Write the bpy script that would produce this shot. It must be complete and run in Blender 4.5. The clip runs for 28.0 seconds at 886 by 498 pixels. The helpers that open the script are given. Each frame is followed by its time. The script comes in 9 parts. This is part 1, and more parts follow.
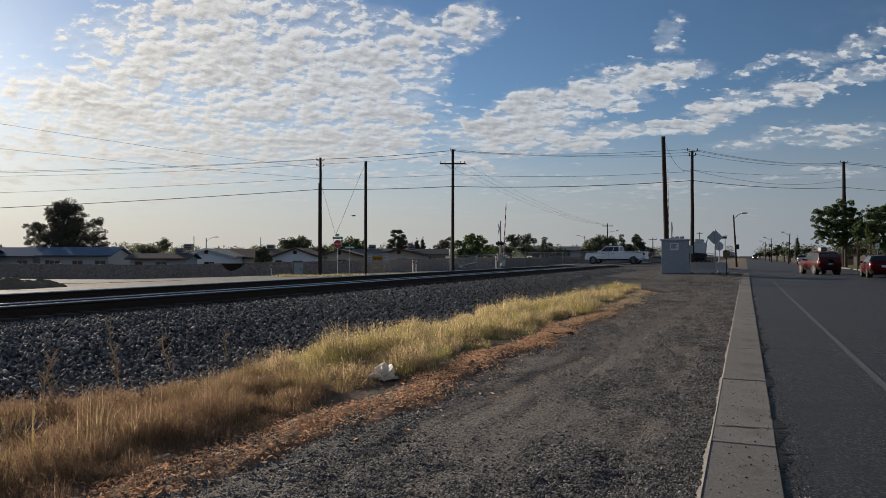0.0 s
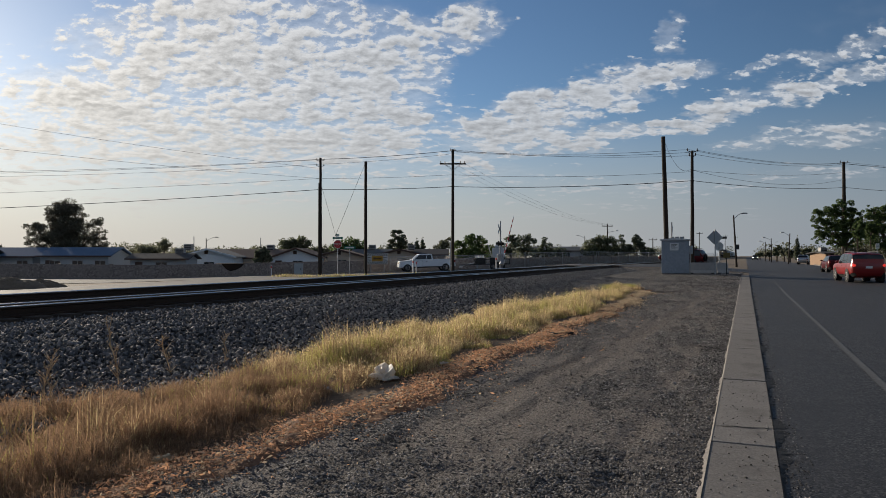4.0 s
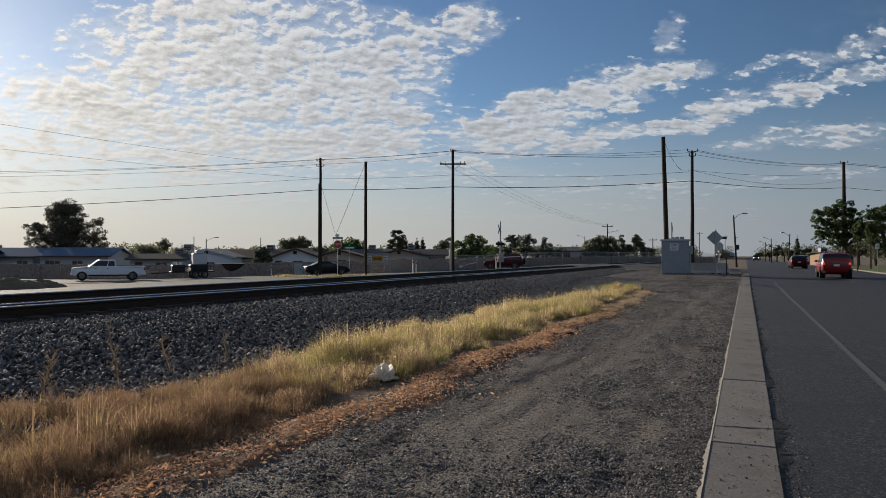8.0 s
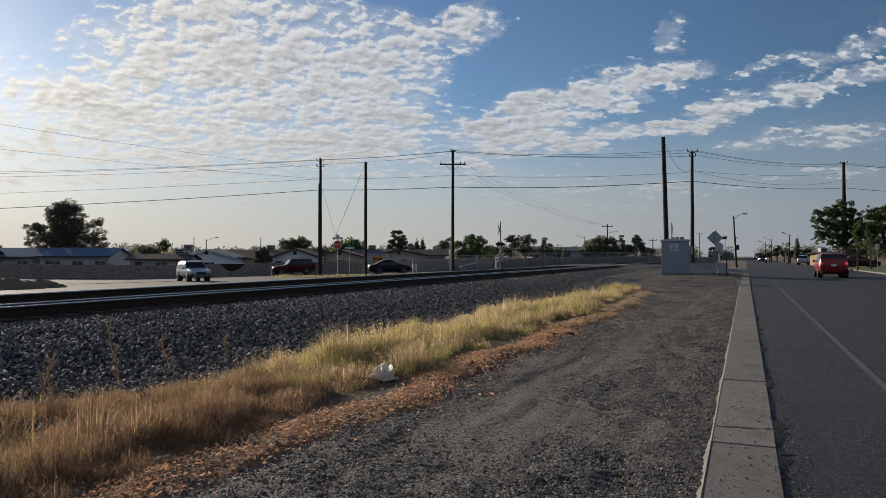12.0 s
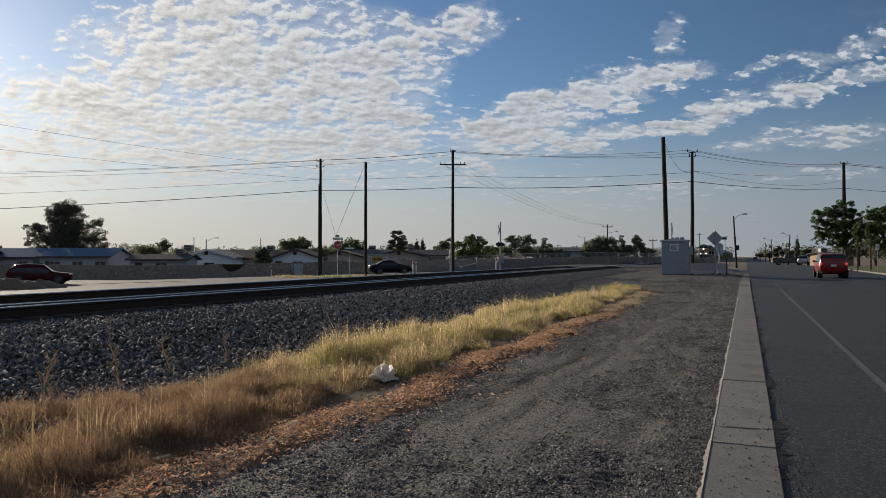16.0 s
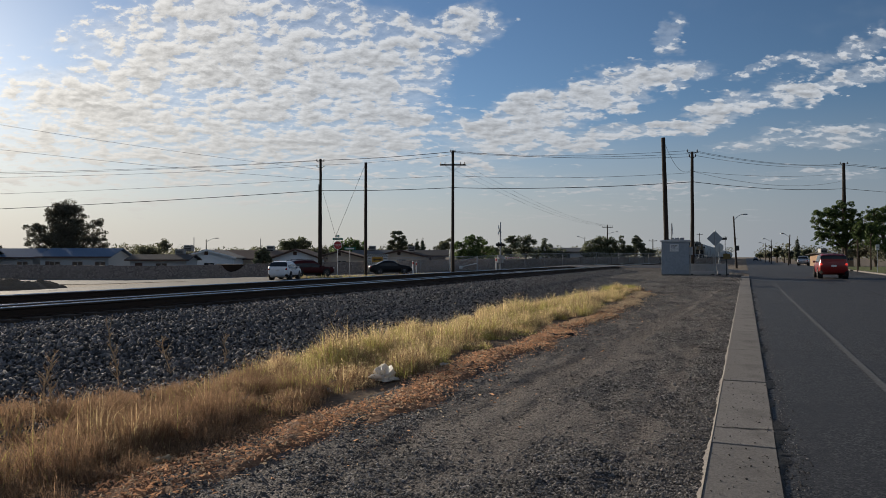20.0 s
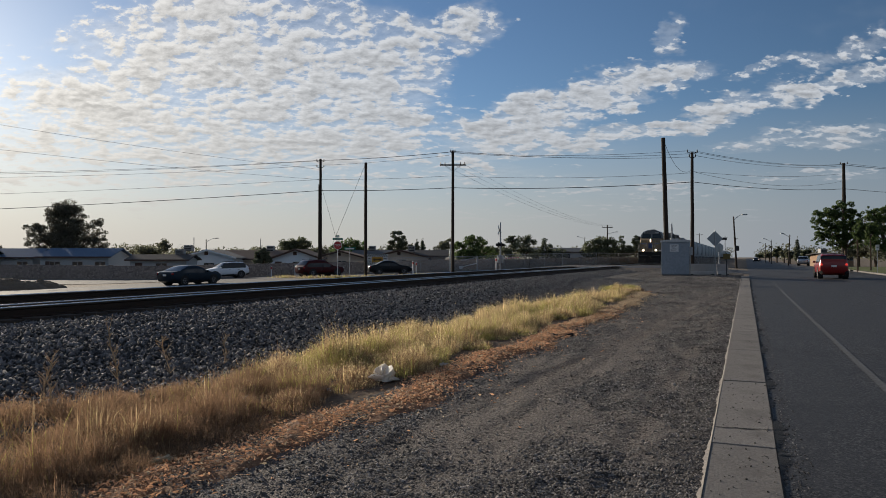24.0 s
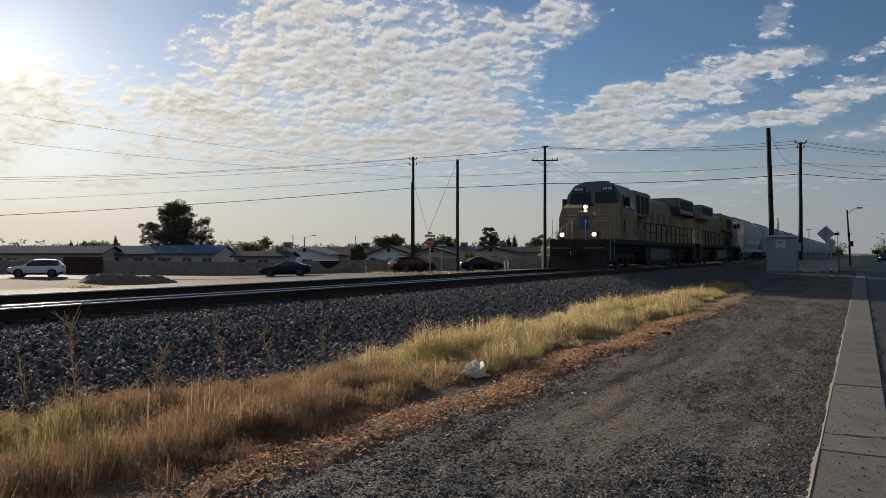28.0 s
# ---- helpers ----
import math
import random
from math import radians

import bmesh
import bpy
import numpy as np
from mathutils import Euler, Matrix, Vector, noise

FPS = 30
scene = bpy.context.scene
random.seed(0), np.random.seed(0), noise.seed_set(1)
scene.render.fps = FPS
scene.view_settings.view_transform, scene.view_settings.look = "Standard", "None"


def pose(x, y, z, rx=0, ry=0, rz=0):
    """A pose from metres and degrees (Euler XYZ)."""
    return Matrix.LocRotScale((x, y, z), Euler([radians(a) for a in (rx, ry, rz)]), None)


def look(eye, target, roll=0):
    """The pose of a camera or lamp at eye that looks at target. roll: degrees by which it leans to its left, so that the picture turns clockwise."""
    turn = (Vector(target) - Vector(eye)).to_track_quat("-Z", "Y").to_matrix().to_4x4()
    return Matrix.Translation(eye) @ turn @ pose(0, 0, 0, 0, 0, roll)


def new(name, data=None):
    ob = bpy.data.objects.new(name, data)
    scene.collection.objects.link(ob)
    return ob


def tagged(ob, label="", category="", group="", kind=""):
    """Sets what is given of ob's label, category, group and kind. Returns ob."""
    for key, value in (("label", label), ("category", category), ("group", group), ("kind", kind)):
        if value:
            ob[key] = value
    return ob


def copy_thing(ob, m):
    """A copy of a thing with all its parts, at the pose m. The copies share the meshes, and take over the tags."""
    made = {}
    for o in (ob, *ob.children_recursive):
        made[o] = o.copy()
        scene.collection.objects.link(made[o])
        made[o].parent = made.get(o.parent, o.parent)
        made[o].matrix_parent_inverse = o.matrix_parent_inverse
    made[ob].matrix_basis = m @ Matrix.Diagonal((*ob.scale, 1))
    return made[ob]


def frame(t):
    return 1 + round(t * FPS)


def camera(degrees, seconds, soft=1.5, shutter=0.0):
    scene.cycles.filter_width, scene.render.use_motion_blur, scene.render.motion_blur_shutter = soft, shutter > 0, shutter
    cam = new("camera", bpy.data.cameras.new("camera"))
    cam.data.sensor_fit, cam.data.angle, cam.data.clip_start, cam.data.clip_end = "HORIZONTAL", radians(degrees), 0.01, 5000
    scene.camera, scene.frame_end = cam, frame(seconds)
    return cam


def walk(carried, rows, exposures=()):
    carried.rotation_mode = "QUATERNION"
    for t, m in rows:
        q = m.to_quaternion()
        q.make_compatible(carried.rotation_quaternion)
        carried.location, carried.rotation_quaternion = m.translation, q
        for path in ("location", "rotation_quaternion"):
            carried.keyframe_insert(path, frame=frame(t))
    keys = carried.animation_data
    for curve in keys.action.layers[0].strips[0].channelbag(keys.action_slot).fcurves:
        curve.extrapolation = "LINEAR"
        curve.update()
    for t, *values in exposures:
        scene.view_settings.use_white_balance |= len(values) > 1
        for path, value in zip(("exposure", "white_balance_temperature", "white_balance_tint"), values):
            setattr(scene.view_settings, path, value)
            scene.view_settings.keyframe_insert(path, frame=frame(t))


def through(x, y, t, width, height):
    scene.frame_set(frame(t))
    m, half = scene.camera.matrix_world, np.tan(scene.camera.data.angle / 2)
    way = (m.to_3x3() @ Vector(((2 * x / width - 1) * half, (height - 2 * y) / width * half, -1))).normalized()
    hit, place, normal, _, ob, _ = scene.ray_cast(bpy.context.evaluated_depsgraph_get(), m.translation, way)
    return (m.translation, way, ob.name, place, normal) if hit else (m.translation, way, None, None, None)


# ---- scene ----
# ---------------------------------------------------------------- camera
cam = camera(63.99, 28.0, soft=0.5)
EYE = (0.0, 0.0, 1.6)
PATH = [
    (0.0, pose(0, 0, 1.6, 90.548, 0, 0)),
    (5.5, pose(0, 0, 1.6, 90.565, 0, 0)),
    (14.5, pose(0, 0, 1.6, 90.609, 0, 0)),
    (21.5, pose(0, 0, 1.6, 90.648, -0.02, 0)),
    (24.5, pose(0, 0, 1.6, 90.650, -0.03, 0)),
    (25.0, pose(0, -0.002, 1.6, 90.650, -0.03, 0.179)),
    (25.5, pose(0.002, -0.002, 1.6, 90.635, -0.01, 0.809)),
    (26.0, pose(0.002, -0.005, 1.602, 90.648, -0.04, 1.699)),
    (26.5, pose(0.003, -0.009, 1.602, 90.690, -0.05, 2.442)),
    (27.0, pose(0.005, -0.012, 1.602, 90.680, -0.08, 3.475)),
    (27.5, pose(0.006, -0.015, 1.604, 90.559, -0.07, 5.096)),
    (28.0, pose(0.010, -0.019, 1.604, 90.362, 0.02, 7.406)),
]
walk(cam, PATH, exposures=[(0.0, 0.35, 6330, 10), (24.8, 0.35, 6330, 10), (25.8, 0.42, 6330, 10), (27.0, 0.27, 6400, 10), (28.0, 0.3, 6500, 10)])

# ---------------------------------------------------------------- plan
# The tracks and the main road run along D; N points to the right of it. s is measured along D, v along N.
TURN = radians(23.1)
D = Vector((math.sin(TURN), math.cos(TURN), 0))
N = Vector((math.cos(TURN), -math.sin(TURN), 0))
ROAD_ANGLE = -23.1          # turn that carries +y onto D
V_TRACK, V_TRACK_2, RAIL_TOP = -11.95, -15.95, 0.72
SUN_AZ, SUN_EL = -39.0, 14.0


def sv(s, v, z=0.0):
    return Vector((s * D.x + v * N.x, s * D.y + v * N.y, z))


def smooth(a, b, x):
    t = np.clip((np.asarray(x, float) - a) / (b - a), 0, 1)
    return t * t * (3 - 2 * t)


def height(x, y):
    """Height of the natural ground."""
    x, y = np.asarray(x, float), np.asarray(y, float)
    s, v = x * D.x + y * D.y, x * N.x + y * N.y
    near = (0.24 - 0.12 * smooth(-1.5, 1.5, v)) * smooth(30, 54, s) * (1 - smooth(95, 170, s))
    far = np.clip(-0.1 + 0.021 * x, -0.72, 0.3) + 0.22 * smooth(28, 50, -x)
    far = far * (1 - smooth(150, 400, np.abs(s)))
    bed = 0.30
    k = smooth(-22.0, -18.6, v)
    z = far * (1 - k) + bed * k
    k2 = smooth(-9.2, -6.3, v)
    z = z * (1 - k2) + near * k2
    cross = smooth(62, 66, s) * (1 - smooth(80, 86, s))
    ramp = smooth(-20.6, -17.6, v) * (1 - smooth(-8, 0, v))
    z = z + (0.68 - z) * cross * ramp
    return z


def h1(x, y):
    return float(height(x, y))


def hsv(s, v):
    p = sv(s, v)
    return h1(p.x, p.y)

# ---------------------------------------------------------------- sky and sun
def link(nt, a, b):
    nt.links.new(a, b)


def make_world():
    w = bpy.data.worlds.new("sky")
    scene.world = w
    w.use_nodes = True
    nt = w.node_tree
    nt.nodes.clear()
    node = nt.nodes.new

    def m(op, a, b=None, c=None, clamp=False):
        n = node("ShaderNodeMath")
        n.operation, n.use_clamp = op, clamp
        for i, val in enumerate((a, b, c)):
            if val is None:
                continue
            if isinstance(val, (int, float)):
                n.inputs[i].default_value = val
            else:
                link(nt, val, n.inputs[i])
        return n.outputs[0]

    def ramp(x, a, b):
        n = node("ShaderNodeMapRange")
        n.interpolation_type = "SMOOTHSTEP"
        link(nt, x, n.inputs[0])
        n.inputs[1].default_value, n.inputs[2].default_value = a, b
        return n.outputs[0]

    def noise_of(vec, scale, detail, rough=0.5, distort=0.0, kind="FBM"):
        n = node("ShaderNodeTexNoise")
        n.noise_dimensions = "2D"
        link(nt, vec, n.inputs["Vector"])
        n.inputs["Scale"].default_value, n.inputs["Detail"].default_value = scale, detail
        n.inputs["Roughness"].default_value, n.inputs["Distortion"].default_value = rough, distort
        return n.outputs["Fac"]

    sky = node("ShaderNodeTexSky")
    sky.sky_type, sky.sun_disc = "NISHITA", False
    sky.sun_elevation, sky.sun_rotation = radians(SUN_EL), radians(SUN_AZ)
    sky.altitude, sky.air_density, sky.dust_density, sky.ozone_density = 1100, 1.05, 0.6, 3.5
    tc = node("ShaderNodeTexCoord").outputs["Generated"]
    sep = node("ShaderNodeSeparateXYZ")
    link(nt, tc, sep.inputs[0])
    x, y, z = sep.outputs
    # azimuth and elevation in degrees
    az = m("MULTIPLY", m("ARCTAN2", x, y), 57.2958)
    el = m("MULTIPLY", m("ARCSINE", z), 57.2958)
    # the cloud layer, laid out on a plane before the viewer: across, and height over the horizon
    ahead = m("MAXIMUM", m("ABSOLUTE", y), 0.15)
    across, up = m("DIVIDE", x, ahead), m("DIVIDE", z, ahead)
    depth = m("LOGARITHM", m("MAXIMUM", m("ADD", up, 0.07), 0.02), math.e)

    def plane_of(du=0.0, dv=0.0):
        c = node("ShaderNodeCombineXYZ")
        link(nt, m("ADD", across, du), c.inputs[0])
        link(nt, m("ADD", m("MULTIPLY", depth, 0.75), dv), c.inputs[1])
        return c.outputs[0]

    plane = plane_of()
    # ragged outlines: the fields are looked up at a place that wanders
    wx = m("ADD", m("MULTIPLY", m("SUBTRACT", noise_of(plane, 7.0, 4, 0.6), 0.5), 0.13), m("MULTIPLY", m("SUBTRACT", noise_of(plane, 26.0, 3, 0.6), 0.5), 0.05))
    wy = m("ADD", m("MULTIPLY", m("SUBTRACT", noise_of(plane_of(3.7, 1.9), 7.0, 4, 0.6), 0.5), 0.07), m("MULTIPLY", m("SUBTRACT", noise_of(plane_of(3.7, 1.9), 26.0, 3, 0.6), 0.5), 0.03))
    fu, fv = m("ADD", across, wx), m("ADD", up, wy)
    # large cloud fields: place across and over the horizon, half sizes, tilt, weight (all in thousandths)
    fields = [(-300, 300, 210, 95, 4, 1.0), (-190, 235, 190, 95, -8, 1.0), (-420, 215, 240, 58, -7, 0.95), (-330, 165, 230, 45, 0, 0.9),
              (-80, 270, 95, 55, 6, 0.95), (-95, 178, 90, 34, 4, 1.12), (38, 325, 62, 36, 10, 0.85), (-560, 170, 120, 60, 0, 0.7),
              (105, 190, 110, 42, 14, 1.0), (230, 232, 150, 26, 15, 1.0), (300, 185, 175, 19, 13, 0.95), (120, 152, 140, 17, 4, 0.6),
              (430, 220, 40, 12, 12, 0.75), (560, 250, 110, 17, 12, 0.95), (575, 292, 80, 16, 14, 0.58), (455, 268, 60, 13, 16, 0.5), (320, 315, 22, 30, -30, 0.62), (510, 165, 140, 16, 5, 0.6),
              (-480, 110, 260, 24, 0, 0.62), (-120, 118, 300, 20, 0, 0.5), (250, 95, 260, 14, 0, 0.40), (-330, 75, 260, 16, 0, 0.45), (100, 60, 400, 12, 0, 0.34), (500, 115, 140, 10, 2, 0.4), (-230, 140, 320, 26, 0, 0.72), (-900, 230, 300, 100, 0, 0.9)]
    cover = None
    for cu, cv, ru, rv, tilt, weight in fields:
        c, s_ = math.cos(radians(tilt)), math.sin(radians(tilt))
        da, de = m("SUBTRACT", fu, cu / 1000), m("SUBTRACT", fv, cv / 1000)
        u = m("DIVIDE", m("ADD", m("MULTIPLY", da, c), m("MULTIPLY", de, s_)), ru / 1000)
        v = m("DIVIDE", m("SUBTRACT", m("MULTIPLY", de, c), m("MULTIPLY", da, s_)), rv / 1000)
        r2 = m("ADD", m("MULTIPLY", u, u), m("MULTIPLY", v, v))
        f = m("MULTIPLY", m("SUBTRACT", 1.0, ramp(r2, 0.15, 1.7)), weight)
        cover = f if cover is None else m("MAXIMUM", cover, f)
    cover = m("MULTIPLY", cover, ramp(y, -0.25, 0.2))
    # unseen broken clouds added beside and behind the viewer, to brighten shaded faces
    for a, e, ra, re in ((95, 34, 55, 24), (175, 38, 60, 28), (-175, 38, 60, 28), (-105, 36, 50, 26)):
        u, v = m("DIVIDE", m("SUBTRACT", az, a), ra), m("DIVIDE", m("SUBTRACT", el, e), re)
        r2 = m("ADD", m("MULTIPLY", u, u), m("MULTIPLY", v, v))
        cover = m("MAXIMUM", cover, m("MULTIPLY", m("SUBTRACT", 1.0, ramp(r2, 0.3, 1.5)), 0.5))

    def heap(p):
        """Cloudlets: soft billows with finer ones upon them."""
        return m("ADD", m("MULTIPLY", noise_of(p, 40.0, 5, 0.6, 0.12), 0.62), m("MULTIPLY", noise_of(p, 15.0, 3, 0.5, 0.1), 0.38))

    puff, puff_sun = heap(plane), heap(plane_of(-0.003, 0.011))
    big = noise_of(plane, 5.0, 3, 0.55)
    body = m("ADD", m("MULTIPLY", cover, 0.96), m("MULTIPLY", m("SUBTRACT", puff, 0.5), 3.6))
    body = m("ADD", body, m("MULTIPLY", m("SUBTRACT", big, 0.5), 0.8))
    alpha = m("MULTIPLY", m("MULTIPLY", ramp(body, 0.38, 0.9), ramp(cover, 0.0, 0.2)), ramp(el, 0.5, 6.0))
    # a thin veil round the thick clouds
    veil = m("MULTIPLY", ramp(m("ADD", cover, m("MULTIPLY", m("SUBTRACT", big, 0.5), 0.9)), 0.05, 0.95), 0.42)
    alpha = m("MAXIMUM", alpha, m("MULTIPLY", veil, ramp(el, 1.0, 8.0)))
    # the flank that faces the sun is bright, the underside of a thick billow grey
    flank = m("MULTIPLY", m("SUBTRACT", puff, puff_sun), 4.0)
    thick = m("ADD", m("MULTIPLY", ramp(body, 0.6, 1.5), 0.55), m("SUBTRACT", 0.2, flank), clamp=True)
    sun_dir = Vector((math.sin(radians(SUN_AZ)) * math.cos(radians(SUN_EL)), math.cos(radians(SUN_AZ)) * math.cos(radians(SUN_EL)), math.sin(radians(SUN_EL))))
    dot = node("ShaderNodeVectorMath")
    dot.operation = "DOT_PRODUCT"
    link(nt, tc, dot.inputs[0])
    dot.inputs[1].default_value = sun_dir
    near_sun = m("POWER", m("MAXIMUM", dot.outputs["Value"], 0.0), 9.0)
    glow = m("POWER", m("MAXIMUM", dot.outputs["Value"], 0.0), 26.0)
    lum = m("ADD", m("MULTIPLY", near_sun, 3.4), CLOUD_LIGHT)
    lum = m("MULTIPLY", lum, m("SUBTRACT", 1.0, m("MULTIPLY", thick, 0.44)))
    cloud = node("ShaderNodeMix")
    cloud.data_type = "RGBA"
    link(nt, near_sun, cloud.inputs[0])
    cloud.inputs[6].default_value, cloud.inputs[7].default_value = (0.93, 0.96, 1.0, 1), (1.0, 0.93, 0.82, 1)
    cl = node("ShaderNodeVectorMath")
    cl.operation = "SCALE"
    link(nt, cloud.outputs[2], cl.inputs[0])
    link(nt, lum, cl.inputs[3])
    mix = node("ShaderNodeMix")
    mix.data_type = "RGBA"
    link(nt, m("MULTIPLY", alpha, 0.95), mix.inputs[0])
    # clear sky is deepest at a right angle to the sun
    deep = node("ShaderNodeVectorMath")
    deep.operation = "SCALE"
    link(nt, sky.outputs[0], deep.inputs[0])
    link(nt, m("ADD", m("MULTIPLY", ramp(dot.outputs["Value"], 0.2, 0.85), 0.24), 0.90), deep.inputs[3])
    link(nt, deep.outputs[0], mix.inputs[6])
    link(nt, cl.outputs[0], mix.inputs[7])
    # haze of dust low over the horizon
    haze = node("ShaderNodeMix")
    haze.data_type = "RGBA"
    hz = m("MULTIPLY", m("SUBTRACT", 1.0, ramp(el, 0.0, 13.0)), HAZE)
    link(nt, hz, haze.inputs[0])
    link(nt, mix.outputs[2], haze.inputs[6])
    hcol = node("ShaderNodeMix")
    hcol.data_type = "RGBA"
    link(nt, m("POWER", m("MAXIMUM", dot.outputs["Value"], 0.0), 1.7), hcol.inputs[0])
    hcol.inputs[6].default_value, hcol.inputs[7].default_value = HAZE_AWAY, HAZE_SUN
    link(nt, hcol.outputs[2], haze.inputs[7])
    out = node("ShaderNodeOutputWorld")
    bg = node("ShaderNodeBackground")
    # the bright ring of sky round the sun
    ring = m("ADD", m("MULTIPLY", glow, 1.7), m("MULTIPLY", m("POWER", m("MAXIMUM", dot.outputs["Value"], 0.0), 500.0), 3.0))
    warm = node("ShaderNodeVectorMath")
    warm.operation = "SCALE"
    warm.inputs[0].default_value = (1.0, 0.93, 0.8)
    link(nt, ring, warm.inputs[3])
    total = node("ShaderNodeVectorMath")
    total.operation = "ADD"
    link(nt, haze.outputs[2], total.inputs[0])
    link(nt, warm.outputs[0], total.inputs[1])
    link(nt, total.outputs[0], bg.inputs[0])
    bg.inputs[1].default_value = SKY_STRENGTH
    link(nt, bg.outputs[0], out.inputs[0])


SKY_STRENGTH = 0.058
CLOUD_LIGHT = 9.0
HAZE, HAZE_AWAY, HAZE_SUN = 0.96, (2.85, 3.4, 4.15, 1), (8.2, 7.7, 6.9, 1)
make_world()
sun = new("sun", bpy.data.lights.new("sun", "SUN"))
sun.data.energy, sun.data.angle, sun.data.color = 5.0, radians(0.6), (1.0, 0.86, 0.68)
_az, _el = radians(SUN_AZ), radians(SUN_EL)
sun.matrix_world = look((0, 0, 50), (-math.sin(_az) * math.cos(_el) * 10, -math.cos(_az) * math.cos(_el) * 10, 50 - math.sin(_el) * 10))

# ---------------------------------------------------------------- materials
MATS = {}


def surf(name, c1, c2=None, scale=3.0, fine=40.0, rough=0.8, metal=0.0, bump=0.0, spread=0.0, c3=None, patch=0.4, glow=None, coat=0.0, stretch=None, bump_scale=None):
    """A surface of two colours mixed at two scales. spread: brightness change from piece to piece. c3: the colour of large stains."""
    if name in MATS:
        return MATS[name]
    mt = bpy.data.materials.new(name)
    mt.use_nodes = True
    nt = mt.node_tree
    b = nt.nodes["Principled BSDF"]
    b.inputs["Roughness"].default_value, b.inputs["Metallic"].default_value = rough, metal
    b.inputs["Coat Weight"].default_value = coat
    if rough >= 0.72:
        b.inputs["Specular IOR Level"].default_value = 0.2
    c2 = c2 or tuple(c * 0.7 for c in c1)
    tc = nt.nodes.new("ShaderNodeTexCoord").outputs["Object"]
    if stretch:
        mp = nt.nodes.new("ShaderNodeMapping")
        mp.inputs["Scale"].default_value = stretch
        nt.links.new(tc, mp.inputs[0])
        tc = mp.outputs[0]

    def tex(sc, det):
        n = nt.nodes.new("ShaderNodeTexNoise")
        n.inputs["Scale"].default_value, n.inputs["Detail"].default_value, n.inputs["Roughness"].default_value = sc, det, 0.6
        nt.links.new(tc, n.inputs["Vector"])
        return n.outputs["Fac"]

    def mixed(f, a, c, lo=0.35, hi=0.65):
        r = nt.nodes.new("ShaderNodeMapRange")
        nt.links.new(f, r.inputs[0])
        r.inputs[1].default_value, r.inputs[2].default_value = lo, hi
        n = nt.nodes.new("ShaderNodeMix")
        n.data_type = "RGBA"
        nt.links.new(r.outputs[0], n.inputs[0])
        for i, val in ((6, a), (7, c)):
            if isinstance(val, tuple):
                n.inputs[i].default_value = (*val, 1)
            else:
                nt.links.new(val, n.inputs[i])
        return n.outputs[2]

    f_fine = tex(fine, 3)
    col = mixed(f_fine, c1, c2)
    if c3:
        col = mixed(tex(scale, 4), col, c3, 0.5, 0.5 + patch)
    else:
        col = mixed(tex(scale, 4), col, tuple(0.5 * (p + q) for p, q in zip(c1, c2)), 0.3, 0.7)
    if spread:
        info = nt.nodes.new("ShaderNodeObjectInfo").outputs["Random"]
        isl = nt.nodes.new("ShaderNodeNewGeometry").outputs["Random Per Island"]
        add = nt.nodes.new("ShaderNodeMath")
        nt.links.new(info, add.inputs[0]), nt.links.new(isl, add.inputs[1])
        fr = nt.nodes.new("ShaderNodeMath")
        fr.operation = "FRACT"
        nt.links.new(add.outputs[0], fr.inputs[0])
        rg = nt.nodes.new("ShaderNodeMapRange")
        nt.links.new(fr.outputs[0], rg.inputs[0])
        rg.inputs[3].default_value, rg.inputs[4].default_value = 1 - spread, 1 + spread
        sc = nt.nodes.new("ShaderNodeVectorMath")
        sc.operation = "SCALE"
        nt.links.new(col, sc.inputs[0]), nt.links.new(rg.outputs[0], sc.inputs[3])
        col = sc.outputs[0]
    nt.links.new(col, b.inputs["Base Color"])
    if bump:
        bp = nt.nodes.new("ShaderNodeBump")
        bp.inputs["Strength"].default_value = min(1.0, bump)
        bp.inputs["Distance"].default_value = 0.03
        nt.links.new(f_fine if not bump_scale else tex(bump_scale, 4), bp.inputs["Height"])
        nt.links.new(bp.outputs[0], b.inputs["Normal"])
    if glow:
        b.inputs["Emission Color"].default_value, b.inputs["Emission Strength"].default_value = (*glow[:3], 1), glow[3]
    MATS[name] = mt
    return mt


def leafy(name, c1, c2, through=0.35, rough=0.6):
    """Leaves and blades: some of the light comes through them."""
    mt = surf(name, c1, c2, scale=0.7, fine=3.0, rough=rough, spread=0.35)
    nt = mt.node_tree
    b = nt.nodes["Principled BSDF"]
    t = nt.nodes.new("ShaderNodeBsdfTranslucent")
    nt.links.new(b.inputs["Base Color"].links[0].from_socket, t.inputs[0])
    mx = nt.nodes.new("ShaderNodeMixShader")
    mx.inputs[0].default_value = through
    nt.links.new(b.outputs[0], mx.inputs[1]), nt.links.new(t.outputs[0], mx.inputs[2])
    nt.links.new(mx.outputs[0], nt.nodes["Material Output"].inputs[0])
    return mt


def paint(name, c, rough=0.38, metal=0.0, coat=0.15):
    mt = surf(name, c, tuple(k * 0.86 for k in c), scale=1.5, fine=9, rough=rough, metal=metal, coat=coat if max(c) > 0.2 else 0.0)
    if max(c) < 0.2:
        mt.node_tree.nodes["Principled BSDF"].inputs["Specular IOR Level"].default_value = 0.12
    return mt


def glassy(name="glass", tint=(0.02, 0.025, 0.03)):
    mt = surf(name, tint, tint, rough=0.12)
    mt.node_tree.nodes["Principled BSDF"].inputs["Specular IOR Level"].default_value = 0.4
    return mt


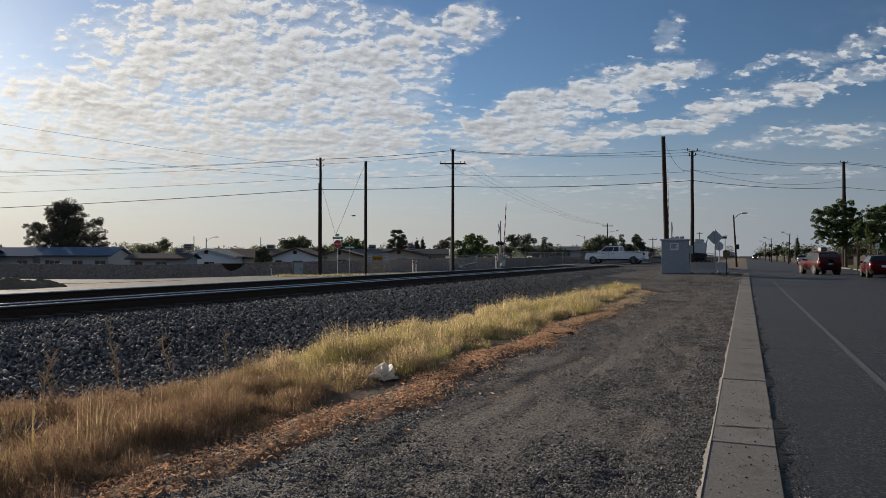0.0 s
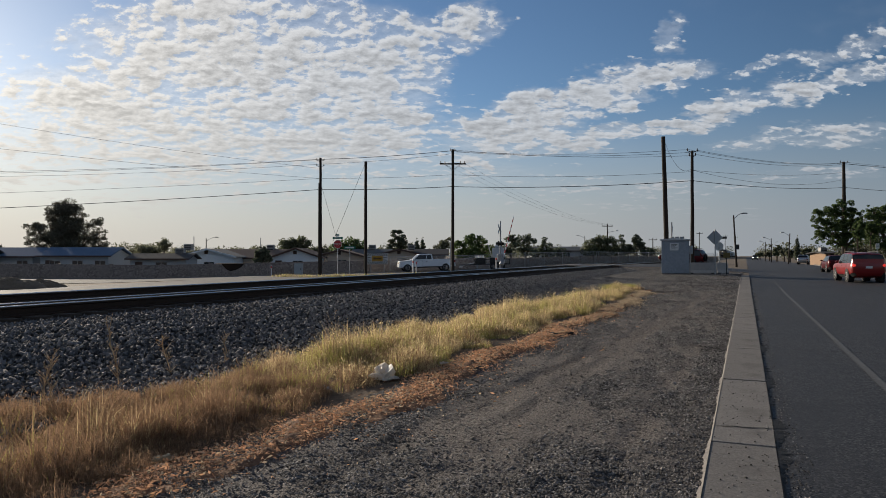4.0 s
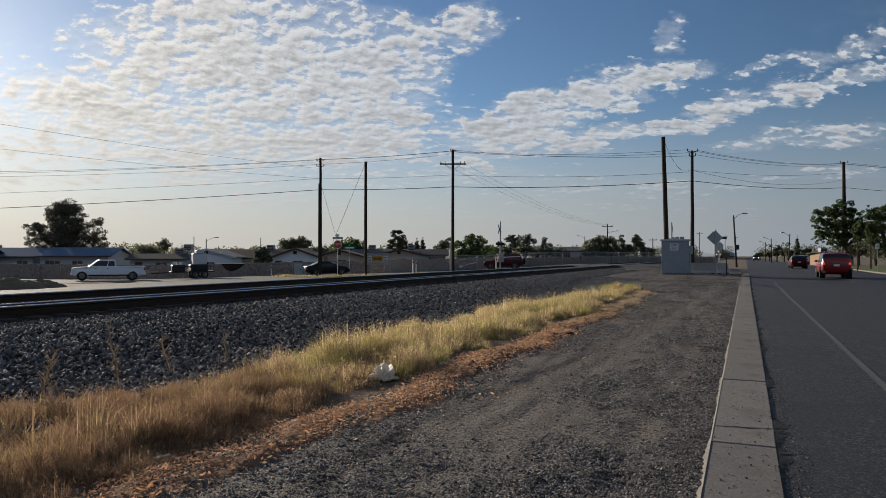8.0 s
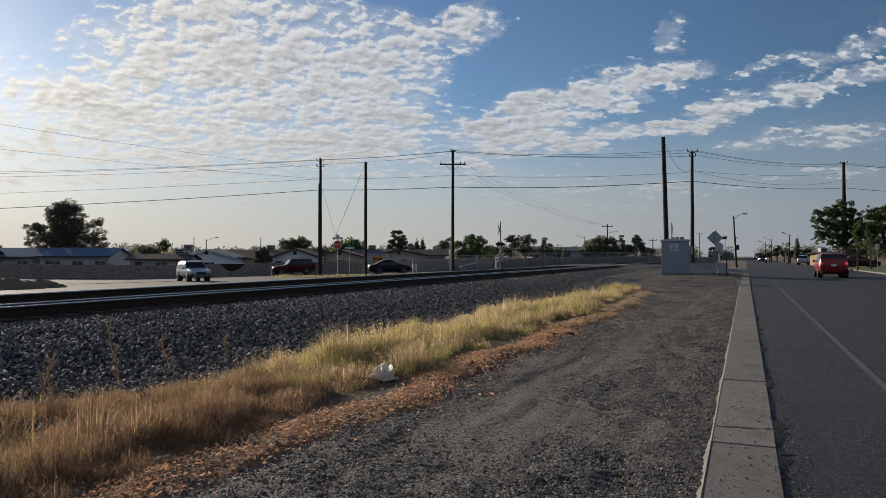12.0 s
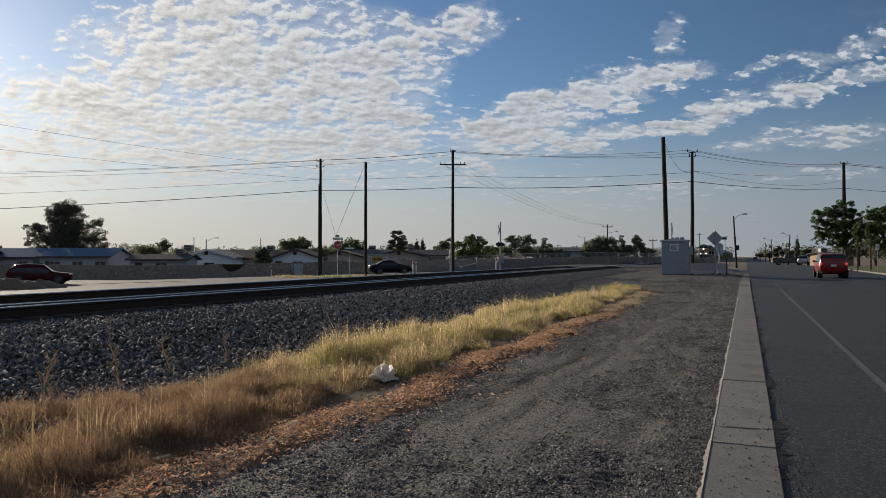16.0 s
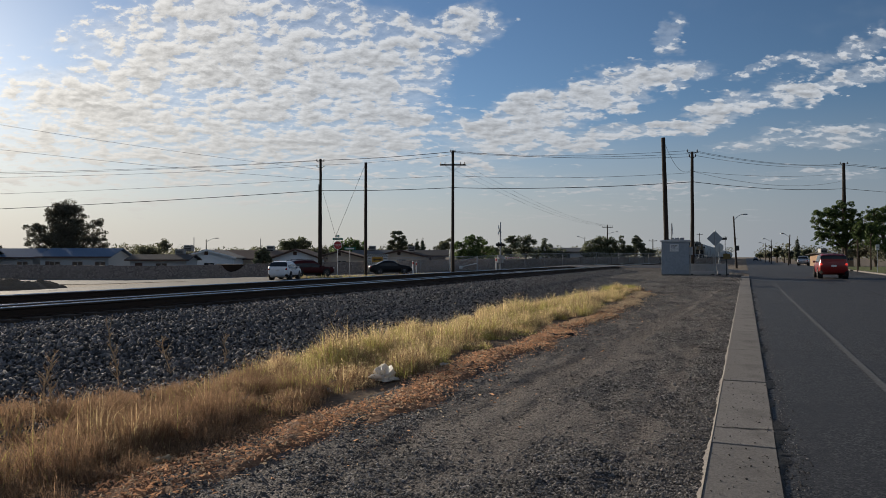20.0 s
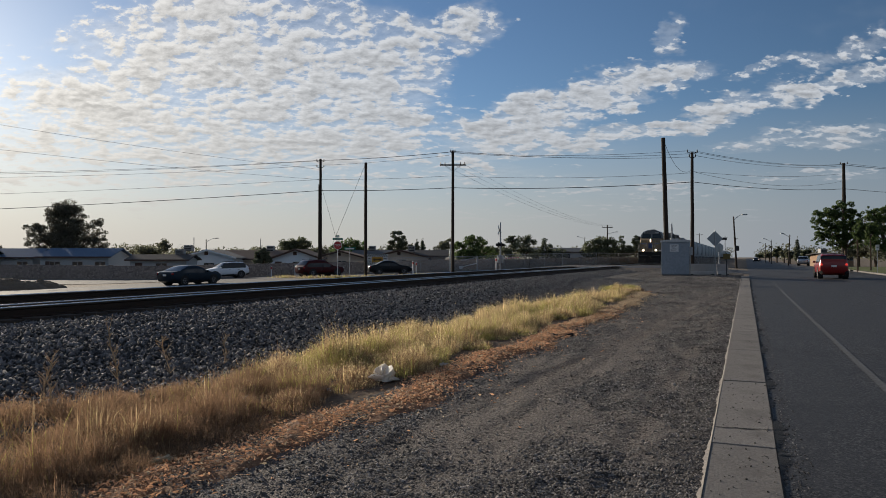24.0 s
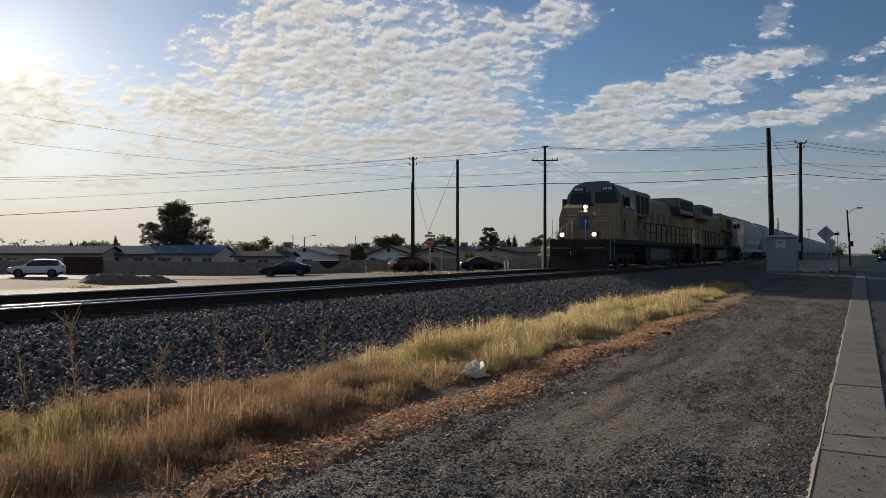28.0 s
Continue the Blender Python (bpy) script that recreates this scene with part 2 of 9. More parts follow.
def ground_surf(name, grains, patches, band, grain_scale, rough=0.93, bump=1.0, band_scale=2.2, band_range=(0.45, 0.62), bump_depth=0.012):
    """Ground of coloured grains with large patches and bands that run along the road."""
    mt = bpy.data.materials.new(name)
    mt.use_nodes = True
    nt = mt.node_tree
    b = nt.nodes["Principled BSDF"]
    b.inputs["Roughness"].default_value, b.inputs["Specular IOR Level"].default_value = rough, 0.25
    tc = nt.nodes.new("ShaderNodeTexCoord").outputs["Object"]
    vo = nt.nodes.new("ShaderNodeTexVoronoi")
    vo.inputs["Scale"].default_value = grain_scale
    nt.links.new(tc, vo.inputs["Vector"])
    ramp_ = nt.nodes.new("ShaderNodeValToRGB")
    bw = nt.nodes.new("ShaderNodeRGBToBW")
    nt.links.new(vo.outputs["Color"], bw.inputs[0])
    nt.links.new(bw.outputs[0], ramp_.inputs[0])
    es = ramp_.color_ramp.elements
    es[0].position, es[1].position = 0.25, 0.85
    es[0].color, es[1].color = (*grains[0], 1), (*grains[2], 1)
    e = es.new(0.55)
    e.color = (*grains[1], 1)

    def tex(vec, sc, det=5, ro=0.6):
        n = nt.nodes.new("ShaderNodeTexNoise")
        n.inputs["Scale"].default_value, n.inputs["Detail"].default_value, n.inputs["Roughness"].default_value = sc, det, ro
        nt.links.new(vec, n.inputs["Vector"])
        return n.outputs["Fac"]

    def blend(f, lo, hi, base, colour, most=1.0):
        r = nt.nodes.new("ShaderNodeMapRange")
        nt.links.new(f, r.inputs[0])
        r.inputs[1].default_value, r.inputs[2].default_value, r.inputs[4].default_value = lo, hi, most
        n = nt.nodes.new("ShaderNodeMix")
        n.data_type = "RGBA"
        nt.links.new(r.outputs[0], n.inputs[0])
        nt.links.new(base, n.inputs[6])
        n.inputs[7].default_value = (*colour, 1)
        return n.outputs[2]

    mp = nt.nodes.new("ShaderNodeMapping")
    mp.vector_type = "POINT"
    mp.inputs["Rotation"].default_value = (0, 0, radians(-ROAD_ANGLE))
    mp.inputs["Scale"].default_value = (1.0, 1.0, 1.0)
    st = nt.nodes.new("ShaderNodeMapping")
    st.inputs["Scale"].default_value = (band_scale, 0.12, 1.0)
    nt.links.new(tc, mp.inputs[0])
    nt.links.new(mp.outputs[0], st.inputs[0])
    col = ramp_.outputs[0]
    col = blend(tex(tc, 0.45), 0.48, 0.68, col, patches[0], 0.75)
    col = blend(tex(tc, 1.7), 0.52, 0.70, col, patches[1], 0.7)
    col = blend(tex(st.outputs[0], 1.0, 4), band_range[0], band_range[1], col, band, 0.65)
    col = blend(tex(tc, 7.0, 3), 0.56, 0.72, col, patches[1], 0.5)
    nt.links.new(col, b.inputs["Base Color"])
    mx = nt.nodes.new("ShaderNodeMath")
    nt.links.new(vo.outputs["Distance"], mx.inputs[0])
    nt.links.new(tex(tc, grain_scale * 0.4, 4), mx.inputs[1])
    bp = nt.nodes.new("ShaderNodeBump")
    bp.invert = True
    bp.inputs["Strength"].default_value, bp.inputs["Distance"].default_value = bump, bump_depth
    nt.links.new(mx.outputs[0], bp.inputs["Height"])
    nt.links.new(bp.outputs[0], b.inputs["Normal"])
    MATS[name] = mt
    return mt


M_DIRT = surf("dry dirt", (0.17, 0.135, 0.10), (0.11, 0.09, 0.07), 0.25, 9, 0.95, bump=0.8, c3=(0.20, 0.16, 0.12))
M_ASPHALT = ground_surf("asphalt", ((0.008, 0.008, 0.0085), (0.023, 0.023, 0.024), (0.13, 0.126, 0.121)), ((0.03, 0.03, 0.031), (0.016, 0.016, 0.017)), (0.036, 0.036, 0.037), 60, rough=0.62, bump=0.55, band_scale=0.55, bump_depth=0.006)
M_ASPHALT_PALE = surf("pale worn asphalt", (0.125, 0.124, 0.122), (0.10, 0.099, 0.097), 0.25, 30, 0.85, bump=0.3, c3=(0.15, 0.147, 0.143))
M_ASPHALT_PALE.node_tree.nodes["Principled BSDF"].inputs["Specular IOR Level"].default_value = 0.1
M_CONCRETE = surf("concrete", (0.195, 0.183, 0.17), (0.13, 0.121, 0.112), 1.6, 55, 0.88, bump=0.3, c3=(0.10, 0.093, 0.086), patch=0.25, spread=0.1)
M_STONE = surf("ballast stone", (0.15, 0.148, 0.152), (0.072, 0.071, 0.074), 2.0, 25, 0.88, bump=0.5, spread=0.8)
M_BED = surf("ballast bed", (0.06, 0.058, 0.056), (0.03, 0.029, 0.028), 1.2, 28, 0.95, bump=1.0)
M_PEBBLE = surf("pebble", (0.225, 0.21, 0.20), (0.095, 0.088, 0.083), 0.6, 30, 0.92, spread=0.75, c3=(0.05, 0.045, 0.042), patch=0.2)
M_RUST = surf("rusty rail steel", (0.055, 0.036, 0.026), (0.03, 0.022, 0.018), 2, 30, 0.8, metal=0.3, bump=0.3)
M_RAILHEAD = surf("polished rail head", (0.55, 0.55, 0.56), (0.4, 0.4, 0.4), 2, 30, 0.26, metal=1.0)
M_TIE = surf("railway sleeper", (0.07, 0.055, 0.045), (0.04, 0.033, 0.028), 2, 20, 0.9, bump=0.5, spread=0.3)
M_POLE = surf("creosoted pole timber", (0.042, 0.031, 0.024), (0.024, 0.019, 0.015), 0.6, 12, 0.85, bump=0.5, stretch=(6, 6, 0.5))
M_WIRE = surf("cable", (0.03, 0.03, 0.03), rough=0.6)
M_STEEL = surf("galvanised steel", (0.36, 0.37, 0.38), (0.26, 0.27, 0.28), 2, 20, 0.45, metal=0.7)
M_DARKSTEEL = surf("dark steel", (0.03, 0.03, 0.032), (0.02, 0.02, 0.02), 2, 20, 0.6, metal=0.3)
M_WHITE = paint("white paint", (0.74, 0.75, 0.77))
M_YELLOWLINE = surf("worn road paint", (0.115, 0.12, 0.13), (0.05, 0.05, 0.048), 0.8, 22, 0.8)
M_BLACK = surf("black rubber", (0.018, 0.018, 0.018), (0.026, 0.026, 0.026), 4, 30, 0.75)
M_GLASS = glassy()
M_RED = paint("red sign sheeting", (0.42, 0.03, 0.03), 0.5)
M_LAMP = surf("lit headlight", (1, 0.95, 0.85), rough=0.3, glow=(1.0, 0.70, 0.40, 80.0))
M_TAIL = surf("tail light lens", (0.25, 0.01, 0.01), rough=0.2)
M_BRAKE = surf("lit brake light", (0.5, 0.02, 0.02), rough=0.2, glow=(1.0, 0.06, 0.04, 0.5))
M_RIM = surf("alloy rim", (0.20, 0.20, 0.21), rough=0.5, metal=0.4)
M_CARLAMP = surf("lit car headlight", (1, 0.95, 0.85), rough=0.3, glow=(1.0, 0.92, 0.8, 3.5))
M_WHITE_BAR = surf("white sheeting", (0.7, 0.7, 0.7), rough=0.5)
M_BARK = surf("tree bark", (0.10, 0.075, 0.055), (0.06, 0.045, 0.033), 2, 14, 0.95, bump=0.8)

# ---------------------------------------------------------------- building tools
def part(name, bm, mat, parent=None, label="", shade=False):
    me = bpy.data.meshes.new(name)
    bmesh.ops.recalc_face_normals(bm, faces=bm.faces)
    bm.to_mesh(me)
    bm.free()
    for one in (mat if isinstance(mat, (list, tuple)) else [mat]):
        me.materials.append(one)
    if shade:
        me.shade_smooth()
    ob = new(name, me)
    ob.parent = parent
    return tagged(ob, label) if label else ob


def sheet(name, verts, faces, mat, parent=None, label=""):
    me = bpy.data.meshes.new(name)
    me.from_pydata([tuple(v) for v in verts], [], faces)
    me.materials.append(mat)
    ob = new(name, me)
    ob.parent = parent
    return tagged(ob, label) if label else ob


def swarm(name, verts, loops, per, mat, parent=None):
    """One mesh from arrays: verts (n, 3), faces with `per` corners each."""
    me = bpy.data.meshes.new(name)
    verts, loops = np.asarray(verts, np.float32), np.asarray(loops, np.int32).ravel()
    n = len(loops) // per
    me.vertices.add(len(verts)), me.loops.add(len(loops)), me.polygons.add(n)
    me.vertices.foreach_set("co", verts.ravel())
    me.loops.foreach_set("vertex_index", loops)
    me.polygons.foreach_set("loop_start", np.arange(0, n * per, per, dtype=np.int32))
    me.polygons.foreach_set("loop_total", np.full(n, per, np.int32))
    me.update(calc_edges=True)
    me.materials.append(mat)
    ob = new(name, me)
    ob.parent = parent
    return ob


def thing(name, m, label, category, group="", kind=""):
    ob = new(name)
    ob.empty_display_size = 0.2
    ob.matrix_basis = m
    return tagged(ob, label, category, group, kind)


def box(bm, x0, x1, y0, y1, z0, z1, m=None, bevel=0.0):
    r = bmesh.ops.create_cube(bm, size=1.0)
    vs = r["verts"]
    for v in vs:
        v.co = Vector((x0 + (v.co.x + 0.5) * (x1 - x0), y0 + (v.co.y + 0.5) * (y1 - y0), z0 + (v.co.z + 0.5) * (z1 - z0)))
    if bevel:
        es = list({e for v in vs for e in v.link_edges})
        r2 = bmesh.ops.bevel(bm, geom=es, offset=bevel, segments=1, affect="EDGES")
        vs = list({v for f in r2["faces"] for v in f.verts} | {v for v in vs if v.is_valid})
    if m is not None:
        for v in vs:
            v.co = m @ v.co
    return vs


def tube(bm, p, q, r0, r1=None, seg=10, caps=True):
    p, q = Vector(p), Vector(q)
    r1 = r0 if r1 is None else r1
    d = q - p
    turn = d.to_track_quat("Z", "Y").to_matrix().to_4x4()
    bmesh.ops.create_cone(bm, cap_ends=caps, segments=seg, radius1=max(r0, 1e-4), radius2=max(r1, 1e-4), depth=d.length,
                          matrix=Matrix.Translation((p + q) / 2) @ turn)


def prism(bm, outline, y0, y1, bevel=0.0):
    """An outline in x, z carried from y0 to y1."""
    a = [bm.verts.new((x, y0, z)) for x, z in outline]
    b = [bm.verts.new((x, y1, z)) for x, z in outline]
    n = len(a)
    fs = [bm.faces.new(a), bm.faces.new(b[::-1])]
    for i in range(n):
        fs.append(bm.faces.new((a[i], b[i], b[(i + 1) % n], a[(i + 1) % n])))
    if bevel:
        es = [e for f in fs[:2] for e in f.edges]
        bmesh.ops.bevel(bm, geom=es, offset=bevel, segments=2, affect="EDGES")
    return fs


def box_part(name, b6, mat, parent=None, label="", bevel=0.0):
    bm = bmesh.new()
    box(bm, *b6, bevel=bevel)
    return part(name, bm, mat, parent, label)


def tube_part(name, p, q, r0, mat, parent=None, r1=None, seg=10, label=""):
    bm = bmesh.new()
    tube(bm, p, q, r0, r1, seg)
    return part(name, bm, mat, parent, label, shade=False)


def bent(bm, pts, radii, seg=10):
    """One closed tube through the points."""
    pts = [Vector(p) for p in pts]
    rings = []
    for i, (p, r) in enumerate(zip(pts, radii)):
        d = (pts[min(i + 1, len(pts) - 1)] - pts[max(i - 1, 0)]).normalized()
        a = d.cross(Vector((0.31, 0.95, 0.07))).normalized()
        b = d.cross(a)
        rings.append([bm.verts.new(p + (a * math.cos(6.28318 * k / seg) + b * math.sin(6.28318 * k / seg)) * r) for k in range(seg)])
    for u, w in zip(rings[:-1], rings[1:]):
        for k in range(seg):
            bm.faces.new((u[k], u[(k + 1) % seg], w[(k + 1) % seg], w[k]))
    bm.faces.new(rings[0][::-1]), bm.faces.new(rings[-1])


def drape(name, outline_sv, mat, lift, ds=2.0, dv=1.0, label="", kind="structure", category="", skip=None):
    """A sheet laid over the ground: s and v from-to, with the ground's height."""
    (s0, s1), (v0, v1) = outline_sv
    ns, nv = max(2, int((s1 - s0) / ds) + 1), max(2, int((v1 - v0) / dv) + 1)
    S, V = np.meshgrid(np.linspace(s0, s1, ns), np.linspace(v0, v1, nv), indexing="ij")
    X, Y = S * D.x + V * N.x, S * D.y + V * N.y
    Z = height(X, Y) + lift
    verts = np.stack([X, Y, Z], -1).reshape(-1, 3)
    i = np.arange(ns * nv).reshape(ns, nv)
    quads = np.stack([i[:-1, :-1], i[1:, :-1], i[1:, 1:], i[:-1, 1:]], -1).reshape(-1, 4)
    ob = swarm(name, verts, quads[:, ::-1], 4, mat)
    return tagged(ob, label, category, "", kind)

# ---------------------------------------------------------------- ground, roads, tracks
def axis(fine0, fine1, step, far0, far1):
    mid = list(np.arange(fine0, fine1 + 1e-6, step))
    up, d, x = [], step, fine1
    while x < far1:
        d *= 1.22
        x += d
        up.append(x)
    dn, d, x = [], step, fine0
    while x > far0:
        d *= 1.22
        x -= d
        dn.append(x)
    return np.array(dn[::-1] + mid + up)


def build_ground():
    s, v = axis(-45, 130, 1.25, -900, 4200), axis(-100, 30, 1.0, -4200, 4200)
    S, V = np.meshgrid(s, v, indexing="ij")
    X, Y = S * D.x + V * N.x, S * D.y + V * N.y
    Z = height(X, Y)
    i = np.arange(S.size).reshape(S.shape)
    q = np.stack([i[:-1, :-1], i[:-1, 1:], i[1:, 1:], i[1:, :-1]], -1).reshape(-1, 4)
    g = swarm("ground", np.stack([X, Y, Z], -1).reshape(-1, 3), q, 4, M_DIRT)
    tagged(g, "dry pale brown desert dirt stretching to the horizon", "ground", kind="structure")


def wave(s, v, seed, scale):
    rng = np.random.RandomState(seed)
    r = 0 * s
    for _ in range(7):
        a, ph, k = rng.uniform(0, 6.28), rng.uniform(0, 6.28), rng.uniform(0.5, 1.6) / scale
        r = r + np.sin((s * math.cos(a) + v * math.sin(a)) * 6.28 * k + ph)
    return r / 3.5


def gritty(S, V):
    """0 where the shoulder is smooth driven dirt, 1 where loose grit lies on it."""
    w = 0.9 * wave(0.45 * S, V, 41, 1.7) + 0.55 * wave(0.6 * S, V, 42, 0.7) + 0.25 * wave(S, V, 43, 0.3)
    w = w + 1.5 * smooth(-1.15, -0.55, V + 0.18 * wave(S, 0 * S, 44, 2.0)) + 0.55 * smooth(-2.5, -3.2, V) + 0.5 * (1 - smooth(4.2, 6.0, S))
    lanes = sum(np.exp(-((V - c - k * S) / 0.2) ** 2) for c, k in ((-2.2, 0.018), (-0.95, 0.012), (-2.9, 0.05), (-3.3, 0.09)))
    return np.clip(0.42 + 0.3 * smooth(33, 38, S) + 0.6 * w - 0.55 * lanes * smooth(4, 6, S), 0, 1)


def relief(S, V, amp=0.018):
    """Unevenness of the shoulder: swells, wheel ruts and tyre treads."""
    rng = np.random.RandomState(4)
    Z = 0.0 * S
    for wave_, a in ((2.3, 0.45), (0.9, 0.3), (0.37, 0.25)):
        for _ in range(5):
            t, ph = rng.uniform(0, 6.28), rng.uniform(0, 6.28)
            Z = Z + amp * a * 0.5 * np.sin((S * math.cos(t) * 0.6 + V * math.sin(t)) * 6.28 / wave_ + ph)
    for c, k in ((-2.2, 0.018), (-0.95, 0.012), (-2.9, 0.05), (-3.3, 0.09)):
        d = V - c - k * S
        Z = Z - amp * 0.55 * np.exp(-(d / 0.16) ** 2) * (1 + 0.5 * np.sign(np.sin(S * 6.28 / 0.12 + 22 * np.abs(d))))
    return Z * smooth(-0.27, -0.6, V)


def rough_strip(name, s0, s1, v0, v1, step, lift, mat, label, category, grow=0.0):
    """A near strip of ground with real unevenness. The share of loose grit is kept with each corner."""
    s = [s0]
    while s[-1] < s1:
        s.append(s[-1] + step * (1 + grow * max(0, s[-1] - 4)))
    s[-1] = s1
    s, v = np.array(s), np.linspace(v0, v1, int((v1 - v0) / step) + 1)
    S, V = np.meshgrid(s, v, indexing="ij")
    X, Y = S * D.x + V * N.x, S * D.y + V * N.y
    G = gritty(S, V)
    rng = np.random.RandomState(5)
    Z = height(X, Y) + lift + relief(S, V) + rng.uniform(-1, 1, S.shape) * (0.002 + 0.006 * G)
    clod = rng.uniform(0, 1, S.shape)
    Z = Z + 0.014 * G * (clod > 0.965) * smooth(-0.3, -0.5, V)
    i = np.arange(S.size).reshape(S.shape)
    q = np.stack([i[:-1, :-1], i[:-1, 1:], i[1:, 1:], i[1:, :-1]], -1).reshape(-1, 4)
    ob = swarm(name, np.stack([X, Y, Z], -1).reshape(-1, 3), q, 4, mat)
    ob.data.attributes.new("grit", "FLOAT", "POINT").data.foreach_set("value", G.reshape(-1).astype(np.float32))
    return tagged(ob, label, category, "", "structure")


def shoulder_surf():
    """Driven tan-grey dirt under loose dark grit."""
    mt = ground_surf("gravel shoulder", ((0.014, 0.013, 0.0125), (0.07, 0.064, 0.06), (0.27, 0.253, 0.24)), ((0.082, 0.072, 0.065), (0.03, 0.027, 0.025)), (0.066, 0.059, 0.055), 62, bump_depth=0.016)
    nt = mt.node_tree
    b = nt.nodes["Principled BSDF"]
    grit_col = b.inputs["Base Color"].links[0].from_socket
    tc = nt.nodes.new("ShaderNodeTexCoord").outputs["Object"]

    def tex(sc, det):
        n = nt.nodes.new("ShaderNodeTexNoise")
        n.inputs["Scale"].default_value, n.inputs["Detail"].default_value, n.inputs["Roughness"].default_value = sc, det, 0.65
        nt.links.new(tc, n.inputs["Vector"])
        return n.outputs["Fac"]

    def math_(op, p, q):
        n = nt.nodes.new("ShaderNodeMath")
        n.operation = op
        for i, val in enumerate((p, q)):
            if isinstance(val, float):
                n.inputs[i].default_value = val
            else:
                nt.links.new(val, n.inputs[i])
        return n.outputs[0]

    dirt = nt.nodes.new("ShaderNodeValToRGB")
    nt.links.new(tex(42, 5), dirt.inputs[0])
    es = dirt.color_ramp.elements
    es[0].position, es[0].color, es[1].position, es[1].color = 0.37, (0.024, 0.021, 0.0188, 1), 0.64, (0.215, 0.19, 0.172, 1)
    es.new(0.47).color = (0.10, 0.086, 0.076, 1)
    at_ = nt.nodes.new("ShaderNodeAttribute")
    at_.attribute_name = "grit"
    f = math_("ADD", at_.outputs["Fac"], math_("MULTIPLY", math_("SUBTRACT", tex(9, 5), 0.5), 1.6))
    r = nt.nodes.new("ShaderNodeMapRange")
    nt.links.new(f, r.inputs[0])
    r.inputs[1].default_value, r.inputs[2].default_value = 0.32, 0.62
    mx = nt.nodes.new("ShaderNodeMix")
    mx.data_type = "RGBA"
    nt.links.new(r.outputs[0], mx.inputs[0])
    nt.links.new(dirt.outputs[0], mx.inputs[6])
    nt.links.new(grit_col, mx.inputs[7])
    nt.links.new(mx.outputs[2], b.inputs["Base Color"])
    return mt


M_GRAVEL = shoulder_surf()
build_ground()
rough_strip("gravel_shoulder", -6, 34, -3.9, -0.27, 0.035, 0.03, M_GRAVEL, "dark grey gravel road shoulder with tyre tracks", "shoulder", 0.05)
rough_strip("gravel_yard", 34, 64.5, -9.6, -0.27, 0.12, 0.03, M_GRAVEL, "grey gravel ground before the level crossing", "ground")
drape("road", ((-40, 900), (0.235, 10.2)), M_ASPHALT, 0.032, 2.0, 1.0, "grey asphalt main road beside the railway", category="road")
drape("cross_street", ((65, 81), (-34, 0.235)), M_ASPHALT, 0.025, 1.0, 0.8, "asphalt side street over the level crossing", category="road")


def lane_sheet(name, pts, half, mat, lift, label):
    """A road along a line of points, laid on the ground."""
    verts, faces = [], []
    fine_pts = []
    for (a, b) in zip(pts[:-1], pts[1:]):
        for k in range(8):
            fine_pts.append(Vector(a).lerp(Vector(b), k / 8))
    fine_pts.append(Vector(pts[-1]))
    for i, p in enumerate(fine_pts):
        d = (fine_pts[min(i + 1, len(fine_pts) - 1)] - fine_pts[max(i - 1, 0)]).normalized()
        n = Vector((d.y, -d.x))
        for k in range(7):
            q = p + n * half * (k / 3 - 1)
            verts.append((q.x, q.y, h1(q.x, q.y) + lift))
    for i in range(len(fine_pts) - 1):
        for k in range(6):
            a = i * 7 + k
            faces.append((a, a + 7, a + 8, a + 1))
    return tagged(sheet(name, verts, faces, mat), label, "road", "", "structure")


lane_sheet("far_street", [(14, 76), (4, 77.0), (-8, 75.0), (-20, 70.5), (-32, 65.0), (-60, 54.0), (-110, 34)], 6.0, M_ASPHALT_PALE, 0.03, "pale worn asphalt street along the block wall")
lane_sheet("frontage_road", [(-13.8, 68), (-17, 60), (-21.6, 50.5), (-27, 39), (-35, 21), (-52, -18)], 5.4, M_ASPHALT_PALE, 0.045, "pale worn asphalt road behind the tracks")


def build_curb():
    edge = thing("curb", Matrix(), "pale grey concrete edge strip between gravel and road", "curb", kind="structure")
    rng = random.Random(3)
    bm = bmesh.new()
    box(bm, -0.2575, 0.2575, -1.627, 1.627, -0.15, 0.045, bevel=0.012)
    me_ob = part("slab", bm, M_CONCRETE, edge)
    me = me_ob.data
    s = -6.69
    first = True
    while s < 53:
        ob = me_ob if first else new("slab", me)
        first = False
        ob.parent = edge
        p = sv(s + 1.635, -0.0225)
        ob.matrix_basis = pose(p.x, p.y, (hsv(s, 0) + hsv(s + 3.27, 0)) / 2 + rng.uniform(-0.004, 0.004), math.degrees(math.atan2(hsv(s + 3.27, 0) - hsv(s, 0), 3.27)), 0, ROAD_ANGLE + rng.uniform(-0.12, 0.12))
        s += 3.27
    return edge


build_curb()
# white edge line and far kerb
drape("edge_line", ((-30, 52), (1.48, 1.58)), M_YELLOWLINE, 0.037, 2.0, 0.2, "worn white painted line on the asphalt", category="road marking")
drape("edge_line", ((84, 300), (1.40, 1.50)), M_YELLOWLINE, 0.037, 2.0, 0.2, "worn white painted line on the asphalt", category="road marking")


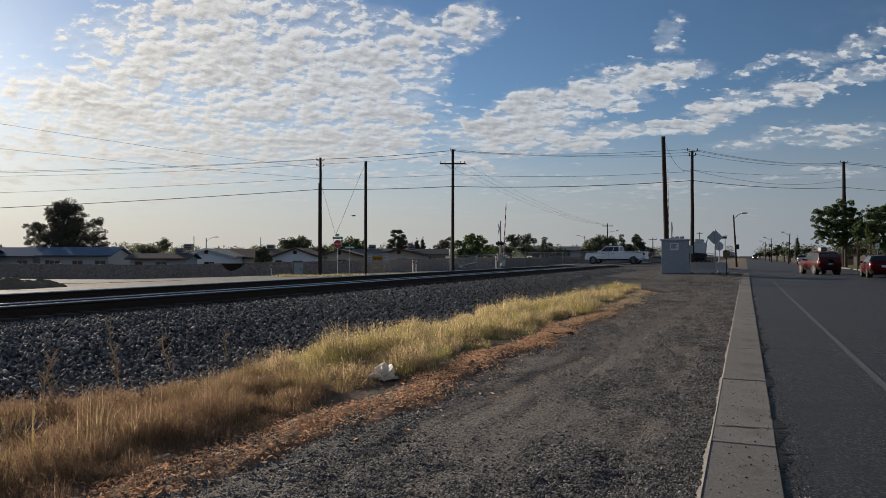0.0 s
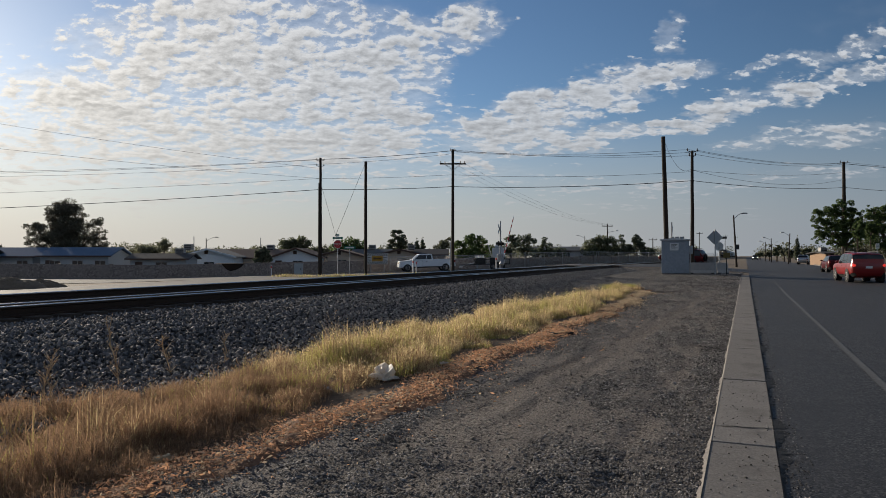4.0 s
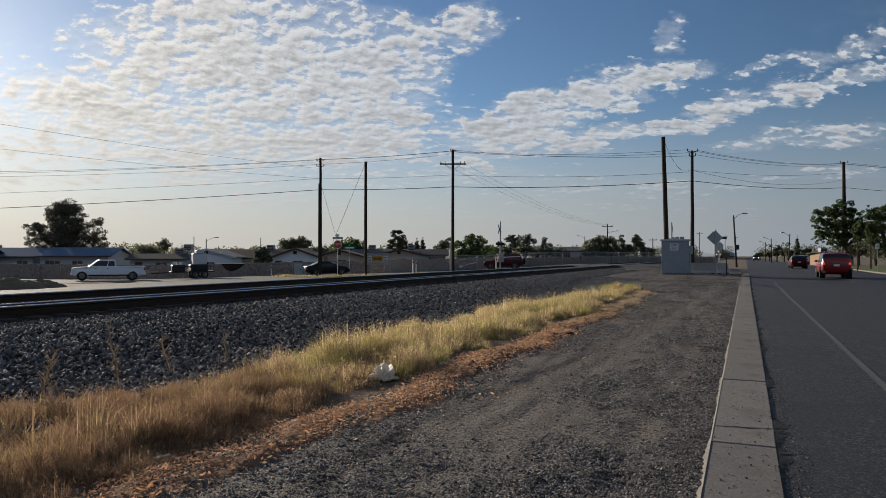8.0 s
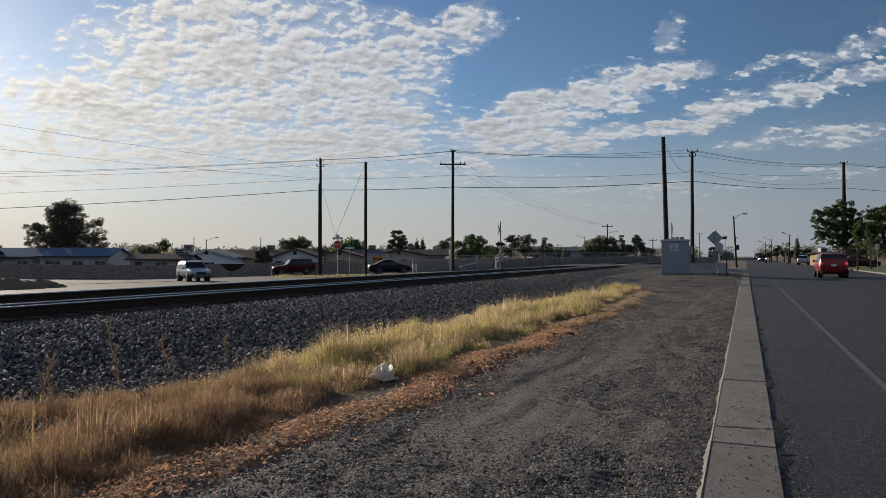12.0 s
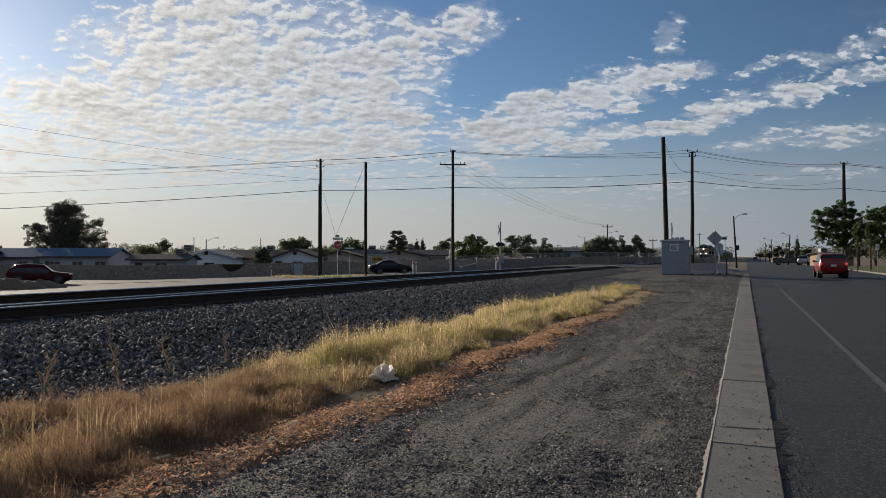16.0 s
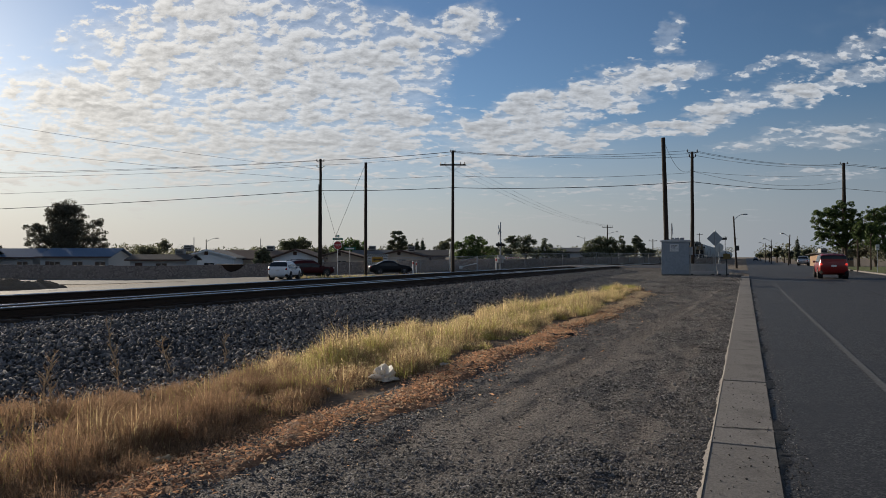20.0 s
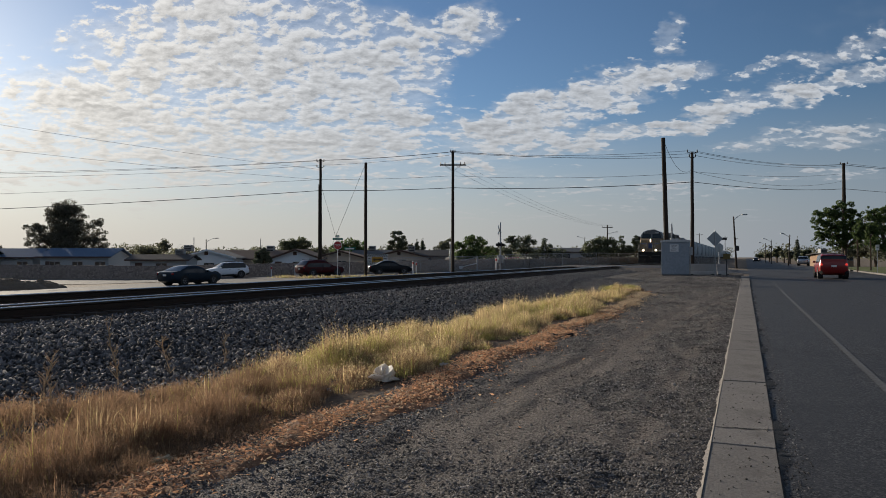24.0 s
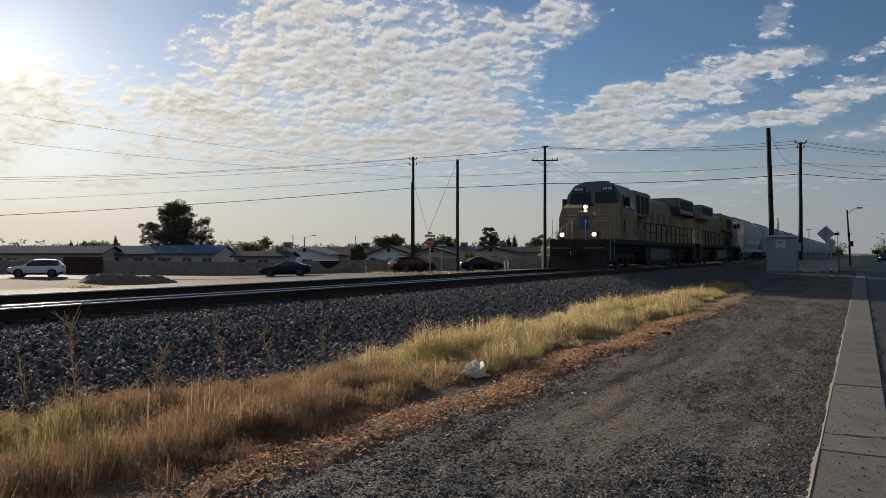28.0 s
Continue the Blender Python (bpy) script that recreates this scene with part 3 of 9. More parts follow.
def far_kerb(name, s0, s1, v0, v1, z1, mat, label):
    verts, faces = [], []
    ns = int((s1 - s0) / 2) + 1
    for i in range(ns + 1):
        s = s0 + (s1 - s0) * i / ns
        for v, dz in ((v0, 0.0), (v0 + 0.02, z1), (v1 - 0.02, z1), (v1, -0.02)):
            p = sv(s, v)
            verts.append((p.x, p.y, hsv(s, v) + dz))
    for i in range(ns):
        for k in range(3):
            a = i * 4 + k
            faces.append((a, a + 1, a + 5, a + 4))
    return tagged(sheet(name, verts, faces, mat), label, "kerb", "", "structure")


far_kerb("kerb", 0, 84, 10.2, 10.5, 0.15, M_CONCRETE, "pale concrete kerb along the park lawn")
far_kerb("kerb", 86, 130, 10.2, 10.5, 0.15, M_CONCRETE, "pale concrete kerb along the park lawn")
M_LAWN = surf("park lawn", (0.11, 0.13, 0.045), (0.07, 0.085, 0.03), 0.3, 12, 0.95, bump=0.6, c3=(0.14, 0.125, 0.06))
drape("lawn", ((20, 118), (10.5, 60)), M_LAWN, 0.12, 3, 3, "mown green park lawn", category="lawn")


def build_ballast():
    prof = [(-6.7, -0.06), (-7.6, 0.13), (-8.7, 0.34), (-9.7, 0.47), (-10.3, 0.51), (-12, 0.49), (-14, 0.47), (-16, 0.49), (-17.6, 0.48), (-19.2, 0.2), (-20.6, -0.3), (-21.5, -0.9)]
    for (s0, s1, n, name) in ((-60, 64, 250, "ballast_bed"), (82, 700, 100, "ballast_bed")):
        verts, faces = [], []
        rng = np.random.RandomState(2)
        dense = []
        for (a, b) in zip(prof[:-1], prof[1:]):
            for k in range(4):
                dense.append((a[0] + (b[0] - a[0]) * k / 4, a[1] + (b[1] - a[1]) * k / 4))
        dense.append(prof[-1])
        m = len(dense)
        for i in range(n + 1):
            s = s0 + (s1 - s0) * i / n
            for v, z in dense:
                p = sv(s, v)
                verts.append((p.x, p.y, max(z, -2) + rng.uniform(-0.02, 0.02)))
        for i in range(n):
            for k in range(m - 1):
                a = i * m + k
                faces.append((a, a + m, a + m + 1, a + 1))
        tagged(sheet(name, verts, faces, M_BED), "grey crushed stone ballast bank under the tracks", "ballast", "", "structure")
    return prof


BALLAST = build_ballast()


def ballast_z(v):
    vs, zs = [p[0] for p in BALLAST][::-1], [p[1] for p in BALLAST][::-1]
    return np.interp(v, vs, zs)


def build_track(vc, name):
    p = sv(0, vc)
    # both tracks are canted: the rail on the road's side lies higher
    lift, cant = (-0.02, 0.08) if vc == V_TRACK_2 else (0.015, 0.06)
    tilt = Matrix.Translation((0, 0, RAIL_TOP + lift)) @ Matrix.Rotation(-math.atan(cant / 1.505), 4, "Y") @ Matrix.Translation((0, 0, -RAIL_TOP))
    tr = thing(name, pose(p.x, p.y, 0, 0, 0, ROAD_ANGLE) @ tilt, "rusty steel railway track with bright worn rail heads", "railway track", "tracks")
    for x in (-0.7525, 0.7525):
        bm = bmesh.new()
        y0, y1 = -70, 900
        web = [(-0.076, 0.54), (0.076, 0.54), (0.076, 0.556), (0.012, 0.575), (0.012, 0.67), (0.036, 0.68), (0.037, 0.712), (-0.037, 0.712), (-0.036, 0.68), (-0.012, 0.67), (-0.012, 0.575), (-0.076, 0.556)]
        prism(bm, [(a + x, b) for a, b in web], y0, y1)
        rail = part("rail", bm, M_RUST, tr)
        bm = bmesh.new()
        prism(bm, [(x - 0.036, 0.7125), (x + 0.036, 0.7125), (x + 0.034, 0.724), (x + 0.024, 0.729), (x - 0.024, 0.729), (x - 0.034, 0.724)], y0, y1)
        part("rail_head", bm, M_RAILHEAD, rail, "polished rail head")
    return tr


def add_sleepers(tr, s0, s1):
    bm = bmesh.new()
    box(bm, -1.3, 1.3, -0.115, 0.115, 0.37, 0.54, bevel=0.012)
    first = part("sleeper", bm, M_TIE, tr)
    n = int((s1 - s0) / 0.55)
    for k in range(n):
        ob = first if k == 0 else new("sleeper", first.data)
        ob.parent = tr
        ob.location = (0, s0 + 0.55 * k, 0)


track_a = build_track(V_TRACK, "railway_track")
track_b = build_track(V_TRACK_2, "railway_track")
add_sleepers(track_a, 0, 64)
add_sleepers(track_b, 0, 64)
# crossing panels between and beside the rails
def build_crossing():
    cr = thing("crossing_panels", pose(*sv(72.5, 0), 0, 0, ROAD_ANGLE), "dark rubber and timber level crossing panels between the rails", "level crossing", kind="structure")
    for c in (V_TRACK, V_TRACK_2):
        for a, b in ((-0.66, 0.66), (-1.55, -0.83), (0.83, 1.55)):
            for k in range(6):
                bm = bmesh.new()
                box(bm, c + a, c + b, -8 + k * 2.66, -8 + k * 2.66 + 2.63, 0.5, 0.708, bevel=0.015)
                part("panel", bm, M_TIE, cr)


build_crossing()


def curb_crack():
    """A broken joint across the concrete strip, with crumbs."""
    rng = random.Random(12)
    bm = bmesh.new()
    prev = None
    for k in range(15):
        v = -0.26 + 0.5 * k / 14
        s = 6.98 + 0.25 * (v + 0.26) * 0.6 + rng.uniform(-0.02, 0.02)
        w = rng.uniform(0.004, 0.02)
        p, q = sv(s - w, v, hsv(s, v) + 0.0475), sv(s + w, v, hsv(s, v) + 0.0475)
        cur = (bm.verts.new(p), bm.verts.new(q))
        if prev:
            bm.faces.new((prev[0], prev[1], cur[1], cur[0]))
        prev = cur
    tagged(part("strip_crack", bm, M_BLACK), "dark ragged crack across the concrete strip", "crack", "", "structure")


curb_crack()


def ragged_rim(name, v0, sign, most, mat, lift, label, seed):
    """A narrow uneven edging along the concrete strip."""
    rng = np.random.RandomState(seed)
    s = np.arange(-6, 50, 0.06)
    w = 0.004 + most * np.clip(0.35 + 0.35 * np.sin(s * 1.9 + seed) + 0.3 * np.sin(s * 5.3 + 1) + rng.uniform(-0.35, 0.35, len(s)), 0.05, 1.2)
    verts, faces = [], []
    for a, k in zip(s, w):
        for v in (v0 - sign * 0.006, v0 + sign * k):
            p = sv(a, v)
            verts.append((p.x, p.y, h1(p.x, p.y) + lift - (0.012 if v != v0 - sign * 0.006 else 0)))
    for i in range(len(s) - 1):
        faces.append((2 * i, 2 * i + 1, 2 * i + 3, 2 * i + 2))
    tagged(sheet(name, verts, faces, mat), label, "edging", "", "structure")


ragged_rim("mortar_edging", -0.278, -1, 0.03, surf("pale spilled mortar", (0.30, 0.275, 0.245), (0.17, 0.155, 0.14), 3, 40, 0.9), 0.046, "thin pale ragged mortar edge beside the gravel", 3)
ragged_rim("tar_edging", 0.234, 1, 0.11, surf("black edge tar", (0.018, 0.018, 0.018), (0.03, 0.03, 0.03), 1.5, 30, 0.75, bump=0.4), 0.0462, "dark ragged tar along the concrete strip", 8)


def tar_line(s0, s1, v0, v1, seed, w=0.02):
    """A sealed crack in the asphalt."""
    rng = random.Random(seed)
    bm = bmesh.new()
    prev, n, off = None, 40, 0.0
    L = math.hypot(s1 - s0, v1 - v0)
    for k in range(n + 1):
        t = k / n
        off = 0.8 * off + rng.uniform(-0.03, 0.03)
        s, v = s0 + (s1 - s0) * t + off * abs(v1 - v0) / L, v0 + (v1 - v0) * t + off * abs(s1 - s0) / L
        ww = w * rng.uniform(0.5, 1.2)
        ds, dv = (ww, 0) if abs(v1 - v0) > abs(s1 - s0) else (0, ww)
        cur = [bm.verts.new(sv(s - ds, v - dv, hsv(s, v) + 0.0355)), bm.verts.new(sv(s + ds, v + dv, hsv(s, v) + 0.0355))]
        if prev:
            bm.faces.new((prev[0], prev[1], cur[1], cur[0]))
        prev = cur
    tagged(part("tar_crack", bm, surf("black edge tar", (0.018, 0.018, 0.018))), "thin dark sealed crack across the asphalt", "crack", "", "structure")


for k, (a, b, c, d) in enumerate(((13.2, 13.6, 0.3, 10.0), (26.5, 26.2, 0.3, 10.0), (41, 41.3, 0.3, 10.0), (55, 55.2, 0.3, 10.0), (5, 40, 4.9, 5.1))):
    tar_line(a, b, c, d, 200 + k)

# ---------------------------------------------------------------- poles, wires, signs, crossing gear
def utility_pole(x, y, top, r0=0.17, r1=0.12, arms=(), lean=(0, 0), label="tall dark wooden utility pole", extra=None):
    z = h1(x, y)
    po = thing("utility_pole", pose(x, y, z - 0.1), label, "utility pole", "utility poles")
    bm = bmesh.new()
    wob = random.Random(int(x * 7) + 50)
    bent(bm, [(lean[0] * k / 6 + wob.uniform(-0.015, 0.015), lean[1] * k / 6, (top - z) * k / 6) for k in range(7)], [r0 + (r1 - r0) * k / 6 for k in range(7)], 12)
    part("pole", bm, M_POLE, po)
    for (dz, w, kind) in arms:
        zt = top - z - dz
        if kind == "arm":
            bm = bmesh.new()
            box(bm, -w / 2, w / 2, -0.16, -0.06, zt - 0.06, zt + 0.06)
            arm = part("crossarm", bm, M_POLE, po)
            for sx in (-0.46, -0.3, 0.3, 0.46):
                bm = bmesh.new()
                tube(bm, (w * sx, -0.11, zt + 0.06), (w * sx, -0.11, zt + 0.26), 0.05, 0.035, 8)
                part("insulator", bm, M_DARKSTEEL, arm)
            for sx in (-1, 1):
                tube_part("brace", (sx * w * 0.3, -0.1, zt - 0.05), (0, -0.14, zt - 0.6), 0.02, M_STEEL, po, seg=6)
        elif kind == "pins":
            for sx in (-1, 1):
                bm = bmesh.new()
                tube(bm, (0, -0.05, zt), (sx * w / 2, -0.05, zt + 0.12), 0.03, 0.03, 6)
                tube(bm, (sx * w / 2, -0.05, zt + 0.1), (sx * w / 2, -0.05, zt + 0.32), 0.06, 0.04, 8)
                part("insulator", bm, M_DARKSTEEL, po)
        elif kind == "can":
            bm = bmesh.new()
            tube(bm, (0.33, 0, zt - 0.45), (0.33, 0, zt + 0.45), 0.22, 0.22, 14)
            tube(bm, (0.33, 0, zt + 0.45), (0.33, 0, zt + 0.55), 0.05, 0.05, 8)
            part("transformer", bm, M_STEEL, po, "grey steel transformer can")
    if extra:
        bm = bmesh.new()
        tube(bm, (0.0, -0.2, 0), (0.0, -0.2, extra - z), 0.20, 0.17, 12)
        part("stub_pole", bm, M_POLE, po)
    return po


def wire(a, b, sag, r=0.016, n=22, label="thin black overhead wire"):
    a, b = Vector(a), Vector(b)
    rows = []
    for i in range(n + 1):
        t = i / n
        p = a.lerp(b, t)
        p.z -= 4 * sag * t * (1 - t)
        rows.append(p)
    d = (b - a).normalized()
    side = d.cross(Vector((0, 0, 1))).normalized()
    up = side.cross(d)
    verts, faces = [], []
    for p in rows:
        for k in range(5):
            w = 6.2832 * k / 5
            verts.append(p + side * math.cos(w) * r + up * math.sin(w) * r)
    for i in range(n):
        for k in range(5):
            q = i * 5
            faces.append((q + k, q + (k + 1) % 5, q + 5 + (k + 1) % 5, q + 5 + k))
    return tagged(sheet("overhead_wire", verts, faces, M_WIRE), label, "wire", "overhead wires")


def at_px(x, y_up, dist):
    """Place `dist` metres ahead at a slope to the side and up."""
    return Vector((x * dist, dist, 1.6 + y_up * dist))


P1, P2, P3, P4, P5, P6 = (-12.2, 70.5), (0.9, 65.5), (-7.2, 66.0), (20.4, 58.0), (49.8, 88.0), (17.55, 55.5)
utility_pole(*P1, 11.45, 0.17, 0.12, [(0.35, 0.7, "pins"), (0.9, 0.7, "pins")], extra=8.9)
utility_pole(*P2, 11.55, 0.16, 0.12, [(0.25, 0.4, "pins"), (1.35, 2.4, "arm")], label="tall dark wooden utility pole with crossarm")
utility_pole(*P3, 10.5, 0.16, 0.13, [], label="plain tall dark wooden pole beside the tracks")
utility_pole(*P4, 10.3, 0.17, 0.11, [(0.12, 0.8, "pins"), (0.5, 0.5, "pins")])
utility_pole(*P5, 13.4, 0.30, 0.17, [(0.2, 0.9, "pins")], label="thick dark wooden utility pole at the park")
utility_pole(*P6, 11.05, 0.20, 0.15, [], lean=(-0.29, 0), label="thick dark leaning wooden pole behind the signal cabin")


def top(p, z, dx=0.0):
    return Vector((p[0] + dx, p[1] - 0.1, z))


LEFT = (-62.0, 64.0)
for za, zb, zl, dx, r in ((11.2, 11.3, 9.2, -0.35, 0.014), (11.2, 11.35, 8.95, 0.35, 0.014), (10.7, 11.0, 8.75, -0.35, 0.012)):
    wire(top(P1, za, dx), top(P2, zb, dx), 0.12, r)
    wire(top(LEFT, zl), top(P1, za, dx), 0.5, r)
for z2, z4, dx in ((11.3, 10.3, -0.35), (11.2, 10.1, 0.35), (11.4, 9.8, 0)):
    wire(top(P2, z2, dx), top(P4, z4, dx), 0.35, 0.014)
for z4, z5, dx in ((10.3, 13.1, -0.35), (10.25, 13.2, 0.35), (9.9, 13.0, 0.25)):
    wire(top(P4, z4, dx), top(P5, z5, dx), 0.55, 0.015)
    wire(top(P5, z5, dx), (95, 106, 13.9), 0.5, 0.015)
# the lower telephone cables
wire(top(LEFT, 5.05), top(P1, 8.2), 0.25, 0.028)
wire(top(P1, 8.2), top(P2, 8.0), 0.1, 0.028)
wire(top(P2, 8.0), top(P4, 7.75), 0.25, 0.028)
wire(top(P4, 7.75), top(P5, 10.1), 0.35, 0.026)
wire(top(P5, 10.1), (95, 106, 10.2), 0.4, 0.026)
wire(top(LEFT, 6.7), top(P1, 9.3), 0.25, 0.013)
wire(top(P1, 9.3), top(P2, 9.1), 0.1, 0.012)
wire(top(P2, 9.1), top(P4, 8.5), 0.3, 0.013)
wire(top(P4, 8.6), top(P5, 12.0), 0.4, 0.013)
wire(top(P4, 8.6), top(P5, 11.1), 0.9, 0.013)
wire(top(P6, 10.8, -0.3), top(P4, 8.8), 1.1, 0.013)
# high lines that come in from beside the viewer
wire((-40.0, 50.0, 12.4), top(P1, 10.3), 0.3, 0.011)
wire((-40.0, 50.0, 10.2), top(P1, 9.3), 0.25, 0.011)
# guys of the plain pole and of the crossarm pole
wire(top(P3, 10.3), (-11.4, 66.5, 0.3), 0.0, 0.016)
wire(top(P1, 9.0), (-9.6, 66.5, 1.9), 0.0, 0.012)


def far_pole(x, y, topz, arm=1.8, light=0):
    z = h1(x, y)
    po = thing("utility_pole", pose(x, y, z - 0.1), "distant wooden utility pole with crossarm", "utility pole", "distant poles")
    tube_part("pole", (0, 0, 0), (0, 0, topz - z), 0.16, M_POLE, po, 0.11, 8)
    if arm:
        box_part("crossarm", (-arm / 2, arm / 2, -0.06, 0.06, topz - z - 0.6, topz - z - 0.45), M_POLE, po)
        for sx in (-0.45, 0, 0.45):
            tube_part("insulator", (arm * sx, 0, topz - z - 0.45), (arm * sx, 0, topz - z - 0.2), 0.05, M_DARKSTEEL, po, seg=6)
    if light:
        tube_part("lamp_arm", (0, 0, topz - z - 1.9), (light, 0, topz - z - 1.5), 0.04, M_STEEL, po, seg=6)
        box_part("lamp_head", (light - 0.1, light + 0.45, -0.12, 0.12, topz - z - 1.56, topz - z - 1.42), M_STEEL, po)
    return po


fp1 = far_pole(0.232 * 150, 150, 1.6 + 0.0462 * 150, 2.2, 1.8)
far_pole(0.296 * 190, 190, 1.6 + 0.026 * 190, 2.2)
for (px, hgt, dist) in ((0.362, 0.034, 260), (0.398, 0.03, 330), (0.413, 0.028, 400)):
    far_pole(px * dist, dist, 1.6 + hgt * dist, 2.2)
for dx in (-0.9, 0, 0.9):
    wire(top(P2, 10.2, dx * 1.1), (0.232 * 150 + dx, 150, 1.6 + 0.0462 * 150 - 0.3), 1.2, 0.009)


def street_lamp(x, y, topz, reach, lean=0.0, box_at=None):
    z = h1(x, y)
    po = thing("street_lamp", pose(x, y, z - 0.05), "tall dark street lamp post with a curved arm", "street lamp", "street lamps")
    tube_part("post", (0, 0, 0), (lean, 0, topz - z), 0.13, M_POLE, po, 0.08, 10)
    bm = bmesh.new()
    curve = [Vector((lean + reach * k / 6, 0, topz - z - 0.5 + 0.75 * math.sin(k / 4))) for k in range(7)]
    bent(bm, curve, [0.035] * 7, 6)
    prev = curve[-1]
    part("arm", bm, M_STEEL, po)
    bm = bmesh.new()
    box(bm, prev.x - 0.1, prev.x + 0.55, -0.14, 0.14, prev.z - 0.09, prev.z + 0.06, bevel=0.03)
    part("lamp_head", bm, M_STEEL, po)
    if box_at:
        box_part("control_box", (-0.32, 0.2, -0.3, -0.1, box_at, box_at + 0.6), M_DARKSTEEL, po)
    return po


street_lamp(0.414 * 86, 86, 1.6 + 0.058 * 86, 1.1, -0.35, 2.2)
street_lamp(0.487 * 130, 130, 1.6 + 0.032 * 130, -1.6, 0.3)
street_lamp(0.463 * 170, 170, 1.6 + 0.025 * 170, -2.0)
street_lamp(0.455 * 210, 210, 1.6 + 0.02 * 210, -2.0)
street_lamp(-0.334 * 130, 130, 1.6 + 0.025 * 130, 1.7)
street_lamp(0.20 * 200, 200, 1.6 + 0.028 * 200, -2.2)

# ---------------------------------------------------------------- vehicles (x forward, wheels on z = 0)
def wheel_mesh(r, w):
    bm = bmesh.new()
    rings = [(-w / 2, r * 0.62), (-w / 2, r * 0.93), (-w / 2 + 0.03, r), (w / 2 - 0.03, r), (w / 2, r * 0.93), (w / 2, r * 0.62)]
    n = 20
    vs = [[bm.verts.new((rr * math.cos(6.2832 * k / n), y, rr * math.sin(6.2832 * k / n))) for k in range(n)] for y, rr in rings]
    for a, b in zip(vs[:-1], vs[1:]):
        for k in range(n):
            bm.faces.new((a[k], a[(k + 1) % n], b[(k + 1) % n], b[k]))
    return bm


def rim_mesh(r, w, side):
    """An open rim: outer ring, five spokes and a hub cap."""
    bm = bmesh.new()
    n, y, y2 = 20, side * w * 0.49, side * w * 0.515
    outer = [bm.verts.new((r * 0.64 * math.cos(6.2832 * k / n), y, r * 0.64 * math.sin(6.2832 * k / n))) for k in range(n)]
    inner = [bm.verts.new((r * 0.54 * math.cos(6.2832 * k / n), y2, r * 0.54 * math.sin(6.2832 * k / n))) for k in range(n)]
    hub = [bm.verts.new((r * 0.15 * math.cos(6.2832 * k / n), y2, r * 0.15 * math.sin(6.2832 * k / n))) for k in range(n)]
    for k in range(n):
        bm.faces.new((outer[k], outer[(k + 1) % n], inner[(k + 1) % n], inner[k]))
    bm.faces.new(hub)
    for k in range(0, n, 4):
        bm.faces.new((inner[k], inner[(k + 1) % n], hub[(k + 1) % n], hub[k]))
    return bm


def add_wheels(car, xs, track, r, w, rim=None):
    out = []
    for x in xs:
        for sd in (-1, 1):
            tyre = part("wheel", wheel_mesh(r, w), M_BLACK, car, shade=True)
            tyre.location = (x, sd * track / 2, r)
            part("rim", rim_mesh(r, w, sd), rim or M_RIM, tyre, "metal wheel rim")
            out.append(tyre)
    return out


def quad_on(bm, a, b, c, d, lift, inset=0.0, thick=0.012):
    """A thin pane on the plane a b c d, lifted off it."""
    a, b, c, d = (Vector(p) for p in (a, b, c, d))
    n = (b - a).cross(d - a).normalized()
    m = (a + b + c + d) / 4
    ps = [p + (m - p).normalized() * inset + n * lift for p in (a, b, c, d)]
    top_ = [bm.verts.new(p) for p in ps]
    low = [bm.verts.new(p - n * thick) for p in ps]
    bm.faces.new(top_)
    bm.faces.new(low[::-1])
    for i in range(4):
        bm.faces.new((top_[i], low[i], low[(i + 1) % 4], top_[(i + 1) % 4]))


def arch(x, r, z0, n=8):
    return [(x + r * math.cos(a), max(z0, z0 + r * math.sin(a) * 1.0)) for a in (math.pi * (1 - k / n) for k in range(n + 1))]


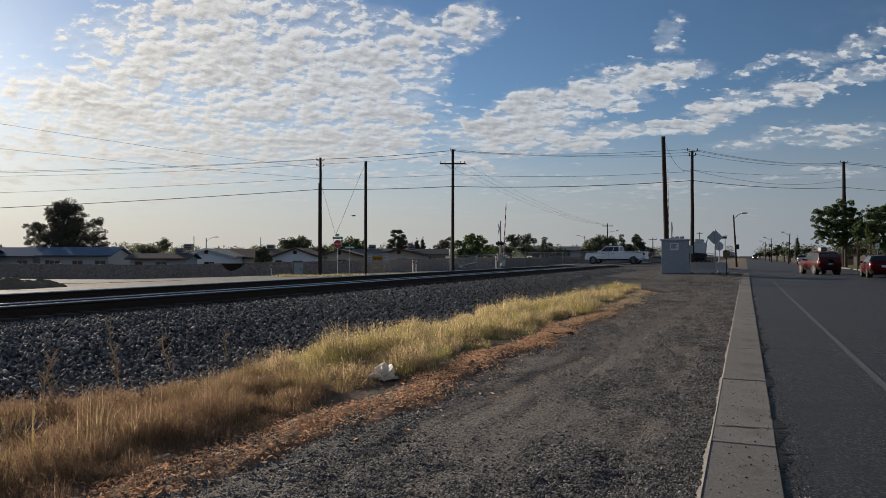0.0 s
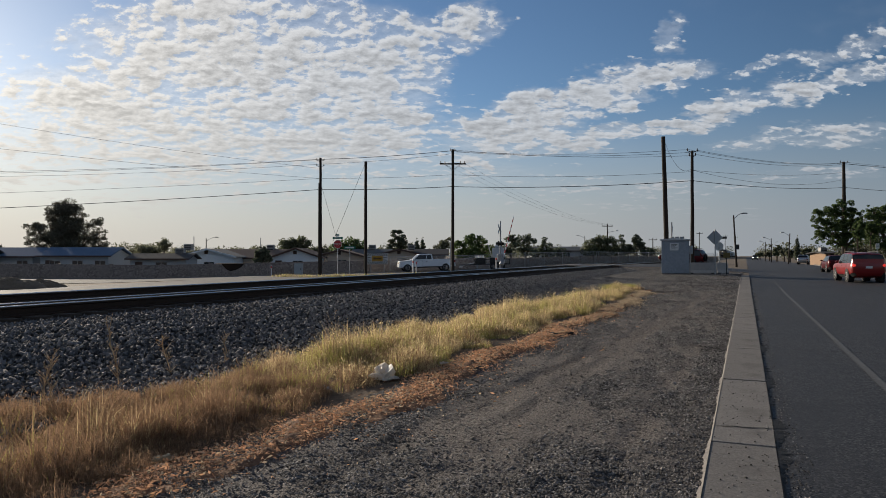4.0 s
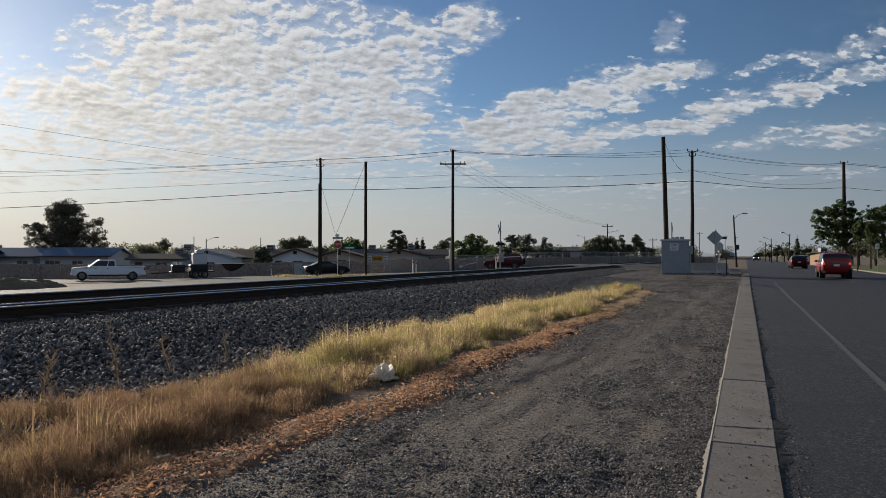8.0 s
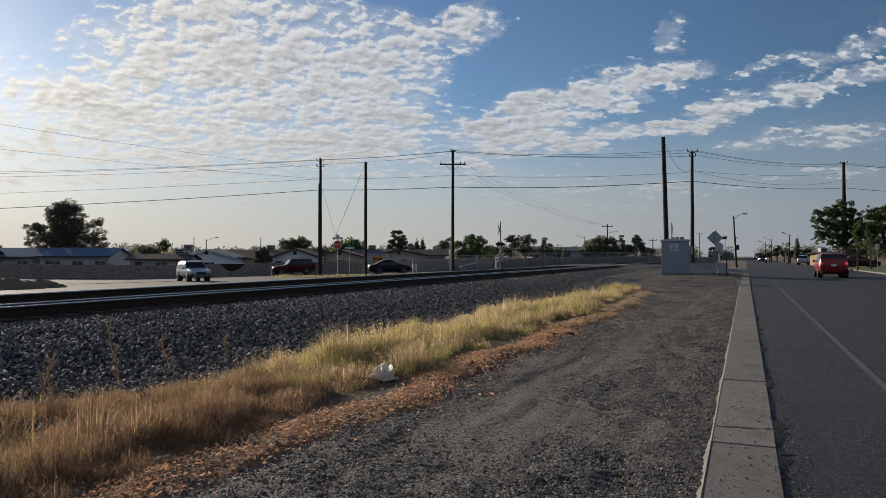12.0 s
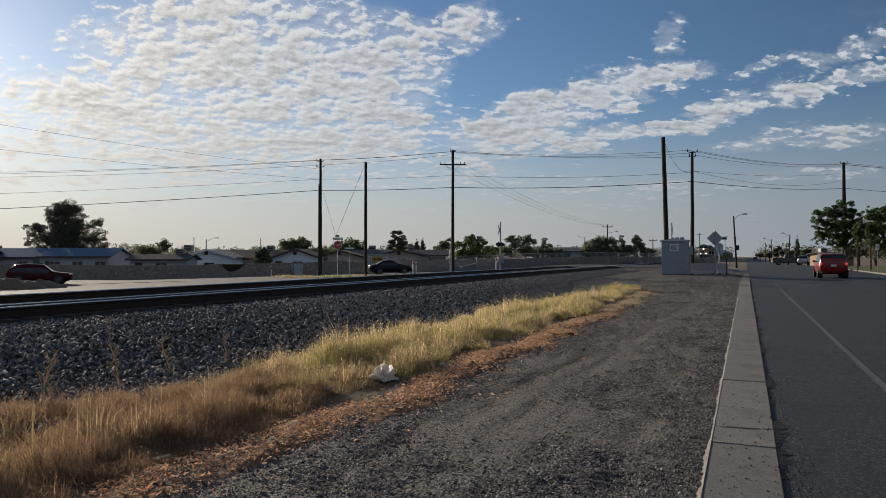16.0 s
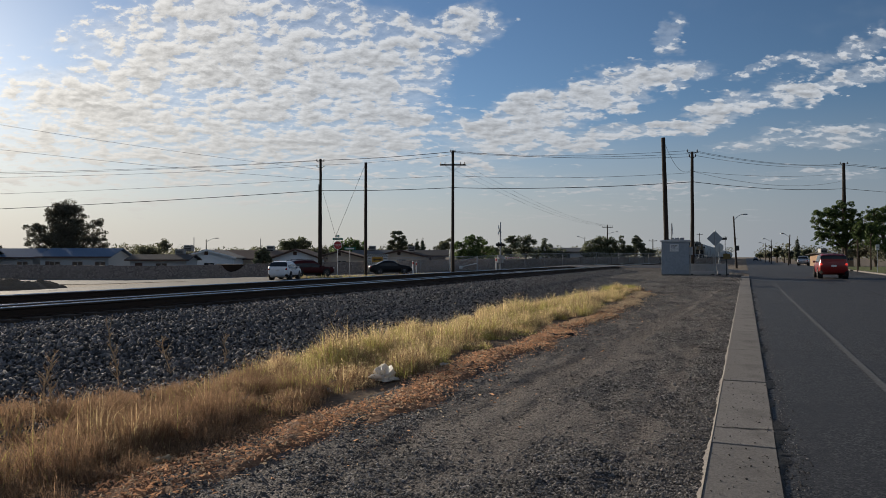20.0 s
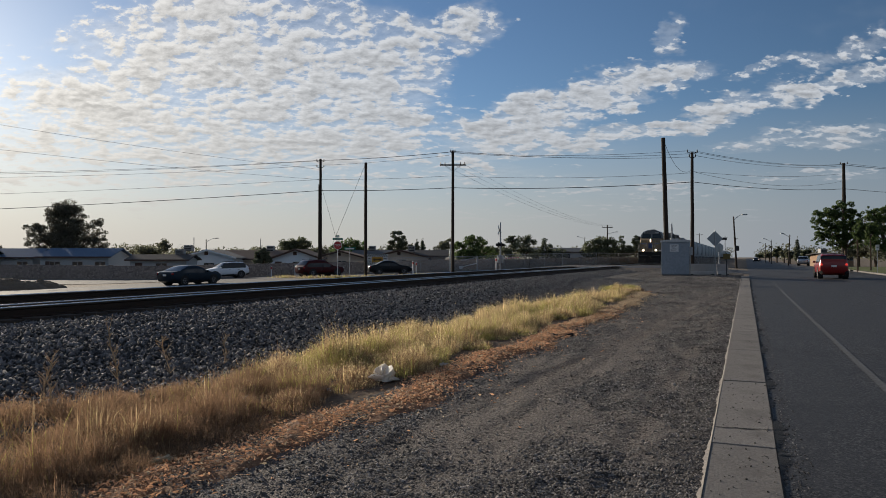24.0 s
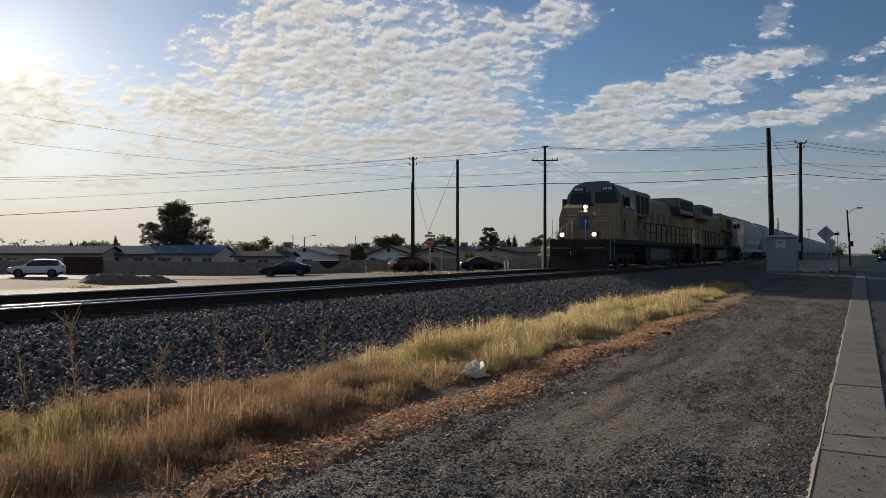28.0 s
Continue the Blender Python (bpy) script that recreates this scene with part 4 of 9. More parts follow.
def truck_body(name, label, body, L=4.5, W=1.8, H=1.5, g=0.2, zb=0.95, hood=0.85, deck=0.95, xc=0.8, xw=0.15, xr=-1.2, xb=-1.9,
        r=0.33, xf=1.35, xrw=-1.35, pillars=(0.5,), rack=False, lamps=None, brake=None, trim=None, bed=False, category="car", spare=False):
    ob = thing(name, Matrix(), label, category, "vehicles")
    hw = W / 2
    ra = r + 0.06
    zt = g
    bottom = [(-L / 2 + 0.10, zt + 0.08)] + [(xrw - ra - 0.05, zt)] + arch(xrw, ra, zt + 0.02) + [(xrw + ra + 0.05, zt), (xf - ra - 0.05, zt)] + arch(xf, ra, zt + 0.02) + [(xf + ra + 0.04, zt), (L / 2 - 0.16, zt + 0.05)]
    front = [(L / 2 - 0.02, zt + 0.22), (L / 2, hood * 0.72), (L / 2 - 0.07, hood - 0.04), (L / 2 - 0.22, hood + 0.01)]
    topline = [(xc + 0.45, zb - 0.02), (xc, zb + 0.01)]
    if bed:
        back = [(xb, zb + 0.01), (-L / 2 + 0.04, zb + 0.01), (-L / 2, zb - 0.1), (-L / 2, zt + 0.3)]
    else:
        back = [(xb, deck + 0.01), (-L / 2 + 0.08, deck - 0.02), (-L / 2 + 0.01, deck - 0.16), (-L / 2, zt + 0.35)]
    bm = bmesh.new()
    prism(bm, bottom + front + topline + back, -hw, hw, bevel=0.1)
    for v in bm.verts:      # plan taper at nose and tail, tumblehome above the waist
        k = abs(v.co.x) / (L / 2)
        v.co.y *= 1 - 0.10 * max(0, k - 0.72) / 0.28
    b = part("body", bm, body, ob, shade=False)
    # cabin
    gz = zb - 0.03
    wb, wr = hw - 0.045, hw - 0.19
    base = [(xc, wb), (xb, wb), (xb, -wb), (xc, -wb)]
    roof = [(xw, wr), (xr, wr), (xr, -wr), (xw, -wr)]
    bm = bmesh.new()
    lo = [bm.verts.new((x, y, gz)) for x, y in base]
    hi = [bm.verts.new((x, y, H)) for x, y in roof]
    bm.faces.new(lo[::-1]), bm.faces.new(hi)
    for i in range(4):
        bm.faces.new((lo[i], lo[(i + 1) % 4], hi[(i + 1) % 4], hi[i]))
    bmesh.ops.bevel(bm, geom=[e for e in bm.edges if e.verts[0].co.z > gz + 0.1 or e.verts[1].co.z > gz + 0.1], offset=0.05, segments=2, affect="EDGES")
    cab = part("cabin", bm, body, ob)
    L3 = lambda p, z: Vector((p[0], p[1], z))
    def on(i, t, u):  # side faces
        pa, pb = L3(base[i], gz), L3(base[(i + 1) % 4], gz)
        qa, qb = L3(roof[i], H), L3(roof[(i + 1) % 4], H)
        return pa.lerp(pb, t).lerp(qa.lerp(qb, t), u)
    bm = bmesh.new()
    quad_on(bm, on(3, 0.05, 0.1), on(3, 0.95, 0.1), on(3, 0.95, 0.9), on(3, 0.05, 0.9), 0.008)
    part("windscreen", bm, M_GLASS, cab, "dark windscreen glass")
    bm = bmesh.new()
    quad_on(bm, on(1, 0.06, 0.22), on(1, 0.94, 0.22), on(1, 0.94, 0.88), on(1, 0.06, 0.88), 0.008)
    part("rear_window", bm, M_GLASS, cab, "dark rear window glass")
    cuts = [0.04] + list(pillars) + [0.95]
    for i in (0, 2):
        for a, c in zip(cuts[:-1], cuts[1:]):
            a2, c2 = a + 0.015, c - 0.015
            if i == 2:
                a2, c2 = 1 - c2, 1 - a2
            bm = bmesh.new()
            quad_on(bm, on(i, a2, 0.16), on(i, c2, 0.16), on(i, c2, 0.86), on(i, a2, 0.86), 0.008)
            part("side_window", bm, M_GLASS, cab, "dark side window glass")
    # sills, bumpers, grille, lamps, mirrors
    dark = trim or M_BLACK
    for sd in (-1, 1):
        box_part("sill", (xrw + ra, xf - ra, sd * hw - 0.03, sd * hw + 0.012, g, g + 0.13), dark, ob)
        bm = bmesh.new()
        box(bm, xc - 0.25, xc - 0.08, sd * (hw - 0.02), sd * (hw + 0.17), zb, zb + 0.14, bevel=0.03)
        part("mirror", bm, body, ob)
        bm = bmesh.new()
        box(bm, L / 2 - 0.32, L / 2 - 0.03, sd * hw * 0.58, sd * hw * 0.90, hood - 0.23, hood - 0.07, bevel=0.03)
        part("headlight", bm, lamps or M_WHITE_BAR, ob, "clear headlight lens")
        bm = bmesh.new()
        box(bm, -L / 2 - 0.012, -L / 2 + 0.16, sd * hw * 0.66, sd * hw * 0.92, deck - 0.30, deck - 0.05, bevel=0.02)
        part("tail_light", bm, brake or M_TAIL, ob, "red tail light")
        for xx in ((xc + xr) / 2 + 0.55, (xc + xr) / 2 - 0.5):
            box_part("door_handle", (xx - 0.1, xx + 0.1, sd * hw - 0.01, sd * hw + 0.02, zb - 0.16, zb - 0.12), M_DARKSTEEL, ob)
        xm = (xc + xr) / 2
        box_part("door_seam", (xm - 0.008, xm + 0.008, sd * hw - 0.01, sd * hw + 0.003, g + 0.16, zb - 0.02), M_BLACK, ob)
    bm = bmesh.new()
    box(bm, L / 2 - 0.05, L / 2 + 0.015, -hw * 0.5, hw * 0.5, hood - 0.32, hood - 0.1, bevel=0.015)
    part("grille", bm, M_DARKSTEEL, ob)
    bm = bmesh.new()
    box(bm, L / 2 - 0.12, L / 2 + 0.03, -hw * 0.88, hw * 0.88, g + 0.06, g + 0.26, bevel=0.04)
    part("front_bumper", bm, trim or body, ob)
    bm = bmesh.new()
    box(bm, -L / 2 - 0.04, -L / 2 + 0.12, -hw * 0.88, hw * 0.88, g + 0.1, g + 0.34, bevel=0.04)
    part("rear_bumper", bm, trim or body, ob)
    box_part("number_plate", (-L / 2 - 0.03, -L / 2 + 0.01, -0.16, 0.16, deck - 0.28 if not bed else 0.62, deck - 0.14 if not bed else 0.74), M_WHITE_BAR, ob)
    if rack:
        for sd in (-1, 1):
            bm = bmesh.new()
            box(bm, xr + 0.1, xw - 0.1, sd * (wr - 0.1), sd * (wr - 0.06), H + 0.03, H + 0.06)
            for xx in (xr + 0.2, xw - 0.2):
                box(bm, xx - 0.03, xx + 0.03, sd * (wr - 0.1), sd * (wr - 0.06), H - 0.01, H + 0.04)
            part("roof_rail", bm, M_DARKSTEEL, cab)
    if spare:
        bm = wheel_mesh(r * 0.95, 0.2)
        bmesh.ops.rotate(bm, verts=bm.verts, matrix=Matrix.Rotation(math.pi / 2, 3, "Z"))
        bmesh.ops.translate(bm, verts=bm.verts, vec=(-L / 2 - 0.12, 0.1, 0.95))
        part("spare_wheel", bm, M_BLACK, ob)
    ws = add_wheels(ob, (xf, xrw), W - 0.22, r, 0.23)
    return ob, ws, r


def smooth_line(pts, x):
    """Height of a line through points (x falling), rounded at its corners."""
    xs, zs = np.array([p[0] for p in pts][::-1]), np.array([p[1] for p in pts][::-1])
    k = np.array([-0.16, -0.10, -0.05, 0, 0.05, 0.10, 0.16])
    w = np.array([0.08, 0.14, 0.18, 0.2, 0.18, 0.14, 0.08])
    return float((np.interp(np.clip(x + k, xs[0], xs[-1]), xs, zs) * w).sum())


def car(name, label, body, L=4.5, W=1.8, H=1.5, g=0.2, zb=0.95, hood=0.85, deck=0.95, xc=0.8, xw=0.15, xr=-1.2, xb=-1.9,
        r=0.33, xf=1.35, xrw=-1.35, pillars=(0.5,), rack=False, lamps=None, brake=None, trim=None, category="car", spare=False, lean=0.37):
    """A car with a rounded body drawn out through cross-sections."""
    ob = thing(name, Matrix(), label, category, "vehicles")
    hw = W / 2
    roofline = [(L / 2, hood - 0.16), (L / 2 - 0.16, hood - 0.05), (xc + 0.35, zb - 0.01), (xc, zb + 0.05), (xw, H - 0.05), ((xw + xr) / 2, H), (xr, H - 0.06), (xb, deck + 0.03), (-L / 2 + 0.06, deck - 0.02), (-L / 2, deck - 0.10)]
    floor = [(L / 2, g + 0.16), (L / 2 - 0.35, g), (-L / 2 + 0.45, g), (-L / 2, g + 0.16)]
    xs = sorted(set([round(L / 2 - L * k / 60, 4) for k in range(61)]), reverse=True)

    def section(x):
        zt, z0 = smooth_line(roofline, x), smooth_line(floor, x)
        k = abs(x) / (L / 2)
        w = hw * (1 - 0.05 * max(0, (k - 0.55) / 0.45) ** 2 - 0.13 * max(0, (k - 0.88) / 0.12) ** 2)
        be = min(zb - 0.02 * (x > 0) + 0.05 * max(0, -x) / L, zt - 0.07)
        h = zt - be
        return [(0.80 * w, z0), (0.97 * w, z0 + 0.17), (w, z0 + 0.42 * (be - z0)), (0.985 * w, be - 0.05), (0.955 * w, be), (0.955 * w - 0.46 * lean * h, be + 0.50 * h), (0.955 * w - lean * h, be + 0.87 * h), (0.80 * w - lean * h, be + 0.975 * h), (0, zt)]

    grid = []
    for x in xs:
        sec = section(x)
        half = [(x, y, z) for y, z in sec]
        grid.append(half + [(x, -y, z) for x, y, z in half[-2::-1]])
    m = len(grid[0])
    bm = bmesh.new()
    vs = [[bm.verts.new(p) for p in row] for row in grid]
    for u, w in zip(vs[:-1], vs[1:]):
        for k in range(m):
            bm.faces.new((u[k], u[(k + 1) % m], w[(k + 1) % m], w[k]))
    bm.faces.new(vs[0]), bm.faces.new(vs[-1][::-1])
    b = part("body", bm, body, ob, shade=True)

    def patch(nm, cells, lab, mat=None, lift=0.006, owner=None):
        """Glass or trim that follows the body over the given cells (station, side step)."""
        bm = bmesh.new()
        keep = {}
        for i, k in cells:
            ids = ((i, k), (i, (k + 1) % m), (i + 1, (k + 1) % m), (i + 1, k))
            for q in ids:
                if q not in keep:
                    keep[q] = bm.verts.new(grid[q[0]][q[1]])
            bm.faces.new([keep[q] for q in ids])
        bmesh.ops.recalc_face_normals(bm, faces=bm.faces)
        bm.normal_update()
        mid_ = Vector((0, 0, 0.7))
        for v in bm.verts:
            n_ = v.normal if v.normal.dot(v.co - mid_) > 0 else -v.normal
            v.co = v.co + n_ * lift
        return part(nm, bm, mat or M_GLASS, owner or b, lab, shade=True)

    def col(x):
        return min(range(len(xs)), key=lambda i: abs(xs[i] - x))
    i0, i1 = col(xc - 0.02), col(xw - 0.02)
    top_steps = [k for k in range(7, m - 8)]
    patch("windscreen", [(i, k) for i in range(i0, i1) for k in [6, 7, 8, 9]], "dark windscreen glass")
    j0, j1 = col(xr + 0.02), col(xb + 0.06)
    patch("rear_window", [(i, k) for i in range(j0, max(j0 + 1, j1)) for k in [6, 7, 8, 9]], "dark rear window glass")
    a, c = col(xc - 0.26), col((xr + xb) / 2 + 0.05)
    cuts = [a] + [a + int(round((c - a) * p)) for p in pillars] + [c]
    for side in (0, 1):
        ks = [4, 5] if side == 0 else [m - 6, m - 5]
        patch("window_band", [(i, k) for i in range(a, c) for k in ks], "black window surround", M_BLACK, 0.003)
        for p, q in zip(cuts[:-1], cuts[1:]):
            cells = [(i, k) for i in range(p, max(p + 1, q - (1 if q != c else 0))) for k in ks]
            patch("side_window", cells, "dark side window glass")
    dark = trim or M_BLACK
    for side in (0, 1):
        ks = [0] if side == 0 else [m - 2]
        patch("sill", [(i, k) for i in range(col(xf - r - 0.1), col(xrw + r + 0.1)) for k in ks], "", dark, 0.008, ob)
    patch("front_bumper", [(i, k) for i in range(0, 5) for k in [0, m - 2]], "", dark, 0.01, ob)
    patch("rear_bumper", [(i, k) for i in range(len(xs) - 7, len(xs) - 1) for k in [0, m - 2]], "", dark, 0.01, ob)

    def blob(nm, c3, r3, mat, lab=""):
        bm = bmesh.new()
        bmesh.ops.create_icosphere(bm, subdivisions=2, radius=1.0)
        for v in bm.verts:
            v.co = Vector((c3[0] + v.co.x * r3[0], c3[1] + v.co.y * r3[1], c3[2] + v.co.z * r3[2]))
        return part(nm, bm, mat, ob, lab, shade=True)
    for sd in (-1, 1):
        blob("headlight", (L / 2 - 0.17, sd * hw * 0.74, hood - 0.15), (0.17, 0.17, 0.075), lamps or M_WHITE_BAR, "clear headlight lens")
        blob("tail_light", (-L / 2 + 0.07, sd * hw * 0.80, deck - 0.16), (0.10, 0.10, 0.11), brake or M_TAIL, "red tail light")
        blob("mirror", (xc - 0.22, sd * (hw + 0.06), zb + 0.06), (0.07, 0.11, 0.08), body)
        xm = xs[cuts[1]] if len(cuts) > 2 else (xc + xr) / 2
        for xx in (xm + 0.18, xm - 0.75):
            box_part("door_handle", (xx - 0.09, xx + 0.09, sd * hw - 0.03, sd * hw + 0.012, zb - 0.17, zb - 0.14), M_DARKSTEEL, ob)
        for xx in (xf, xrw):
            bm = bmesh.new()
            tube(bm, (xx, sd * (hw - 0.30), r + 0.02), (xx, sd * (hw + 0.004), r + 0.02), r + 0.06, r + 0.06, 24)
            part("wheel_arch", bm, M_BLACK, ob, "black wheel arch liner")
    bm = bmesh.new()
    box(bm, L / 2 - 0.06, L / 2 + 0.015, -hw * 0.45, hw * 0.45, g + 0.22, hood - 0.18, bevel=0.02)
    part("grille", bm, M_DARKSTEEL, ob)
    box_part("number_plate", (-L / 2 - 0.02, -L / 2 + 0.02, -0.16, 0.16, deck - 0.33, deck - 0.20), M_WHITE_BAR, ob)
    if rack:
        for sd in (-1, 1):
            bm = bmesh.new()
            y = sd * (hw * 0.66)
            pts = [(xw - 0.1, y, H - 0.05), (xw - 0.2, y, H + 0.03), ((xw + xr) / 2, y, H + 0.045), (xr + 0.2, y, H + 0.03), (xr + 0.1, y, H - 0.05)]
            bent(bm, pts, [0.018] * 5, 6)
            part("roof_rail", bm, M_DARKSTEEL, ob)
    if spare:
        bm = wheel_mesh(r * 0.95, 0.2)
        bmesh.ops.rotate(bm, verts=bm.verts, matrix=Matrix.Rotation(math.pi / 2, 3, "Z"))
        bmesh.ops.translate(bm, verts=bm.verts, vec=(-L / 2 - 0.1, 0.1, 0.95))
        part("spare_wheel", bm, M_BLACK, ob)
    ws = add_wheels(ob, (xf, xrw), W - 0.19, r, 0.23)
    return ob, ws, r


def bed_parts(ob, body, L, W, zb, xb):
    """The open load bed of a pickup: liner and rails."""
    hw = W / 2
    bm = bmesh.new()
    box(bm, -L / 2 + 0.08, xb - 0.08, -hw + 0.12, hw - 0.12, zb - 0.03, zb + 0.015)
    part("bed_liner", bm, M_BLACK, ob, "black load bed liner")
    for sd in (-1, 1):
        bm = bmesh.new()
        box(bm, -L / 2 + 0.03, xb - 0.02, sd * (hw - 0.12), sd * (hw - 0.01), zb - 0.02, zb + 0.07, bevel=0.02)
        part("bed_side", bm, body, ob)
    bm = bmesh.new()
    box(bm, -L / 2 + 0.01, -L / 2 + 0.08, -hw + 0.1, hw - 0.1, zb - 0.35, zb + 0.07, bevel=0.02)
    part("tailgate", bm, body, ob)


P_WHITE = paint("white car paint", (0.72, 0.75, 0.80))
P_SILVER = paint("silver car paint", (0.42, 0.46, 0.52), 0.3, 0.3)
P_BLACK = paint("black car paint", (0.012, 0.013, 0.016), 0.28)
P_WINE = paint("dark red car paint", (0.05, 0.009, 0.011), 0.28)
P_RED = paint("red car paint", (0.075, 0.006, 0.008), 0.28)
P_ORANGE = paint("bright red car paint", (0.22, 0.012, 0.012), 0.28)
P_NAVY = paint("dark blue car paint", (0.012, 0.022, 0.035), 0.28)
P_TAN = paint("tan car paint", (0.12, 0.105, 0.09), 0.4)

pickup, w_pickup, r_pickup = truck_body("pickup_truck", "white crew cab pickup truck towing a trailer", P_WHITE, L=6.3, W=2.03, H=1.92, g=0.42, zb=1.26, hood=1.17, deck=1.26,
    xc=1.72, xw=0.9, xr=-0.52, xb=-0.65, r=0.43, xf=2.24, xrw=-2.02, pillars=(0.64,), bed=True, category="pickup truck")
bed_parts(pickup, P_WHITE, 6.3, 2.03, 1.26, -0.65)
sedan, w_sedan, r_sedan = car("sedan", "black four-door sedan waiting at the crossing", P_BLACK, L=4.4, W=1.74, H=1.45, g=0.19, zb=0.92, hood=0.80, deck=0.98, xc=0.95, xw=0.20, xr=-0.85, xb=-1.65, r=0.31, xf=1.32, xrw=-1.25, pillars=(0.48,), category="car")
jeep, w_jeep, r_jeep = car("suv", "red boxy older off-road vehicle with spare wheel", P_RED, L=4.4, W=1.82, H=1.78, g=0.32, zb=1.08, hood=1.03, deck=1.10, xc=0.75, xw=0.30, xr=-1.92, xb=-2.12, r=0.37, xf=1.35, xrw=-1.3, pillars=(0.36, 0.68), rack=True, trim=surf("grey bumper plastic", (0.06, 0.06, 0.06), rough=0.6), spare=True, lean=0.2, category="suv")
wine, w_wine, r_wine = car("suv", "dark red crossover waiting behind the sedan", P_WINE, L=4.7, W=1.86, H=1.68, g=0.24, zb=1.0, hood=0.96, deck=1.08, xc=1.0, xw=0.30, xr=-1.75, xb=-2.2, r=0.36, xf=1.42, xrw=-1.4, pillars=(0.38, 0.70), rack=True, category="suv")
silver, w_silver, r_silver = car("suv", "silver older sport utility vehicle with roof rails", P_SILVER, L=4.6, W=1.78, H=1.74, g=0.33, zb=1.05, hood=1.0, deck=1.08, xc=0.85, xw=0.30, xr=-1.8, xb=-2.15, r=0.36, xf=1.4, xrw=-1.35, pillars=(0.34, 0.66), rack=True, trim=surf("grey bumper plastic", (0.06, 0.06, 0.06)), lean=0.2, category="suv")
white, w_white, r_white = car("suv", "white compact crossover with dark lower trim", P_WHITE, L=4.4, W=1.82, H=1.62, g=0.21, zb=1.0, hood=0.95, deck=1.08, xc=0.98, xw=0.25, xr=-1.70, xb=-2.08, r=0.34, xf=1.33, xrw=-1.3, pillars=(0.40, 0.74), rack=True, trim=M_BLACK, category="suv")
navy, w_navy, r_navy = car("sedan", "dark blue sedan turning at the junction", P_NAVY, L=4.85, W=1.85, H=1.46, g=0.18, zb=0.94, hood=0.82, deck=1.02, xc=1.0, xw=0.25, xr=-1.0, xb=-1.85, r=0.33, xf=1.45, xrw=-1.4, pillars=(0.48,), category="car")
hatch, w_hatch, r_hatch = car("hatchback", "dark red hatchback on the main road", P_RED, L=4.2, W=1.78, H=1.52, g=0.2, zb=0.96, hood=0.86, deck=1.02, xc=0.85, xw=0.2, xr=-1.5, xb=-1.95, r=0.32, xf=1.28, xrw=-1.25, pillars=(0.42, 0.76), category="car")
orange, w_orange, r_orange = car("suv", "bright red compact off-road vehicle with lit brake lights", P_ORANGE, L=4.24, W=1.81, H=1.69, g=0.25, zb=1.06, hood=1.02, deck=1.12, xc=0.80, xw=0.36, xr=-1.85, xb=-2.05, r=0.35, xf=1.3, xrw=-1.27, pillars=(0.36, 0.68), rack=True, trim=M_BLACK, brake=M_BRAKE, lean=0.2, category="suv")
tan, w_tan, r_tan = truck_body("pickup_truck", "dusty tan pickup truck turning far down the road", P_TAN, L=5.6, W=1.95, H=1.85, g=0.34, zb=1.2, hood=1.12, deck=1.2, xc=1.15, xw=0.55, xr=-0.6, xb=-0.8, r=0.38, xf=1.85, xrw=-1.7, pillars=(0.56,), bed=True, lamps=M_CARLAMP, category="pickup truck")
bed_parts(tan, P_TAN, 5.6, 1.95, 1.2, -0.8)
dim, w_dim, r_dim = car("sedan", "distant dark sedan coming along the main road", P_BLACK, L=4.6, W=1.8, H=1.47, lamps=M_CARLAMP, category="car")


def build_trailer():
    ob = thing("utility_trailer", Matrix(), "dark steel utility trailer loaded with grey machinery", "trailer", "vehicles")
    bm = bmesh.new()
    box(bm, -2.2, 1.9, -0.95, 0.95, 0.58, 0.70, bevel=0.02)
    part("deck", bm, M_DARKSTEEL, ob)
    for sd in (-1, 1):
        tube_part("drawbar", (1.9, sd * 0.7, 0.62), (3.6, 0, 0.58), 0.05, M_DARKSTEEL, ob)
        for x in (-2.1, -1.1, 0.0, 0.9, 1.8):
            tube_part("stake", (x, sd * 0.92, 0.68), (x, sd * 0.92, 1.2), 0.03, M_DARKSTEEL, ob, seg=6)
        box_part("side_rail", (-2.15, 1.85, sd * 0.92 - 0.03, sd * 0.92 + 0.03, 1.14, 1.2), M_DARKSTEEL, ob)
        bm = bmesh.new()
        box(bm, -1.65, 0.15, sd * 1.0 - 0.1, sd * 1.0 + 0.1, 0.86, 0.92, bevel=0.02)
        part("mudguard", bm, M_DARKSTEEL, ob)
    bm = bmesh.new()
    box(bm, 0.6, 1.75, -0.75, 0.75, 0.7, 1.35, bevel=0.05)
    part("tool_chest", bm, M_DARKSTEEL, ob, "dark tool chest")
    bm = bmesh.new()
    box(bm, -1.5, -0.2, -0.6, 0.6, 1.35, 2.45, bevel=0.06)
    box(bm, -1.2, -0.5, -0.65, 0.65, 2.45, 2.75, bevel=0.04)
    part("machine_housing", bm, surf("pale grey machine paint", (0.55, 0.57, 0.6), rough=0.6), ob, "pale grey machine housing")
    bm = bmesh.new()
    box(bm, -1.6, 0.1, -0.7, 0.7, 0.7, 1.35, bevel=0.06)
    part("engine_box", bm, M_DARKSTEEL, ob)
    tube_part("mast", (-0.15, 0.3, 1.3), (0.25, 0.3, 2.75), 0.05, M_STEEL, ob)
    tube_part("mast", (-1.35, -0.3, 1.3), (-1.55, -0.3, 2.9), 0.05, M_STEEL, ob)
    for x, y in ((0.9, 0.2), (1.3, -0.3), (1.55, 0.3)):
        tube_part("canister", (x, y, 1.35), (x, y, 1.62), 0.14, M_WHITE_BAR, ob)
    ws = add_wheels(ob, (-1.2, -0.3), 2.0, 0.36, 0.22)
    return ob, ws, 0.36


trailer, w_trailer, r_trailer = build_trailer()


